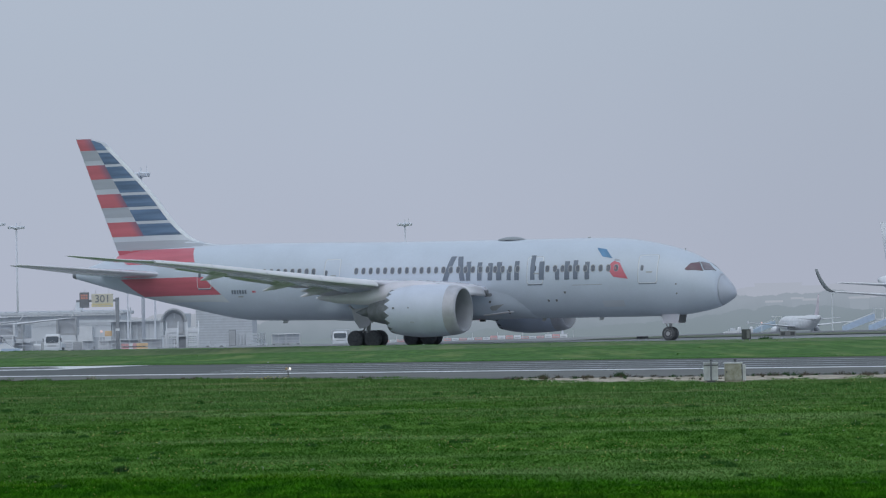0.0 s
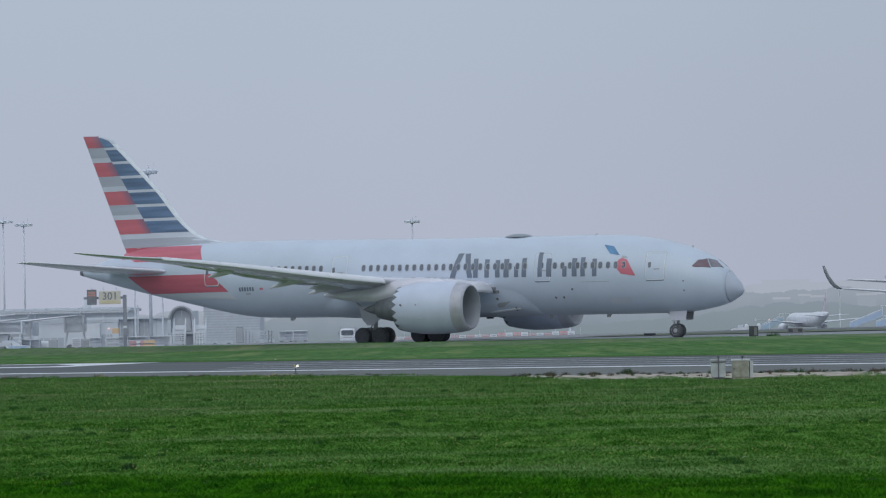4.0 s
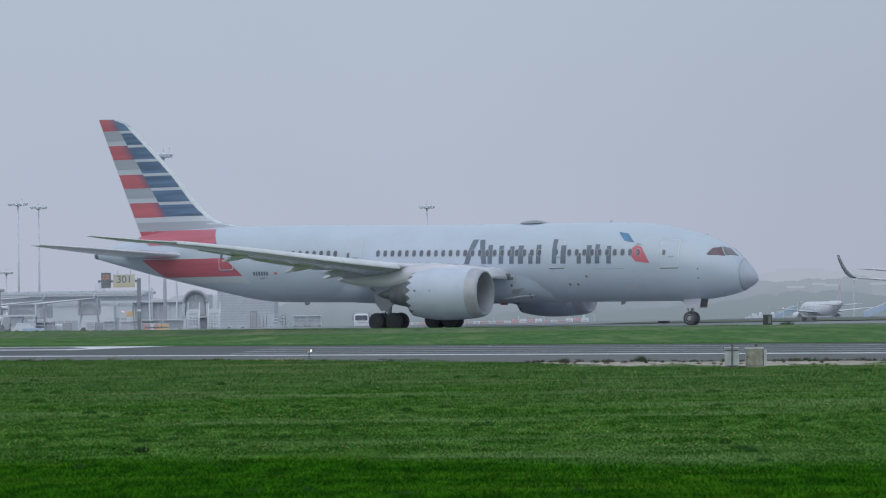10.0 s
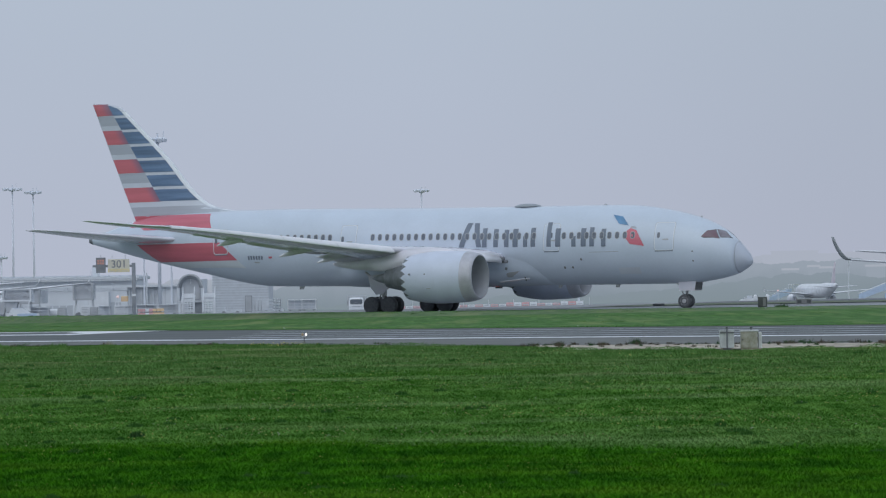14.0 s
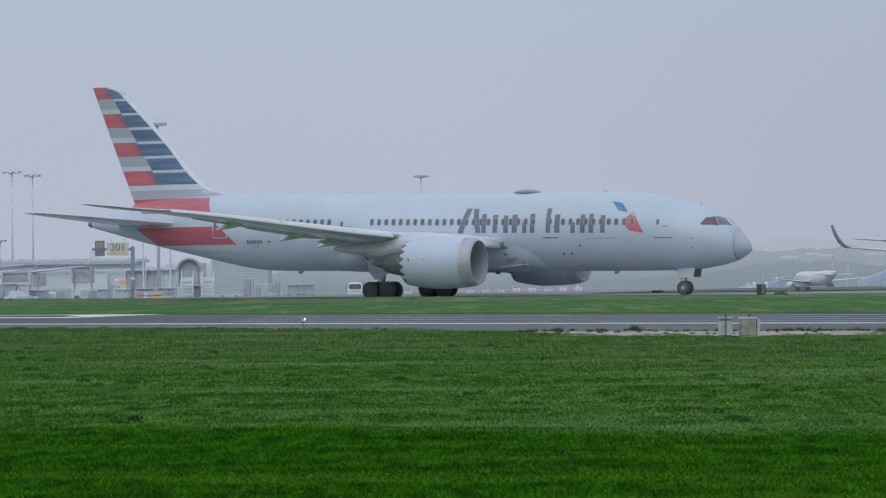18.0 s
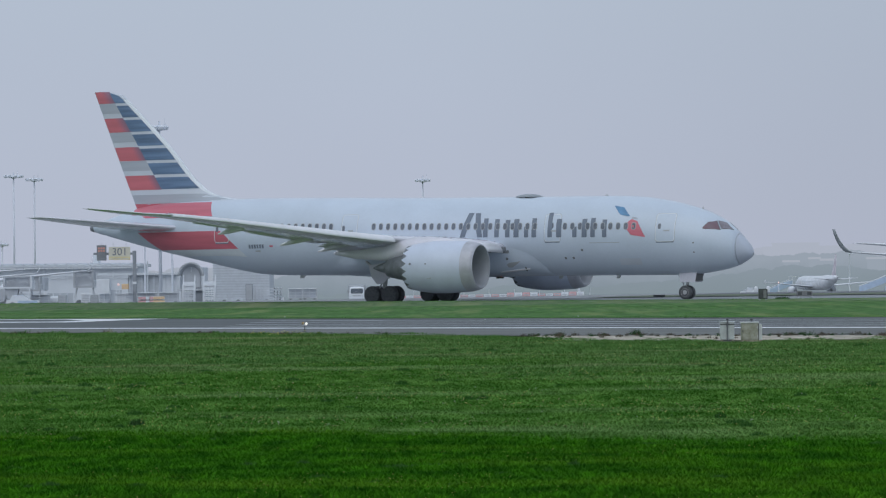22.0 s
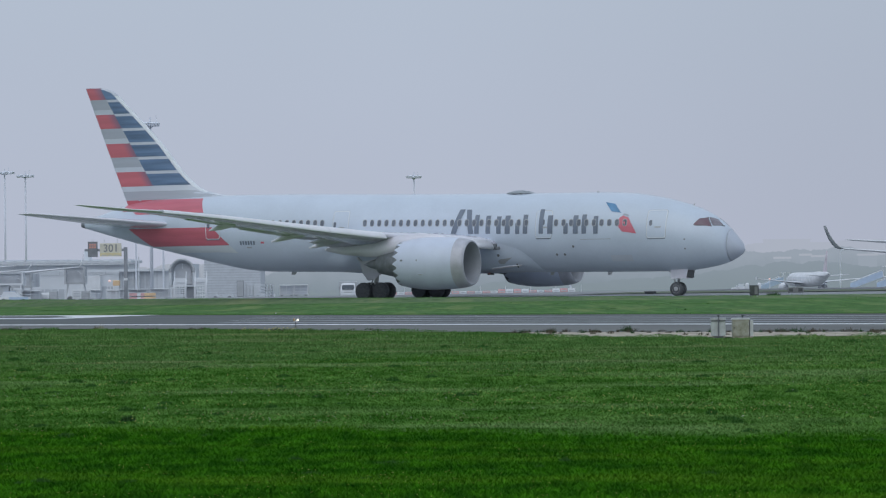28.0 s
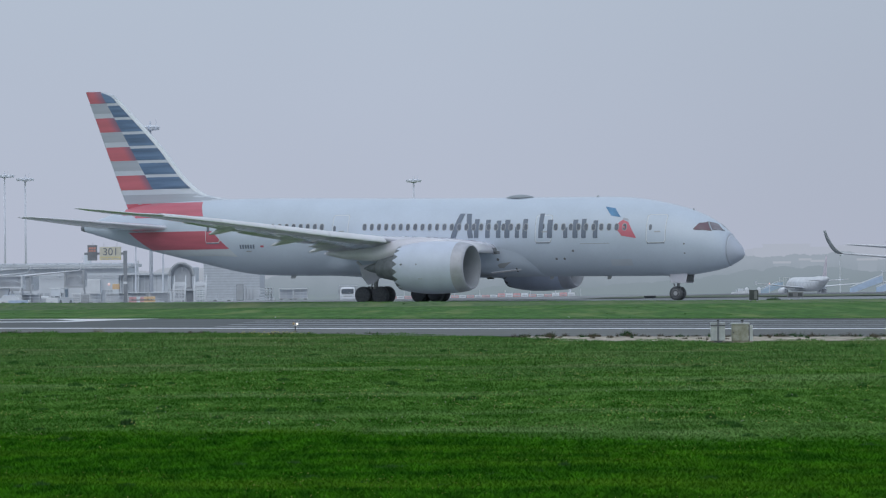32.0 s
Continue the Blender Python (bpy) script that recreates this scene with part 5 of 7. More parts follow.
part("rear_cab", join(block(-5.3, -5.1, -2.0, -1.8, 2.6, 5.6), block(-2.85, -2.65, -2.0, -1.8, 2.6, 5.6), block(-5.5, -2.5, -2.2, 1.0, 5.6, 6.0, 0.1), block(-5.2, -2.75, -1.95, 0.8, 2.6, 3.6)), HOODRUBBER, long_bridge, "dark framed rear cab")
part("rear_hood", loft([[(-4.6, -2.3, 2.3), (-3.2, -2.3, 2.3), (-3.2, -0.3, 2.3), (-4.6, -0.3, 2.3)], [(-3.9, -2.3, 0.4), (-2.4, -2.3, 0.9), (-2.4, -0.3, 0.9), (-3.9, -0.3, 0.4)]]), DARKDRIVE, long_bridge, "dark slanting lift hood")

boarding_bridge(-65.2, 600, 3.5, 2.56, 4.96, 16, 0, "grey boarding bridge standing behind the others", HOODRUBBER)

# the arched bridge head with its two stairs
g = float(ground_z(np.float64(-32.0), np.float64(480)))
head = thing("bridge_head", "rounded grey boarding bridge head seen end on", "boarding bridge", pose(-32.05, 480, g))
def arch_ring(r_x, r_z, base, y):
    return [(r_x * math.cos(math.pi * i / 20), y, base + r_z * math.sin(math.pi * i / 20)) for i in range(21)]
for k, (rx, rz, yy, mt) in enumerate(((1.66, 1.75, 0.0, HOODRUBBER), (1.66, 1.75, 0.35, HALLSLAT), (1.55, 1.62, 0.7, PALEDARK), (1.38, 1.42, 0.95, HOODRUBBER), (1.30, 1.36, 1.3, PALEDARK))):
    o, i_ = arch_ring(rx, rz, 3.5, yy), arch_ring(rx - 0.28, rz - 0.28, 3.5, yy)
    o2, i2 = arch_ring(rx, rz, 3.5, yy + 0.3), arch_ring(rx - 0.28, rz - 0.28, 3.5, yy + 0.3)
    rows_ = [[a, b, c, d] for a, b, c, d in zip(o, o2, i2, i_)]
    part("hood_rib", loft(rows_), mt, head, "curved rubber hood rib", True)
part("inner_wall", loft([[(x, 0.98, z) for x, _, z in arch_ring(1.15, 1.2, 3.5, 0)] + [(-1.15, 0.98, 1.9), (1.15, 0.98, 1.9)], [(x, 1.12, z) for x, _, z in arch_ring(1.15, 1.2, 3.5, 0)] + [(-1.15, 1.12, 1.9), (1.15, 1.12, 1.9)]]), PALEDARK, head, "grey inner wall")
part("cab_side", block(-1.7, -1.3, 0, 1.8, 1.9, 3.55, 0.05), PALESTEEL, head)
part("cab_side", block(1.3, 1.7, 0, 1.8, 1.9, 3.55, 0.05), PALESTEEL, head)
part("floor_deck", block(-1.7, 1.7, 0, 8, 1.65, 1.9, 0.05), PALEDARK, head)
part("tunnel", block(-1.3, 1.3, 2.0, 14, 1.9, 4.6, 0.05), PALESTEEL, head)
part("tube_leg", turned([(-0.4, 0.95), (-0.35, 1.05), (0.35, 1.05), (0.4, 0.95)], 24, "y"), DARKDRIVE, head, "dark round drive unit", at=pose(0.85, 0.8, 1.05))
part("lamp_strip", block(-0.06, 0.06, 0.90, 0.975, 4.0, 4.6), PALEWHITE, head)


def apron_stairs(x, label):
    g = float(ground_z(np.float64(x), np.float64(474)))
    s = thing("maintenance_stairs", label, "stairs", pose(x, 474, g), group="white stairs by the bridge head")
    for sx in (-0.7, 0.7):
        part("stringer", join(beam((sx, 0, 0), (sx, 2.6, 2.5), 0.1, 0.22), block(sx - 0.05, sx + 0.05, 2.5, 2.65, 0, 3.6), block(sx - 0.06, sx + 0.06, 0.0, 0.12, 0, 2.4)), PALEWHITE, s, "white steel side frame")
        part("handrail", join(beam((sx, 0, 1.0), (sx, 2.6, 3.55), 0.07, 0.07), block(sx - 0.04, sx + 0.04, 1.2, 1.28, 1.0, 2.3)), PALEWHITE, s)
    for i in range(10):
        part("tread", block(-0.68, 0.68, 0.05 + i * 0.26, 0.31 + i * 0.26, 0.2 + i * 0.25, 0.30 + i * 0.25), PALEWHITE, s)
    for i in range(6):
        part("cross_bar", block(-0.7, 0.7, -0.04, 0.04, 0.15 + i * 0.42, 0.25 + i * 0.42), PALEWHITE, s)
    part("landing", block(-0.75, 0.75, 2.5, 3.6, 2.4, 2.5), PALEWHITE, s)
    part("upper_panel", block(-0.66, 0.66, 2.42, 2.49, 1.95, 2.75), PALEWHITE, s, "white upper panel")
    for sx in (-0.35, 0.0, 0.35):
        part("grid_bar", block(sx - 0.04, sx + 0.04, -0.05, 0.03, 0.1, 2.3), PALEWHITE, s)


apron_stairs(-32.0, "white steel maintenance stairs with handrails")
apron_stairs(-29.45, "white steel maintenance stairs with handrails")


# ---------------------------------------------------------------- parked narrow-body airliners
def narrow_body(name, label, m, tip, tail_mat, white, flex=0.0, fin_k=1.0):
    """A parked twin-jet: nose at +x, on the ground at z = 0."""
    a = thing(name, label, "airliner", m, group="parked airliners")
    prof = [(-19.2, 0.3, 5.4), (-17, 0.85, 5.1), (-13, 1.5, 4.45), (-8.5, 1.97, 3.95), (-4, 1.97, 3.75), (10, 1.97, 3.75), (13.5, 1.9, 3.72), (15.8, 1.55, 3.55), (17.4, 0.95, 3.3), (18.3, 0.1, 3.15)]
    rz = [curve([(p[0], p[k]) for p in prof]) for k in (1, 2)]
    xs_ = list(np.linspace(-19.2, 18.3, 46))
    part("fuselage", loft([[(x, rz[0](x) * math.sin(t), rz[1](x) + rz[0](x) * 1.03 * math.cos(t)) for t in [2 * math.pi * j / 28 for j in range(28)]] for x in xs_]), white, a, "white fuselage", True)
    for side in (-1, 1):
        w = part("wing", wing_shape([(1.2, 5.2, 7.2, 2.75 + flex * 0.6, 0.12), (6.2, 2.4, 4.2, 3.2 + flex * 0.9, 0.11), (12, -0.7, 2.7, 3.75 + flex * 0.97, 0.10), (16.4, -3.0, 1.6, 4.15 + flex, 0.09)], side, 8), white, a, "white swept wing", True)
        if tip > 1 or flex:
            rings = []
            for q in range(8):
                u = q / 7
                out, up = 16.4 + (0.5 if flex else 0.95) * math.sin(u * 1.35), 4.15 + flex + tip * u ** 1.5
                c = (1.6 if tip < 2 else 1.25) - 0.95 * u * (1 if tip < 2 else 0.8)
                back = 3.0 + 1.9 * u
                th = 0.09 * c * 0.55
                ang = 1.2 * min(1, u * 1.6)
                rings.append([(-back - f_ * c, side * (out + hh * th * math.sin(ang)), up - hh * th * math.cos(ang)) for f_, hh in ((0, 0), (0.25, 0.9), (0.6, 0.8), (1, 0.05), (0.6, -0.8), (0.25, -0.9))])
            part("winglet", loft(rings), WINGLETMAT if tip > 2 else white, w, "upswept curved winglet", True)
        else:
            part("wing_fence", loft([[(-3.2, side * 16.42, 4.0), (-3.2, side * 16.46, 4.0), (-4.9, side * 16.46, 3.75), (-4.9, side * 16.42, 3.75)], [(-4.1, side * 16.5, 4.75), (-4.1, side * 16.53, 4.75), (-5.0, side * 16.53, 4.78), (-5.0, side * 16.5, 4.78)]]), white, w)
        part("tailplane", wing_shape([(0.5, -13.6, 4.2, 4.75, 0.10), (6.2, -17.0, 1.6, 5.15, 0.09)], side, 8), white, a, "white tailplane", True)
        e = part("engine", turned([(6.6, 0.85), (6.5, 1.02), (5.6, 1.18), (4.2, 1.14), (3.0, 0.85), (2.2, 0.55)], 28, "x"), white, a, "white engine nacelle", True, pose(0, side * 5.75, 1.75))
        part("inlet", turned([(6.62, 0.82), (6.0, 0.72), (5.9, 0.02)], 28, "x"), PALEDARK, e)
        part("pylon", beam((5.2, side * 5.75, 2.85), (0.4, side * 5.75, 3.1), 0.25, 0.55), white, a)
        gear = part("main_gear", tube((0, side * 3.8, 0.6), (0.2, side * 3.6, 3.0), 0.16, 0.2, 10), PALESTEEL, a)
        for dy in (-0.4, 0.4):
            part("tyre", turned([(-0.2, 0.4), (-0.17, 0.56), (0.17, 0.56), (0.2, 0.4)], 20, "y"), PALETYRE, gear, at=pose(0, side * 3.8 + dy, 0.56))
    part("fin", loft([[(-17.6 + (le + 17.6 - u) * fin_k, h, z) for u, h in aerofoil(le - te, 0.09, 8)] for z, le, te in ((5.2, -11.0, -17.6), (7.2, -13.2, -17.9), (9.5, -15.2, -18.4), (11.75, -17.1, -19.0))]), tail_mat, a, "tall tail fin", True)
    ng = part("nose_gear", tube((12.6, 0, 0.4), (12.7, 0, 2.4), 0.12, 0.14, 10), PALESTEEL, a)
    for dy in (-0.25, 0.25):
        part("tyre", turned([(-0.12, 0.25), (-0.1, 0.38), (0.1, 0.38), (0.12, 0.25)], 18, "y"), PALETYRE, ng, at=pose(12.6, dy, 0.38))
    for k in range(30):
        x = -9.5 + k * 0.76
        for side in (-1, 1):
            part("cabin_window", block(x - 0.12, x + 0.12, side * 1.955 - 0.02, side * 1.955 + 0.02, 4.12, 4.45), PALEGLASS, a)
    for side in (-1, 1):
        part("cockpit_window", loft([[(15.7, side * 1.25, 4.35), (15.7, side * 1.0, 4.75)], [(16.9, side * 0.75, 4.05), (16.7, side * 0.5, 4.35)]], cap=False, closed=False), PALEGLASS, a)
    part("exhaust_cone", turned([(-19.5, 0.14), (-19.1, 0.32)], 14, "x"), PALEDARK, a, at=pose(0, 0, 5.42))
    return a


WINGLETMAT = material("winglet_grey_green", (0.30, 0.33, 0.345), 0.45, vary=0.12)
# These parked airliner paints have the mist mixed into their colours.
DULLWHITE = material("hazed_airliner_white", (0.77, 0.79, 0.83), 0.5, vary=0.12, scale=0.8)
PALEPINK = material("hazed_pink_fin", (0.66, 0.60, 0.655), 0.5, vary=0.10, scale=0.6)
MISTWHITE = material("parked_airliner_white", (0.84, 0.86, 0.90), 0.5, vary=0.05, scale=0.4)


def parked(x, y, turn):
    return pose(x, y, float(ground_z(np.float64(x), np.float64(y))), 0, 0, turn)


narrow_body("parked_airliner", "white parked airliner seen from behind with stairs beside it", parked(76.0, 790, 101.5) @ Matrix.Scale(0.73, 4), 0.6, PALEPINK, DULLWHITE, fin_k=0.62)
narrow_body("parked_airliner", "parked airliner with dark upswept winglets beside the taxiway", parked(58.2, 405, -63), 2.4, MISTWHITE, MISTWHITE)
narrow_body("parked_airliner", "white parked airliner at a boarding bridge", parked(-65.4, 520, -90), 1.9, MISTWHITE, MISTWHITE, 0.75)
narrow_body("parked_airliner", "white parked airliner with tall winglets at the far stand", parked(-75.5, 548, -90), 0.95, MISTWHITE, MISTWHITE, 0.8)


# ---------------------------------------------------------------- vehicles and ground equipment
def wheel_pair(parent, x, w, r, name="wheel"):
    return [part(name, turned([(-0.1, r * 0.8), (-0.09, r), (0.09, r), (0.1, r * 0.8)], 18, "y"), PALETYRE, parent, at=pose(x, sy * w, r)) for sy in (-1, 1)]


def put(x, y, turn=0.0):
    return pose(x, y, float(ground_z(np.float64(x), np.float64(y))) + 0.02, 0, 0, turn)


def van(m, label, body, long=4.6, high=2.1):
    """A panel van facing +x."""
    v = thing("van", label, "van", m, group="apron vehicles")
    w = 0.95
    side = [(-long / 2, 0.35), (-long / 2, high - 0.1), (-long / 2 + 0.1, high), (long / 2 - 1.5, high), (long / 2 - 0.75, 1.25), (long / 2 - 0.05, 1.05), (long / 2, 0.9), (long / 2, 0.35)]
    part("body", loft([[(x, y * (1 - 0.06 * (z > 1.3)), z) for x, z in side] for y in (-w, -w * 0.6, w * 0.6, w)]), body, v, "white van body")
    part("windscreen", loft([[(long / 2 - 1.47, -0.75, high - 0.08), (long / 2 - 1.47, 0.75, high - 0.08)], [(long / 2 - 0.72, -0.85, 1.28), (long / 2 - 0.72, 0.85, 1.28)]], cap=False, closed=False), PALEGLASS, v, at=pose(0.02, 0, 0.02))
    part("bumper", block(long / 2 - 0.1, long / 2 + 0.08, -0.95, 0.95, 0.35, 0.6, 0.03), PALEDARK, v)
    for sy in (-1, 1):
        part("headlight", block(long / 2 - 0.02, long / 2 + 0.03, sy * 0.72 - 0.15, sy * 0.72 + 0.15, 0.72, 0.9), PALEWHITE, v)
        part("side_window", block(long / 2 - 2.3, long / 2 - 1.4, sy * 0.93 - 0.02, sy * 0.93 + 0.02, 1.35, 1.85), PALEGLASS, v)
        part("mirror", block(long / 2 - 1.1, long / 2 - 1.0, sy * 1.12 - 0.1, sy * 1.12 + 0.1, 1.25, 1.6), PALEDARK, v)
    wheel_pair(v, long / 2 - 0.85, 0.85, 0.34)
    wheel_pair(v, -long / 2 + 0.85, 0.85, 0.34)


def baggage_cart(m, label, panel_mat):
    c = thing("baggage_cart", label, "baggage cart", m, group="baggage carts")
    part("deck", block(-1.25, 1.25, -0.75, 0.75, 0.42, 0.52), PALEDARK, c)
    part("roof", block(-1.27, 1.27, -0.78, 0.78, 1.55, 1.62, 0.02), PALEWHITE, c, "pale roof panel")
    for sx in (-1.2, 0, 1.2):
        for sy in (-0.72, 0.72):
            part("post", block(sx - 0.04, sx + 0.04, sy - 0.04, sy + 0.04, 0.5, 1.56), PALEWHITE, c)
    part("back_panel", block(-1.2, 1.2, 0.68, 0.72, 0.5, 1.5), panel_mat, c)
    for i in range(2):
        part("side_rail", block(-1.2, 1.2, -0.74, -0.70, 0.75 + i * 0.35, 0.82 + i * 0.35), PALEWHITE, c)
    part("tow_bar", beam((1.25, 0, 0.45), (1.42, 0, 0.35), 0.07, 0.07), PALEDARK, c)
    wheel_pair(c, 0.85, 0.6, 0.22)
    wheel_pair(c, -0.85, 0.6, 0.22)


def car(m, label, body):
    v = thing("car", label, "car", m, group="apron vehicles")
    w = 0.88
    lower = [(-2.05, 0.3), (-2.1, 0.6), (-2.0, 0.88), (0.9, 0.88), (1.95, 0.76), (2.1, 0.55), (2.05, 0.3)]
    part("body", loft([[(x, y, z) for x, z in lower] for y in (-w, w)]), body, v)
    part("cabin", loft([[(-1.7, y * 0.97, 0.88), (-1.35, y * 0.82, 1.45), (0.2, y * 0.82, 1.45), (0.95, y * 0.95, 0.88)] for y in (-w, w)]), PALEGLASS, v)
    part("roof", block(-1.35, 0.2, -0.74, 0.74, 1.43, 1.49, 0.02), body, v)
    wheel_pair(v, 1.3, 0.8, 0.31)
    wheel_pair(v, -1.3, 0.8, 0.31)
    return v


TRUCKGLASS = material("truck_windscreen", (0.105, 0.125, 0.15), 0.6, vary=0.1, gloss=0.2)


# the white truck facing the camera beside the main wheels
def truck(m, label, boxed):
    v = thing("truck", label, "truck", m, group="apron vehicles")
    side = [(0.0, 0.4), (0.0, 2.2), (0.15, 2.36), (0.96, 2.36), (1.06, 2.28), (1.55, 1.25), (1.63, 1.1), (1.65, 0.4)]
    part("cab", loft([[(x, y * (0.90 if z > 1.5 else 1) * k, z - (0.10 if abs(y) > 0.9 and z > 2.1 else 0)) for x, z in side] for y, k in ((-0.97, 1), (-0.86, 1), (0.86, 1), (0.97, 1))]), PALEWHITE, v, "white truck cab")
    pane = [(1.340 - 0.43 * b, a, 1.69 + 0.903 * b) for a, b in rounded(0, 0, 1.58, 0.86, 0.18)]
    n = len(pane)
    part("windscreen", ([(x + d * 0.903, y, z + d * 0.43) for d in (0.0, 0.05) for x, y, z in pane], [tuple(range(n, 2 * n))] + [(i, (i + 1) % n, n + (i + 1) % n, n + i) for i in range(n)]), TRUCKGLASS, v, "dark rounded windscreen")
    for sy in (-1, 1):
        part("wiper", tube((1.57, sy * 0.40, 1.34), (1.45, sy * 0.05, 1.60), 0.018, 0.012, 6), PALEDARK, v)
        part("side_window", block(0.35, 1.05, sy * 0.89 - 0.015, sy * 0.89 + 0.015, 1.38, 1.92), TRUCKGLASS, v)
        part("headlight", block(1.63, 1.69, sy * 0.75 - 0.14, sy * 0.75 + 0.14, 0.78, 0.98), PALESTEEL, v)
        part("mirror", block(1.2, 1.3, sy * 1.12 - 0.08, sy * 1.12 + 0.08, 1.4, 1.85), DARKDRIVE, v)
    part("grille", block(1.64, 1.68, -0.55, 0.55, 0.84, 1.0), HOODRUBBER, v, "grey front grille")
    part("screen_base", block(1.56, 1.62, -0.85, 0.85, 1.17, 1.24), PALEDARK, v)
    part("bumper", block(1.6, 1.78, -0.98, 0.98, 0.4, 0.65, 0.03), PALESTEEL, v)
    if boxed:
        part("load_box", block(-3.2, -0.1, -1.15, 1.15, 0.75, 2.62, 0.04), HOODRUBBER, v, "grey load box")
    else:
        part("load_bed", join(block(-3.3, -0.12, -1.0, 1.0, 0.70, 0.82), block(-3.3, -0.12, -1.0, -0.95, 0.82, 1.12), block(-3.3, -0.12, 0.95, 1.0, 0.82, 1.12), block(-3.3, -3.25, -0.95, 0.95, 0.82, 1.12)), PALESTEEL, v, "low flat bed with drop sides")
        part("head_board", block(-0.2, -0.12, -0.9, 0.9, 1.12, 2.0), PALEDARK, v)
    part("light_bar", block(0.5, 0.7, -0.5, 0.5, 2.36, 2.43), PALESTEEL, v)
    return v, [w for x in (0.8, -2.2) for w in wheel_pair(v, x, 0.85, 0.38)]


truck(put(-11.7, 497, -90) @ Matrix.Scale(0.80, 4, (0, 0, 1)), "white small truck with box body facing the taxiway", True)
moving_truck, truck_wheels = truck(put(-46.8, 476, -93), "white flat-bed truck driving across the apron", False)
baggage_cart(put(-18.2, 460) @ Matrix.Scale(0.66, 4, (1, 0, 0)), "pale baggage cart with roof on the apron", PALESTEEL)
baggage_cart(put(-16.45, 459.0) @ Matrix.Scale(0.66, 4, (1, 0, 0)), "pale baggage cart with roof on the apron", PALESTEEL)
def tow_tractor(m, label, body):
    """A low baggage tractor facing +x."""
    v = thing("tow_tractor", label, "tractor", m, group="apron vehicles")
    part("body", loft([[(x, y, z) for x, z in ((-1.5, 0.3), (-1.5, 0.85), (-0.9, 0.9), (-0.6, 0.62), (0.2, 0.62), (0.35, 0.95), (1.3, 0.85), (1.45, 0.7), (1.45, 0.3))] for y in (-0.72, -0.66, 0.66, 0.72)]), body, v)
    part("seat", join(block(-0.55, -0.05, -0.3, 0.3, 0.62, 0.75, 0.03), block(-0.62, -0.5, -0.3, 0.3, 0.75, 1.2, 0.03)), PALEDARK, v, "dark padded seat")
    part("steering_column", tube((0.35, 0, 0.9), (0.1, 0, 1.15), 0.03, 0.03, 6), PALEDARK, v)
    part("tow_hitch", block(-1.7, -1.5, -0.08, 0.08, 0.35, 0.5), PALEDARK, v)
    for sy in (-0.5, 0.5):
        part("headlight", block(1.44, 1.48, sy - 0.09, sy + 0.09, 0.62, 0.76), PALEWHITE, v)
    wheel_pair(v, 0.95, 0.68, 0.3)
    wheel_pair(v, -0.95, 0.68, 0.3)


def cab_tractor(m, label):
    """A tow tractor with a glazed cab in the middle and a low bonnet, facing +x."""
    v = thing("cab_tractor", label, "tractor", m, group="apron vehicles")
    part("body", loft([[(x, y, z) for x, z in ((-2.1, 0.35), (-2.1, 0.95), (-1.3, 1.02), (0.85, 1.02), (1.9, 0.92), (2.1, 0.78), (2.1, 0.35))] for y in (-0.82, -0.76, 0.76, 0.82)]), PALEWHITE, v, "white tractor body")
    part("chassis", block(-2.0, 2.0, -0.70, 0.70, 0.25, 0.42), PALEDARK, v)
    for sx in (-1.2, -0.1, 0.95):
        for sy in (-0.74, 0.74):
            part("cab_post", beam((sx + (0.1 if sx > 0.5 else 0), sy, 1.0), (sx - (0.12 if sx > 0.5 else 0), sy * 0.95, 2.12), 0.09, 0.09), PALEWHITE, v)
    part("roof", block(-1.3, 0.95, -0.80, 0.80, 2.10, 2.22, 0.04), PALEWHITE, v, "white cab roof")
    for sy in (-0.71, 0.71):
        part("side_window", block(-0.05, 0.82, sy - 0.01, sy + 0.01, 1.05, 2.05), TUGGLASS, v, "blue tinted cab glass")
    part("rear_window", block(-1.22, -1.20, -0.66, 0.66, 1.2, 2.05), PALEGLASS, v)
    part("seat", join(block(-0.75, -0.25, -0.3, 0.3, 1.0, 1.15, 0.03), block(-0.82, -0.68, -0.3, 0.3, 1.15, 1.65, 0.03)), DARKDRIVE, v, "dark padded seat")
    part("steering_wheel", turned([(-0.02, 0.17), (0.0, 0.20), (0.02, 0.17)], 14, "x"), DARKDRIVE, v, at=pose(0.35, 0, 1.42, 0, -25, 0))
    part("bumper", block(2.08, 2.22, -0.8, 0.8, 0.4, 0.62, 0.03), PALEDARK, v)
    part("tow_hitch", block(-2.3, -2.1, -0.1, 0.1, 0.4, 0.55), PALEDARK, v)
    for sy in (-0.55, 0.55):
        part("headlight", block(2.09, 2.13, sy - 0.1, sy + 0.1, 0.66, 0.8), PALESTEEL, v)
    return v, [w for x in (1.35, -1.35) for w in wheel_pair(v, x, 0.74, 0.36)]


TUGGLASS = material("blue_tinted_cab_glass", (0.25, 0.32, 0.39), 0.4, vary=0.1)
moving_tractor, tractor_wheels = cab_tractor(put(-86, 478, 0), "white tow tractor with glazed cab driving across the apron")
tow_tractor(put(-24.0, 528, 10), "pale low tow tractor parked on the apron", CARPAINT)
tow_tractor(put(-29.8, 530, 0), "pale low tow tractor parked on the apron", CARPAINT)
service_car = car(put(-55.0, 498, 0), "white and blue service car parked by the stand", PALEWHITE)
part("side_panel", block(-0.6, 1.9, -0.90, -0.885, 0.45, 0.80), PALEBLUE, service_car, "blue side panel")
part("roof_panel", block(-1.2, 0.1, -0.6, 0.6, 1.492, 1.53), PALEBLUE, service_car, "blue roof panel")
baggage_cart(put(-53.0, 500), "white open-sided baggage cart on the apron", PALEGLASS)


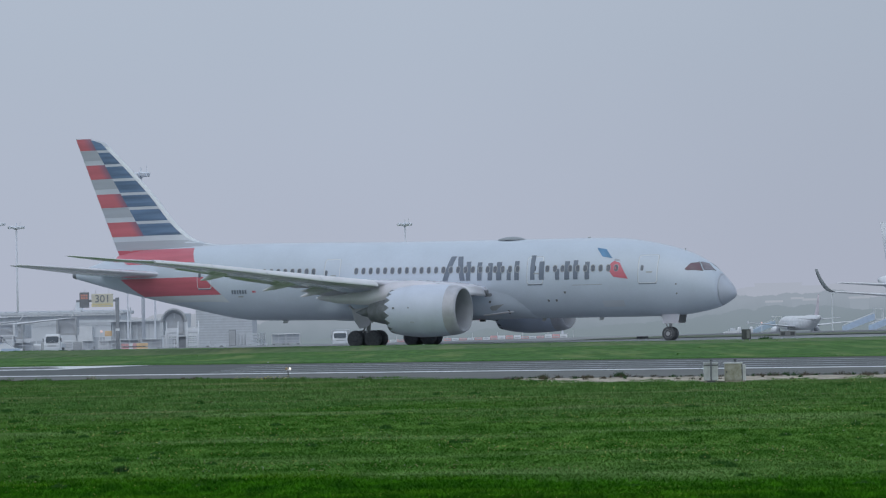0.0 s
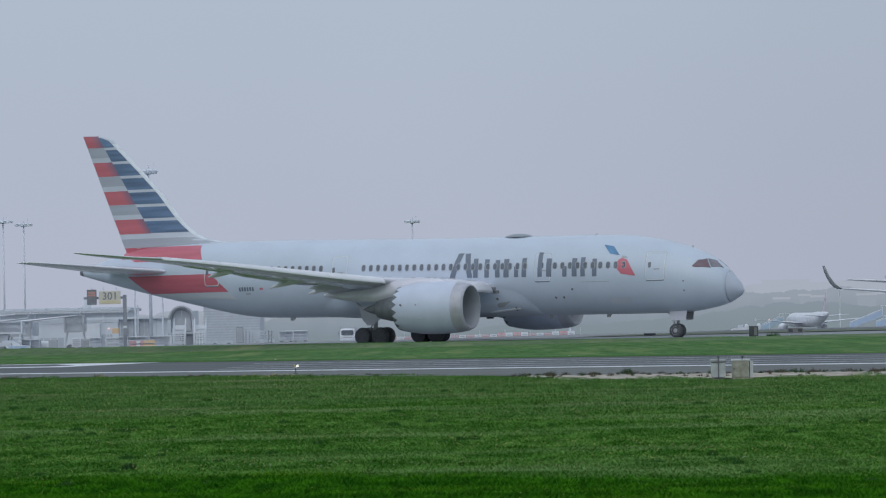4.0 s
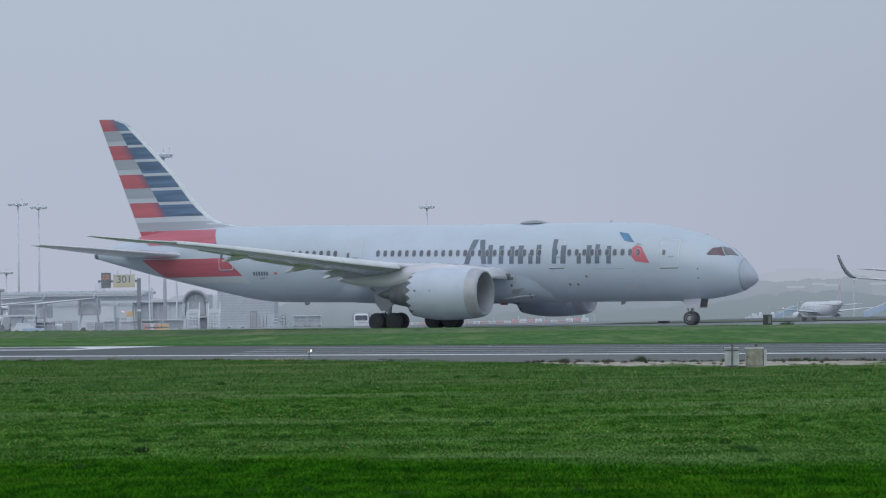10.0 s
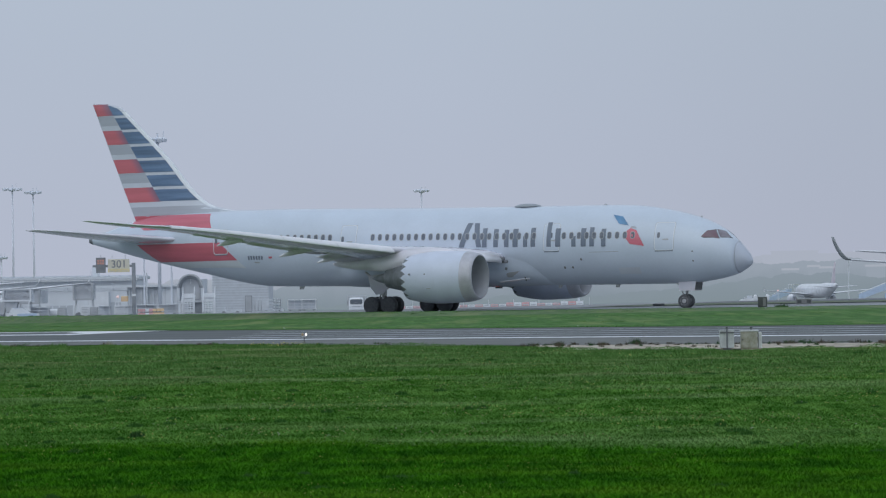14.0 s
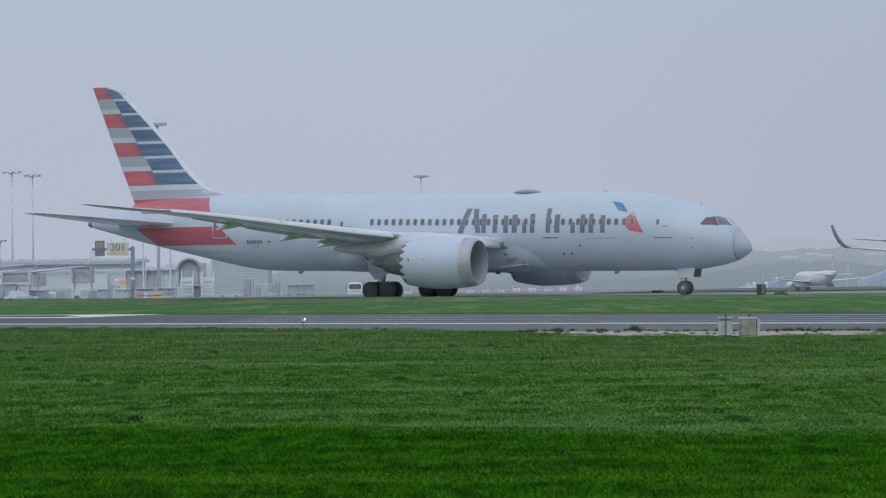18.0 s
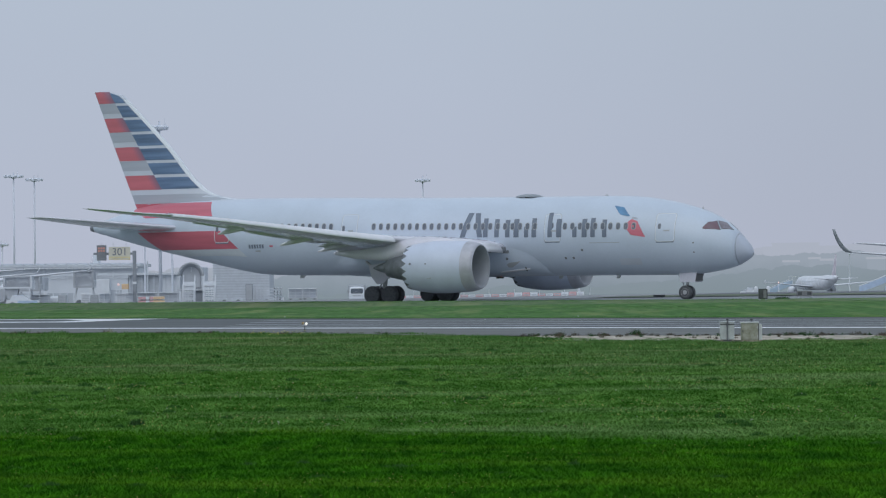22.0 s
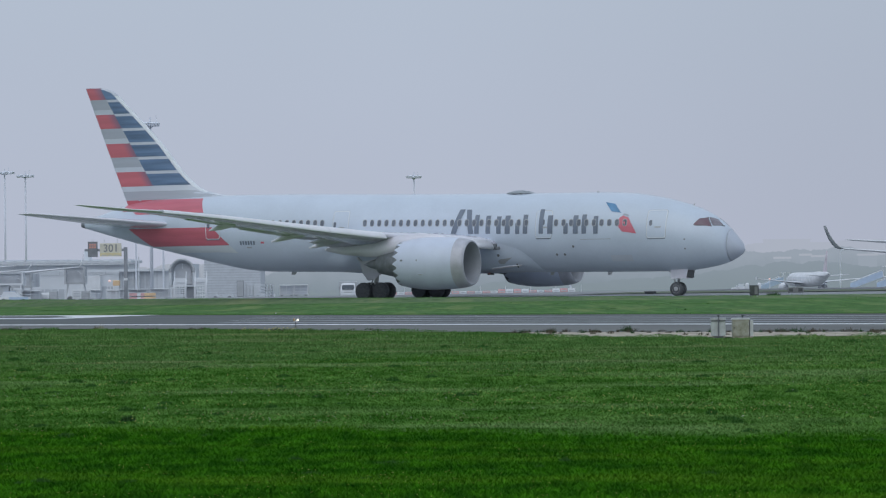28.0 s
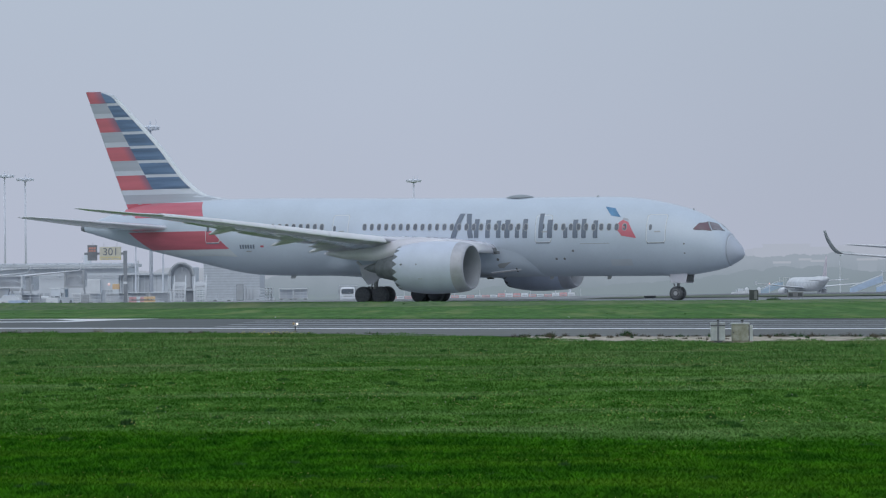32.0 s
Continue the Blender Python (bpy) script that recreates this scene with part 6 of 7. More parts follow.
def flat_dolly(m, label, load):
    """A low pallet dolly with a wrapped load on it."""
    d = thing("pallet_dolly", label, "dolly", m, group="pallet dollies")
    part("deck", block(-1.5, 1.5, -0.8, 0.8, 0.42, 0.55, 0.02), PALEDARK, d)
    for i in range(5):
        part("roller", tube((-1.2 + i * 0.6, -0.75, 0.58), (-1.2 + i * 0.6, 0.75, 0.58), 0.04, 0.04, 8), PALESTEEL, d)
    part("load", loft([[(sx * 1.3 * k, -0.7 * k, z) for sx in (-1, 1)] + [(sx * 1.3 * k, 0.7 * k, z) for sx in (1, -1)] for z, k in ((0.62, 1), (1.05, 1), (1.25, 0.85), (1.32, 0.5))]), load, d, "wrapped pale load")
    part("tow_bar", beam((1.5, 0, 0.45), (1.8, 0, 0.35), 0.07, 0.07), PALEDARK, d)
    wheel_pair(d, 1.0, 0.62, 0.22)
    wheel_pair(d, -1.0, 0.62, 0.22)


def power_unit(m, label, body):
    """A towed ground power unit: a louvred box on small wheels."""
    u = thing("ground_power_unit", label, "power unit", m, group="ground power units")
    part("body", block(-0.55, 0.55, -0.5, 0.5, 0.35, 1.45, 0.06), body, u)
    for i in range(4):
        part("louvre", block(-0.4, 0.4, -0.53, -0.505, 0.6 + i * 0.19, 0.68 + i * 0.19), PALEDARK, u)
    part("tow_bar", beam((0.55, 0, 0.4), (1.05, 0, 0.3), 0.06, 0.06), PALEDARK, u)
    wheel_pair(u, 0.4, 0.45, 0.2)
    wheel_pair(u, -0.4, 0.45, 0.2)


flat_dolly(put(-51.0, 502), "pallet dolly with a wrapped pale load", PALEWHITE)
power_unit(put(-49.9, 498), "grey louvred ground power unit", HOODRUBBER)
power_unit(put(-46.0, 501), "grey louvred ground power unit", HOODRUBBER)
power_unit(put(-47.3, 503) @ Matrix.Scale(1.15, 4), "white louvred ground power unit", PALEWHITE)
baggage_cart(put(-44.6, 500) @ Matrix.Scale(0.60, 4, (1, 0, 0)), "white open-sided baggage cart on the apron", PALEGLASS)
for i in range(4):
    baggage_cart(put(-42.0 + i * 2.85, 500), "pale baggage cart with roof on the apron", (PALEWHITE, PALESTEEL, PALEWHITE, PALESTEEL)[i])
# tall cage trolley beside the sign
g_ = put(-39.6, 468)
cage = thing("cage_trolley", "tall white cage trolley beside the stand sign", "trolley", g_)
for i in range(5):
    part("bar", block(-0.75 + i * 0.36, -0.69 + i * 0.36, -0.4, -0.34, 0.2, 1.9), PALEWHITE, cage)
for i in range(4):
    part("rail", block(-0.75, 0.75, -0.42, -0.32, 0.25 + i * 0.52, 0.33 + i * 0.52), PALEWHITE, cage)
part("deck", block(-0.75, 0.75, -0.4, 0.6, 0.15, 0.25), PALEDARK, cage)
part("load_box", block(-0.05, 0.78, -0.38, 0.4, 1.9, 2.55, 0.06), PALEORANGE, cage, "orange box on top paled by haze")
part("lamp_stem", tube((-0.45, -0.36, 1.85), (-0.45, -0.36, 2.36), 0.04, 0.04, 6), PALESTEEL, cage)
part("lamp", turned([(2.34, 0.07), (2.42, 0.16), (2.54, 0.15), (2.62, 0.05)], 14, "z"), LAMPPINK, cage, "lit pinkish lamp", True, pose(-0.45, -0.36, 0))
wheel_pair(cage, 0.5, 0.3, 0.12)
wheel_pair(cage, -0.5, 0.3, 0.12)


# barrier blocks, red and white, along the works area
def barrier_block(x, y, mat, label, h=0.95, w=1.45):
    b = thing("barrier_block", label, "barrier", put(x, y), group="plastic barriers")
    part("body", loft([[(sx * w / 2, -0.25 * k, z) for sx in (-1, 1)] + [(sx * w / 2, 0.25 * k, z) for sx in (1, -1)] for z, k in ((0, 1.2), (0.25, 1.2), (0.4, 0.6), (h, 0.4))]), mat, b)
    part("slot", block(-0.35, 0.35, -0.2, -0.14, 0.5, 0.62), PALEDARK, b)


rng = random.Random(4)
for i in range(26):
    x = -7.2 + i * 1.05
    if x < 19.0:
        red = i % 2 == 1
        barrier_block(x, 520 + 0.02 * i, PALERED if red else PALEWHITE, "red plastic barrier block paled by haze" if red else "white plastic barrier block", 0.70 if rng.random() < 0.7 else 0.9, 0.98)
for i in range(7):
    barrier_block(-37.6 + i * 0.46, 470, (PALERED, PALERED, PALEWHITE, PALERED, PALEORANGE, PALEORANGE, PALEORANGE)[i], "plastic barrier block by the stand sign paled by haze", 0.95, 0.44)
for i in range(9):
    x = -8.0 + i * 3.4
    pst = thing("fence_post", "slim grey post along the works area", "post", put(x, 518), group="works area posts")
    part("pole", tube((0, 0, 0), (0, 0, 1.35), 0.035, 0.035, 6), PALESTEEL, pst)
    part("foot", block(-0.2, 0.2, -0.2, 0.2, 0, 0.1), PALEDARK, pst)
# equipment cabinet on the slatted hall's side
cb = thing("equipment_cabinet", "dark grey equipment cabinet on the apron", "cabinet", put(-24.3, 471))
part("body", block(-0.42, 0.42, -0.4, 0.4, 0.3, 2.3, 0.03), DARKDRIVE, cb)
part("door", block(-0.36, 0.36, -0.43, -0.405, 0.4, 2.2), HOODRUBBER, cb)
part("plinth", block(-0.5, 0.5, -0.45, 0.45, 0, 0.3), PALESTEEL, cb)
# stack of pale slatted pallets by it
for k in range(3):
    pl = thing("pallet_rack", "pale slatted rack of cargo pallets", "rack", put(-22.6 + 0.3 * k, 476 + 2 * k), group="pallet racks")
    for i in range(5):
        part("shelf", block(-1.3, 1.3, -0.6, 0.6, 0.25 + i * 0.36, 0.37 + i * 0.36), PALESTEEL, pl)
    for sx in (-1.2, 1.2):
        part("upright", block(sx - 0.05, sx + 0.05, -0.6, 0.6, 0, 1.9), PALESTEEL, pl)

# passenger stairs beside the parked airliner
def passenger_stairs(x, y, turn, mat):
    s = thing("passenger_stairs", "white and blue mobile passenger stairs", "stairs", put(x, y, turn), group="mobile passenger stairs")
    for sy in (-0.9, 0.9):
        part("side_panel", loft([[(-3.2, sy - 0.05, 0.5), (-3.2, sy + 0.05, 0.5), (-3.2, sy + 0.05, 1.5), (-3.2, sy - 0.05, 1.5)], [(2.6, sy - 0.05, 2.6), (2.6, sy + 0.05, 2.6), (2.6, sy + 0.05, 3.7), (2.6, sy - 0.05, 3.7)]]), mat, s, "coloured stair side panel")
        part("handrail", beam((-3.2, sy, 1.7), (2.6, sy, 3.9), 0.08, 0.08), PALEWHITE, s)
    for i in range(14):
        part("tread", block(-3.1 + i * 0.41, -2.7 + i * 0.41, -0.85, 0.85, 0.55 + i * 0.155, 0.62 + i * 0.155), PALEWHITE, s)
    part("platform", block(2.6, 4.2, -0.95, 0.95, 2.6, 2.75), PALEWHITE, s)
    part("canopy", block(2.5, 4.2, -1.0, 1.0, 4.5, 4.6, 0.02), PALEWHITE, s)
    for sx in (2.6, 4.1):
        for sy in (-0.92, 0.92):
            part("post", block(sx - 0.05, sx + 0.05, sy - 0.05, sy + 0.05, 2.7, 4.55), PALEWHITE, s)
    part("chassis", block(-3.0, 3.6, -0.8, 0.8, 0.35, 0.55, 0.03), PALEDARK, s)
    part("support", join(beam((2.8, -0.7, 0.5), (2.8, -0.7, 2.6), 0.12, 0.12), beam((2.8, 0.7, 0.5), (2.8, 0.7, 2.6), 0.12, 0.12)), PALESTEEL, s)
    wheel_pair(s, 2.4, 0.7, 0.35)
    wheel_pair(s, -2.2, 0.7, 0.35)


passenger_stairs(78.3, 700, 0, PALEBLUE)
passenger_stairs(82.0, 690, 10, PALEBLUE)
passenger_stairs(73.6, 850, 20, PALEBLUE)
van(put(59.0, 740, 180), "white van parked near the far airliner", PALEWHITE, 5.2, 1.4)
for i, x in enumerate((56.2, 58.4)):
    tnk = thing("white_marker", "small white upright marker on the far apron", "marker", put(x, 700), group="far markers")
    part("body", turned([(0, 0.35), (1.6, 0.35), (1.9, 0.2)], 14, "z"), PALEWHITE, tnk, smooth=True)
    part("base", block(-0.4, 0.4, -0.4, 0.4, 0, 0.15), PALESTEEL, tnk)
lp = thing("apron_lamp", "lit pinkish lamp on a slim post on the far apron", "lamp post", put(65.5, 760))
part("pole", tube((0, 0, 0), (0, 0, 2.7), 0.08, 0.06, 8), MASTMAT, lp)
part("lamp", turned([(2.65, 0.06), (2.75, 0.14), (2.9, 0.13), (2.98, 0.04)], 14, "z"), LAMPPINK, lp, "glowing pinkish lamp", True)

# ---------------------------------------------------------------- taxiway sign boxes
def sign_box(x, y, w, h, mat, label, faces):
    s = thing("taxiway_sign", label, "sign", pose(x, y, float(ground_z(np.float64(x), np.float64(y)))), group="taxiway sign boxes")
    part("housing", block(-w / 2, w / 2, -0.12, 0.12, 0.12, h, 0.02), mat, s)
    for sx in (-w * 0.35, w * 0.35):
        part("leg", block(sx - 0.04, sx + 0.04, -0.05, 0.05, 0, 0.14), PALEDARK, s)
    for i in range(faces):
        a = -w / 2 + 0.06 + i * (w - 0.12) / faces
        part("panel", block(a + 0.02, a + (w - 0.12) / faces - 0.02, -0.135, -0.122, 0.2, h - 0.08), BOXGREY if i % 2 else BOXDARK, s)


sign_box(21.67, 264, 0.62, 0.82, BOXDARK, "dark back of a small taxiway sign in the grass", 2)
sign_box(26.1, 281, 1.15, 0.52, BOXGREY, "low grey back of a taxiway sign in the grass", 3)
sign_box(16.3, 296, 0.9, 0.28, BOXDARK, "low dark sign box at the taxiway edge", 2)

# ---------------------------------------------------------------- electrical cabinets by the runway
WORNWHITE = material("worn_white_enamel", (0.68, 0.70, 0.69), 0.5, vary=0.12, scale=4, fine=25)


def cabinet_a():
    c = thing("electrical_cabinet", "weathered cream metal cabinet with side box in the grass", "cabinet", pose(10.14, 128.6, 0), group="runway cabinets")
    part("body", block(-0.33, 0.24, -0.2, 0.2, 0.03, 0.60, 0.012), CABINET, c, "cream cabinet body")
    part("lid", block(-0.35, 0.26, -0.22, 0.22, 0.60, 0.645, 0.01), WORNWHITE, c, "worn white lid")
    part("side_box", block(0.245, 0.36, -0.16, 0.16, 0.03, 0.57, 0.01), WORNWHITE, c, "grey side box")
    part("side_gap", block(0.222, 0.25, -0.206, 0.1, 0.05, 0.59), VENT, c, "dark gap beside the side box")
    part("door", block(-0.29, 0.20, -0.212, -0.202, 0.07, 0.56), CABINET, c)
    part("lock", block(-0.30, -0.27, -0.225, -0.21, 0.30, 0.36), VENT, c, "black lock")
    part("hinge", block(0.195, 0.215, -0.222, -0.21, 0.12, 0.2), CABINET2, c)
    part("hinge", block(0.195, 0.215, -0.222, -0.21, 0.42, 0.5), CABINET2, c)
    k = part("cap_post", tube((0.02, 0, 0.64), (0.02, 0, 0.70), 0.02, 0.02, 8), VENT, c)
    part("cap", turned([(0.70, 0.03), (0.71, 0.05), (0.745, 0.05), (0.76, 0.02)], 14, "z"), VENT, c, "black round cap", at=pose(0.02, 0, 0))
    part("plinth", block(-0.31, 0.34, -0.18, 0.18, -0.05, 0.035), CONCRETE, c)


def cabinet_b():
    c = thing("electrical_cabinet", "grey zinc cabinet pair with centre post in the grass", "cabinet", pose(9.34, 128.6, 0), group="runway cabinets")
    part("body", block(-0.23, -0.025, -0.16, 0.16, 0.06, 0.63, 0.012), CABINET2, c)
    part("body", block(0.025, 0.235, -0.16, 0.16, 0.06, 0.62, 0.012), CABINET2, c)
    part("lid", block(-0.245, 0.25, -0.18, 0.18, 0.63, 0.66, 0.008), CABINET2, c)
    part("post", tube((0, -0.19, -0.05), (0, -0.19, 0.72), 0.024, 0.024, 10), PORTGREY, c, "dark centre post")
    part("post_cap", turned([(0.72, 0.045), (0.75, 0.045), (0.76, 0.02)], 12, "z"), VENT, c, at=pose(0, -0.19, 0))
    part("strap", block(-0.24, 0.24, -0.19, -0.165, 0.55, 0.585), VENT, c)
    part("foot_clamp", block(-0.14, 0.14, -0.26, -0.12, 0.0, 0.05), VENT, c)
    part("foot", block(-0.2, 0.2, -0.12, 0.12, -0.05, 0.06), CONCRETE, c)


cabinet_a()
cabinet_b()

# flush lights on the far side of the runway
for x, y in ((-8.7, 205.0), (1.8, 186.0), (6.6, 194.3)):
    fl = thing("runway_inset_light", "small white inset light on the runway", "runway light", pose(x, y, float(ground_z(np.float64(x), np.float64(y))) + 0.02), group="inset runway lights")
    part("housing", turned([(0, 0.08), (0.012, 0.07), (0.02, 0.05)], 14, "z"), BOXGREY, fl)
    part("lens", block(-0.04, 0.04, -0.03, 0.03, 0.02, 0.04), PALEWHITE, fl, "pale lens")

AMBERGLASS = material("amber_lens", (0.50, 0.36, 0.18), 0.3, vary=0.15, scale=8)
# runway edge light
rl = thing("runway_edge_light", "lit white runway edge light on a thin stem", "runway light", pose(-5.84, 156.7, 0.0))
part("stem", tube((0, 0, 0), (0, 0, 0.30), 0.022, 0.022, 8), VENT, rl)
part("base_can", turned([(0, 0.1), (0.04, 0.1), (0.06, 0.04)], 14, "z"), VENT, rl)
part("collar", turned([(0.25, 0.03), (0.26, 0.075), (0.30, 0.075), (0.31, 0.06)], 14, "z"), STEEL, rl)
part("glass_dome", turned([(0.31, 0.045), (0.36, 0.05), (0.40, 0.035), (0.415, 0.01)], 14, "z"), AMBERGLASS, rl, "amber lamp dome", True, pose(-0.07, 0, 0))
part("lit_dome", turned([(0.31, 0.034), (0.35, 0.040), (0.38, 0.028), (0.39, 0.008)], 14, "z"), LAMPWHITE, rl, "glowing lamp dome", True, pose(0.075, 0, 0))


# ---------------------------------------------------------------- grass, weeds and flowers
def view_band(rng, n, d0, d1, power=0.5, slack=1.18):
    """Random ground points in the wedge of lawn before the camera, denser towards it."""
    u = rng.random(n)
    e = 1 - power
    d = (d0 ** e + (d1 ** e - d0 ** e) * u) ** (1 / e)
    x = (rng.random(n) * 2 - 1) * d * 0.1153 * slack
    return x, d


def blade_mesh(name, x, y, z, height, width, lean, rng):
    """Single-triangle blades, all in one mesh."""
    n = len(x)
    a = rng.random(n) * math.tau
    dx, dy = np.cos(a) * width / 2, np.sin(a) * width / 2 * 0.6
    la = rng.random(n) * math.tau
    co = np.empty((n, 3, 3), np.float32)
    co[:, 0] = np.stack([x - dx, y - dy, z - 0.03], 1)
    co[:, 1] = np.stack([x + dx, y + dy, z - 0.03], 1)
    co[:, 2] = np.stack([x + np.cos(la) * lean, y + np.sin(la) * lean, z + height], 1)
    me = bpy.data.meshes.new(name)
    me.vertices.add(3 * n)
    me.vertices.foreach_set("co", co.ravel())
    me.loops.add(3 * n)
    me.loops.foreach_set("vertex_index", np.arange(3 * n, dtype=np.int32))
    me.polygons.add(n)
    me.polygons.foreach_set("loop_start", np.arange(0, 3 * n, 3, dtype=np.int32))
    me.update(calc_edges=True)
    return me


def patch_noise(x, y, fx, fy, seed):
    """Cheap smooth patchiness from a few waves."""
    r = np.random.default_rng(seed)
    v = np.zeros_like(x)
    for k in range(6):
        v += np.sin(x * fx * r.uniform(0.5, 2.2) + y * fy * r.uniform(0.5, 2.2) * r.choice([-1, 1]) + r.uniform(0, 6.28))
    return v / 3.0


rng_np = np.random.default_rng(11)
LUSH = grass_material("lush_wet_grass", (0.016, 0.094, 0.001), (0.050, 0.205, 0.004), (0.085, 0.222, 0.010), (0.35, 0.9), 0.30, True, (2.6, 0.25))
DRYGRASS = material("dry_seed_heads", (0.30, 0.29, 0.13), 0.9, vary=0.2)
WEED = material("dark_weed_leaf", (0.022, 0.076, 0.013), 0.85, vary=0.3, scale=2)
TUFTGREEN = material("coarse_dark_grass", (0.030, 0.118, 0.012), 0.85, vary=0.3, scale=2)
BROWNWEED = material("brown_dry_weed", (0.10, 0.085, 0.055), 0.9, vary=0.3, scale=2)
YELLOW = material("yellow_petals", (0.58, 0.54, 0.16), 0.7, vary=0.15)
WHITEPETAL = material("white_petals", (0.45, 0.47, 0.38), 0.7, vary=0.1)


def tussock(x, y):
    """Uneven clumps about half a metre across, thicker in places."""
    return patch_noise(x, y, 5.0, 4.0, 40) * 0.8 + patch_noise(x, y, 1.2, 0.8, 41) * 0.5 - 0.35


def lawn_edge(x):
    """Where the near lawn ends, in depth, along the concrete strip."""
    return (lawn_reach(x) - x * SIN_H) / COS_H


def lush_edge(x):
    """Depth at which the unmown grass gives way to the mown lawn."""
    return 59.0 - 4.6 * smoothstep(-3.0, 4.5, x)


# near, lush and unmown
x, d = view_band(rng_np, 320000, 34, 60.5, 0.5)
keep = d < lush_edge(x) + 0.4 + 0.5 * patch_noise(x, d, 1.1, 0.3, 5) + 0.8 * rng_np.standard_normal(len(x))
x, d = x[keep], d[keep]
mound = np.clip(tussock(x, d), 0, 2)
h = 0.024 + 0.030 * rng_np.random(len(x)) + 0.028 * mound
me = blade_mesh("lush_grass", x, d, 0.006 * mound, h, 0.022 + 0.022 * rng_np.random(len(x)), 0.06 + 0.08 * rng_np.random(len(x)), rng_np)
tagged(part("lush_grass", me, LUSH), "dense wet dark green unmown grass", "grass", kind="stuff")
# mown lawn up to the runway's strip
x, d = view_band(rng_np, 960000, 51.0, 172, 0.5)
keep = (d < lawn_edge(x) + (1.7 + 1.3 * smoothstep(0, 5, x)) * patch_noise(x, d, 1.6, 0.4, 8)) & (d > lush_edge(x) + 0.5 * patch_noise(x, d, 1.1, 0.3, 5) + 0.8 * rng_np.standard_normal(len(x)))
x, d = x[keep], d[keep]
keep = ~((np.abs(x - 9.75) < 0.75) & (d > 127.4))
x, d = x[keep], d[keep]
mound = (0.036 + 0.0007 * (d - 57)) * np.clip(tussock(x, d), 0, 2)
h = 0.010 + 0.014 * rng_np.random(len(x)) + 0.70 * mound + 0.0002 * np.maximum(0, d - 57)
far_part = d > 100 + 7 * patch_noise(x, d, 0.35, 0.12, 15) + 5 * rng_np.standard_normal(len(x))
for name_, mat_, pick, label_ in (("mown_grass", GRASS, ~far_part, "short wet mown grass with paler and darker bands"), ("meadow_grass", MEADOW, far_part, "rougher olive green grass towards the runway")):
    n_ = int(pick.sum())
    me = blade_mesh(name_, x[pick], d[pick], 0.12 * mound[pick], h[pick], 0.026 + 0.026 * rng_np.random(n_), 0.05 + 0.09 * rng_np.random(n_), rng_np)
    tagged(part(name_, me, mat_), label_, "grass", kind="stuff")
# verge between runway and taxiway, with a low bank along the taxiway
def berm(p, x):
    return np.maximum(0.02, 0.15 - 0.006 * x) * smoothstep(236, 250, p)


vs_, sn = [], list(np.linspace(-220, 120, 137))
pn = [184, 188, 195, 206, 218, 230, 236, 240, 244, 248, 251, 253.4, 254.2]
for b_ in pn:
    for a_ in sn:
        gx, gy = plan(a_, RUNWAY_FAR(a_) if b_ == 184 else b_)
        vs_.append((gx, gy, float(ground_z(np.float64(gx), np.float64(gy))) + 0.034 + float(berm(b_, gx)) * (b_ < 254)))
nn = len(sn)
k_ = pn.index(236)
for name_, mat_, j0, j1, lab_ in (("verge", VERGETURF, 0, k_, "mown green grass verge between runway and taxiway"), ("verge_bank", PALETURF, k_, len(pn) - 1, "low paler grassy bank along the taxiway")):
    tagged(part(name_, (vs_[j0 * nn:(j1 + 1) * nn], [(j * nn + i, j * nn + i + 1, (j + 1) * nn + i + 1, (j + 1) * nn + i) for j in range(j1 - j0) for i in range(nn - 1)]), mat_), lab_, "ground", kind="structure")
s = rng_np.uniform(-200, 60, 60000)
p = np.where(rng_np.random(60000) < 0.5, np.array([RUNWAY_FAR(q) for q in s]) + 0.1 + 2.5 * rng_np.random(60000), 250.0 + 4.3 * rng_np.random(60000))
x, y = s * COS_H + p * SIN_H, -s * SIN_H + p * COS_H
keep = np.abs(x) < y * 0.1153 * 1.25
x, y, p = x[keep], y[keep], p[keep]
h = 0.03 + 0.03 * rng_np.random(len(x)) + 0.03 * np.clip(patch_noise(x, y, 0.6, 0.6, 4), -1, 2)
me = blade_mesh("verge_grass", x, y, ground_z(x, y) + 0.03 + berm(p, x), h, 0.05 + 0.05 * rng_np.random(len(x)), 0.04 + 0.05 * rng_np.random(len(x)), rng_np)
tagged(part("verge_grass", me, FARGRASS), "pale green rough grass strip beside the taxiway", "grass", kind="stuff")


# rougher clumps over the verge
VERGEBLADE = grass_material("verge_clumps", (0.105, 0.240, 0.062), (0.146, 0.300, 0.082), (0.240, 0.345, 0.120), (0.30, 0.7), 0.06, True, (2.2, 0.10), (1, 0.10, 1))
s = rng_np.uniform(-190, 60, 230000)
p = rng_np.uniform(178, 252, 230000)
x, y = s * COS_H + p * SIN_H, -s * SIN_H + p * COS_H
clumpy = patch_noise(x, y, 1.3, 0.5, 52) + 0.7 * patch_noise(x, y, 0.35, 0.12, 53)
keep = (np.abs(x) < y * 0.1153 * 1.2) & (clumpy > 0.2) & (p > np.array([RUNWAY_FAR(q) for q in s]) + 0.5)
x, y, p, clumpy = x[keep], y[keep], p[keep], clumpy[keep]
h = (0.008 + 0.016 * rng_np.random(len(x))) * np.clip(clumpy, 0.4, 1.6)
me = blade_mesh("verge_clumps", x, y, ground_z(x, y) + 0.034 + berm(p, x), h, 0.12 + 0.14 * rng_np.random(len(x)), 0.14 + 0.14 * rng_np.random(len(x)), rng_np)
tagged(part("verge_clumps", me, VERGEBLADE), "uneven clumps of longer grass on the verge", "grass", kind="stuff")


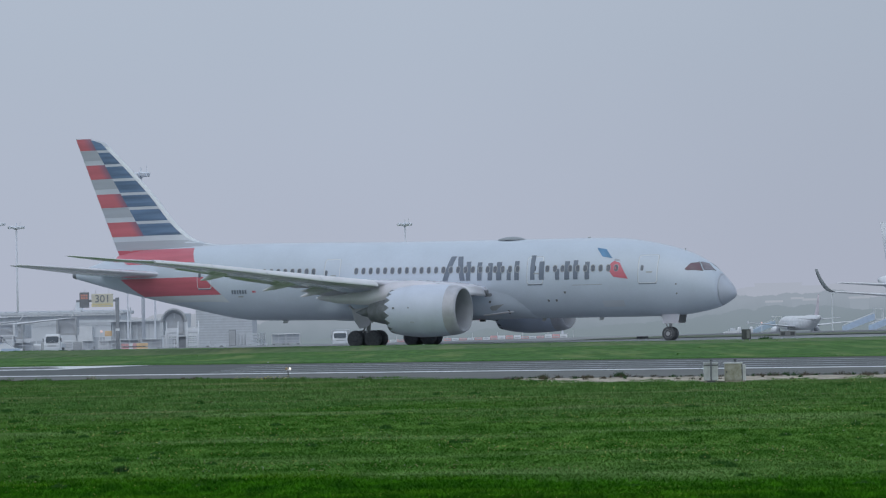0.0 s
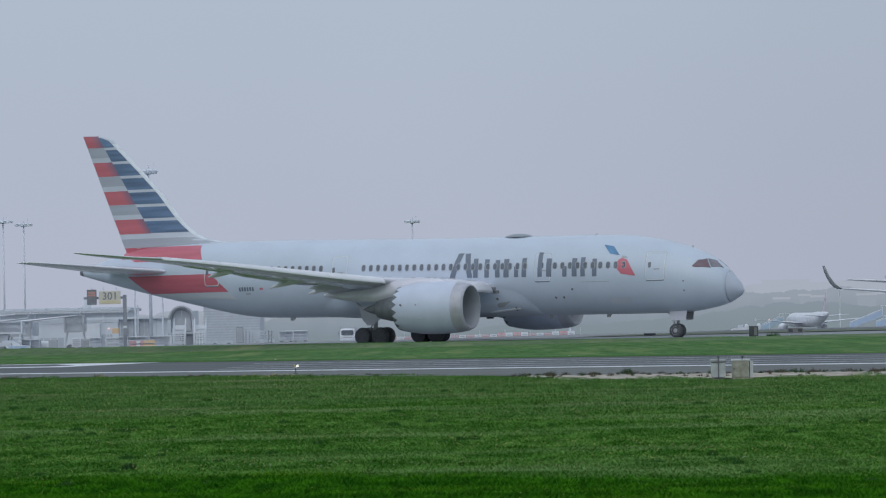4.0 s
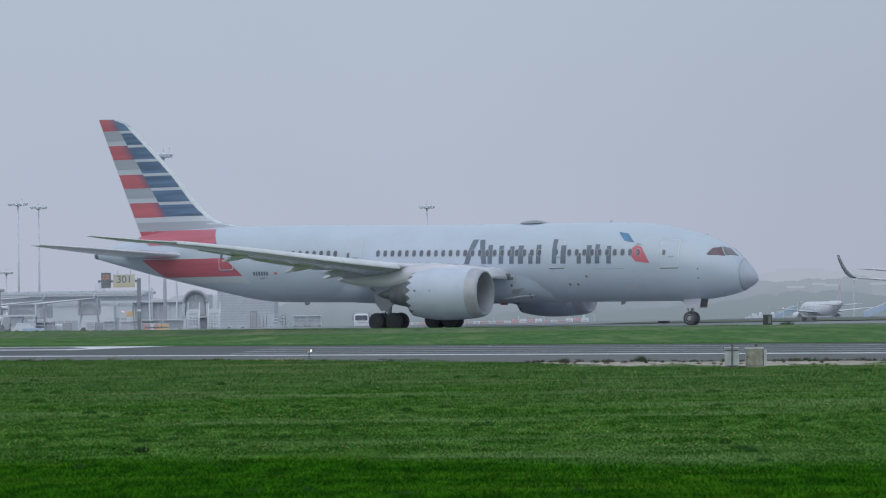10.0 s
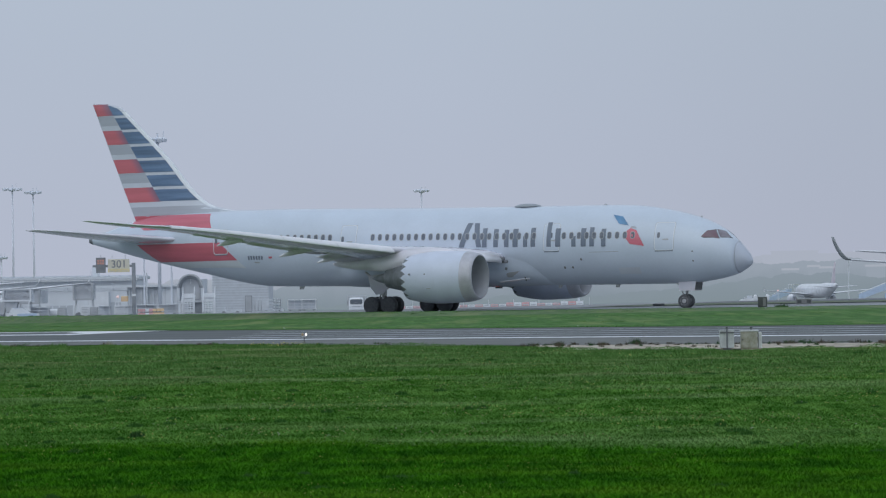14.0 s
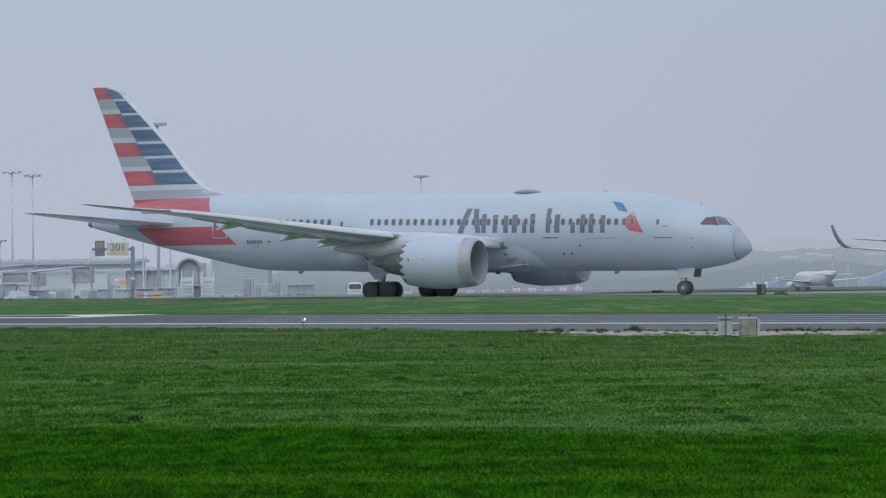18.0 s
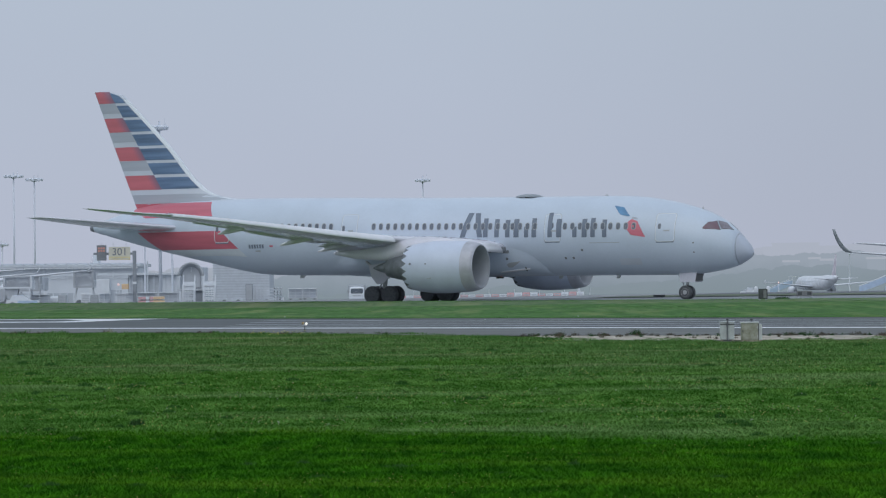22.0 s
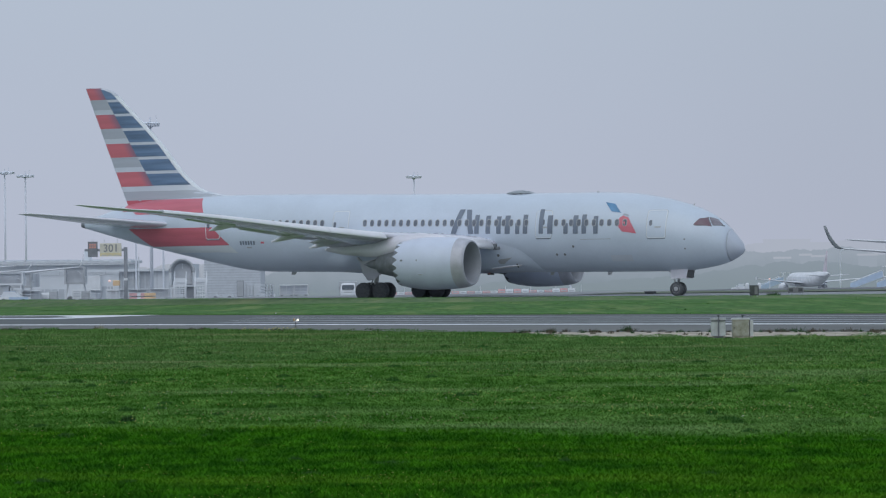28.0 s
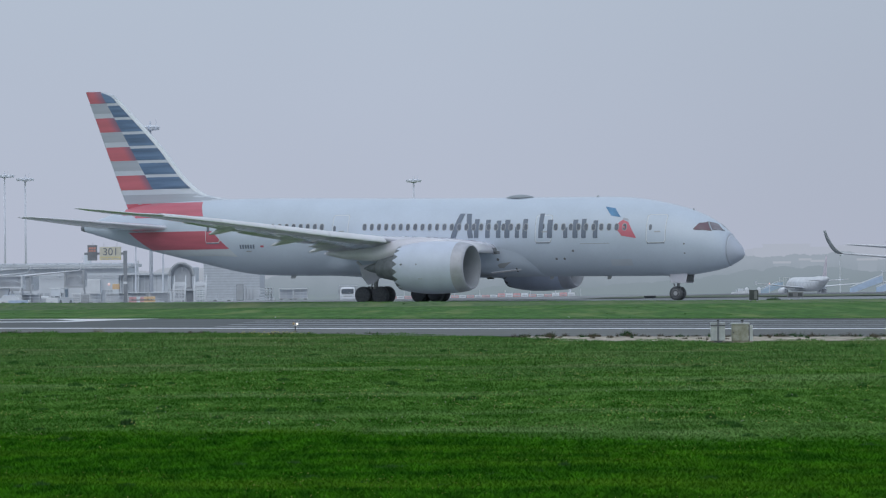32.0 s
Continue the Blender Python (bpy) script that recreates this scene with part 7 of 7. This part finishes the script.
def tuft(name, x, y, r, h, n, mat, label, seed, lean=0.5, category="grass tuft", group="grass tufts"):
    """One clump of long blades."""
    q = np.random.default_rng(seed)
    rr, a = r * np.sqrt(q.random(n)), q.random(n) * math.tau
    me = blade_mesh(name, rr * np.cos(a), rr * np.sin(a) * 0.7, np.zeros(n), h * (0.5 + 0.5 * q.random(n)) * (1.1 - 0.5 * (rr / r)), np.full(n, 0.022 + 0.05 * r), h * lean * q.random(n), q)
    tagged(part(name, me, mat, at=pose(x, y, float(ground_z(np.float64(x), np.float64(y))))), label, category, group)


# the dark tuft in the lawn, and smaller ones
TUFTS = [(-0.0124, 48.5, 0.24, 0.07), (-0.0040, 48.9, 0.16, 0.05), (-0.0810, 62.8, 0.11, 0.145), (-0.0855, 61.9, 0.06, 0.07), (-0.1040, 61.0, 0.10, 0.08)]
rt = random.Random(9)
for i in range(80):
    dd = 44 * (132 / 44) ** rt.random()
    TUFTS.append((rt.uniform(-0.125, 0.125), dd, rt.uniform(0.08, 0.17) * (dd / 60) ** 0.7, rt.uniform(0.05, 0.12) * (dd / 60) ** 0.5))
for i, (k, dd, r, hh) in enumerate(TUFTS):
    tuft("grass_tuft", k * dd, dd, r, hh, 260 if i < 5 else 150, WEED if i == 2 else TUFTGREEN, "dark green clump of longer grass in the lawn", 100 + i, 0.55)
# weeds in the joint of the concrete strip
rw = random.Random(21)
for i in range(420):
    s_ = -58 + rw.uniform(0, 40)
    x, y = plan(s_, rw.choice((rw.uniform(122.0, 131.0), rw.gauss(129.9, 0.6), rw.gauss(129.9, 0.6), rw.gauss(129.9, 0.6))))
    big = rw.random() < 0.3
    dry = rw.random() < 0.68
    tuft("dry_weed" if dry else "green_weed", x, y, rw.uniform(0.05, 0.17), rw.uniform(0.07, 0.16) + 0.10 * big, 34, BROWNWEED if dry else WEED, "sparse brown dry weed at the runway edge" if dry else "dark green weed at the runway edge", 300 + i, 0.7, "weed", "runway edge weeds")
tuft("green_weed", *plan((6.9 - 130.5 * SIN_H) / COS_H, 130.5), 0.20, 0.36, 90, WEED, "bushy dark green weed at the runway edge", 77, 0.6, "weed", "runway edge weeds")
tuft("dry_weed", -14.1, float(lawn_edge(np.float64(-14.1))) + 0.3, 0.20, 0.30, 26, DRYGRASS, "sparse straw-coloured dry weed at the runway edge", 79, 0.5, "weed", "runway edge weeds")
tuft("green_weed", 23.6, 270.5, 0.5, 0.42, 120, WEED, "low dark weed beside the taxiway signs", 78, 0.6, "weed", "runway edge weeds")


# small flowers scattered in drifts
def flowers(name, n, d0, d1, size, mat, label, seed, hgt):
    q = np.random.default_rng(seed)
    x, d = view_band(q, n, d0, d1, 0.5)
    keep = (patch_noise(x, d, 0.45, 0.5, seed) > 0.15) & (d < lawn_edge(x) - 1)
    x, d = x[keep], d[keep]
    v, f = [], []
    for a, b in zip(x, d):
        r, z = size * q.uniform(0.6, 1.2), hgt * q.uniform(0.7, 1.2)
        k = len(v)
        v += [(a - r, b, z), (a, b - r, z + r * 0.3), (a + r, b, z), (a, b + r, z + r * 0.3), (a, b, z + r * 0.9), (a, b, z - r * 0.6)]
        f += [(k, k + 1, k + 4), (k + 1, k + 2, k + 4), (k + 2, k + 3, k + 4), (k + 3, k, k + 4), (k + 1, k, k + 5), (k + 2, k + 1, k + 5), (k + 3, k + 2, k + 5), (k, k + 3, k + 5)]
    tagged(part(name, (v, f), mat), label, "flowers", kind="stuff")


flowers("yellow_flowers", 4600, 60, 140, 0.012, YELLOW, "tiny yellow flowers scattered in drifts", 31, 0.085)
flowers("meadow_flowers", 1300, 38, 60, 0.0065, YELLOW, "very small yellow flowers in the lush grass", 35, 0.08)
flowers("white_flowers", 1100, 60, 140, 0.012, WHITEPETAL, "tiny white flowers scattered in drifts", 32, 0.085)
flowers("seed_heads", 5200, 58, 142, 0.014, DRYGRASS, "pale dry seed heads in the grass", 33, 0.085)

# dry weeds and yellow flowers along the lawn's edge by the runway light
for i in range(46):
    x = rw.uniform(-18, -1)
    y = float(lawn_edge(np.float64(x))) - rw.uniform(-0.3, 3.0)
    dry = rw.random() < 0.5
    tuft("dry_weed" if dry else "green_weed", x, y, rw.uniform(0.06, 0.2), rw.uniform(0.08, 0.2), 30, BROWNWEED if dry else TUFTGREEN, "sparse brown dry weed at the runway edge" if dry else "dark green weed at the runway edge", 600 + i, 0.7, "weed", "runway edge weeds")
v, f = [], []
for i in range(60):
    a = rw.gauss(-6.6, 0.7)
    b = float(lawn_edge(np.float64(a))) - abs(rw.gauss(0, 3.0)) - 0.2
    z, r, k = rw.uniform(0.05, 0.13), rw.uniform(0.015, 0.03), len(v)
    v += [(a - r, b, z), (a, b - r, z + r * 0.3), (a + r, b, z), (a, b + r, z + r * 0.3), (a, b, z + r * 0.9), (a, b, z - r)]
    f += [(k, k + 1, k + 4), (k + 1, k + 2, k + 4), (k + 2, k + 3, k + 4), (k + 3, k, k + 4), (k + 1, k, k + 5), (k + 2, k + 1, k + 5), (k + 3, k + 2, k + 5), (k, k + 3, k + 5)]
tagged(part("yellow_blossoms", (v, f), YELLOW), "drift of yellow flowers at the runway edge", "flowers", kind="stuff")


# ---------------------------------------------------------------- what moves
BEACON_FIRST, BEACON_PERIOD = 0.345, 1.412


TRUCK_ROUTE = [(0, -46.8, 476, -93), (0.3, -46.83, 475.2, -95), (0.6, -47.1, 474.3, -98), (0.9, -47.5, 473.4, -102), (1.2, -47.9, 472.6, -107), (1.5, -48.5, 471.8, -113), (1.8, -49.15, 471.1, -121), (2.1, -50.1, 470.6, -132), (2.4, -51.1, 470.3, -145), (2.7, -52.0, 470.1, -157), (3.0, -52.85, 470, -168), (3.5, -54.5, 470, -178), (5.5, -62.5, 470, -180), (8, -74, 470, -180), (11, -84, 470, -180), (13, -88, 470, -180), (32, -88, 470, -180)]
TRACTOR_ROUTE = [(0, -86, 478, 0), (24, -86, 478, 0), (26, -78, 478, 0), (27.5, -68, 478, 0), (28.5, -61.2, 478, 0), (29.5, -56.0, 478, 0), (29.9, -54.3, 478, 0), (30.1, -53.5, 478, 0), (30.4, -52.5, 478, 0), (30.7, -51.05, 478, 0), (31.0, -49.7, 478, 3), (31.2, -49.05, 478.1, 12), (31.4, -48.5, 478.3, 26), (31.6, -47.95, 478.7, 42), (31.8, -47.6, 479.2, 56), (32, -47.3, 479.8, 68)]


def drive(vehicle, wheels, route, ahead, r):
    """A vehicle along its route (seconds, x, y of the cab, heading), the cab lying ahead of its origin; its wheels roll."""
    rows = [(t, x - ahead * math.cos(radians(a)), y - ahead * math.sin(radians(a)), a) for t, x, y, a in route]
    walk(vehicle, [(t, put(x, y, a)) for t, x, y, a in rows])
    gone, turns = 0.0, [(0, 0.0)]
    for (t0, x0, y0, _), (t1, x1, y1, _) in zip(rows, rows[1:]):
        step = math.hypot(x1 - x0, y1 - y0)
        n = max(1, math.ceil(math.degrees(step / r) / 75))
        turns += [(t0 + (t1 - t0) * i / n, math.degrees((gone + step * i / n) / r)) for i in range(1, n + 1)]
        gone += step
    for w in wheels:
        at = w.matrix_basis.translation.copy()
        walk(w, [(t, pose(at.x, at.y, at.z, 0, a, 0)) for t, a in turns])


def motions():
    """The belly beacon's drum turns steadily, its lit face towards the viewer once a turn; two vehicles cross the apron."""
    face = 270 + HEADING
    rows = []
    n = int(32.0 / 0.25)
    for i in range(n + 1):
        t = 0.25 * i
        rows.append((t, pose(7.37, 0, 1.80, 0, 0, face + 360 * (t - BEACON_FIRST) / BEACON_PERIOD)))
    walk(beacon, rows)
    drive(moving_truck, truck_wheels, TRUCK_ROUTE, 0.85, 0.38)
    drive(moving_tractor, tractor_wheels, TRACTOR_ROUTE, -0.1, 0.36)


motions()
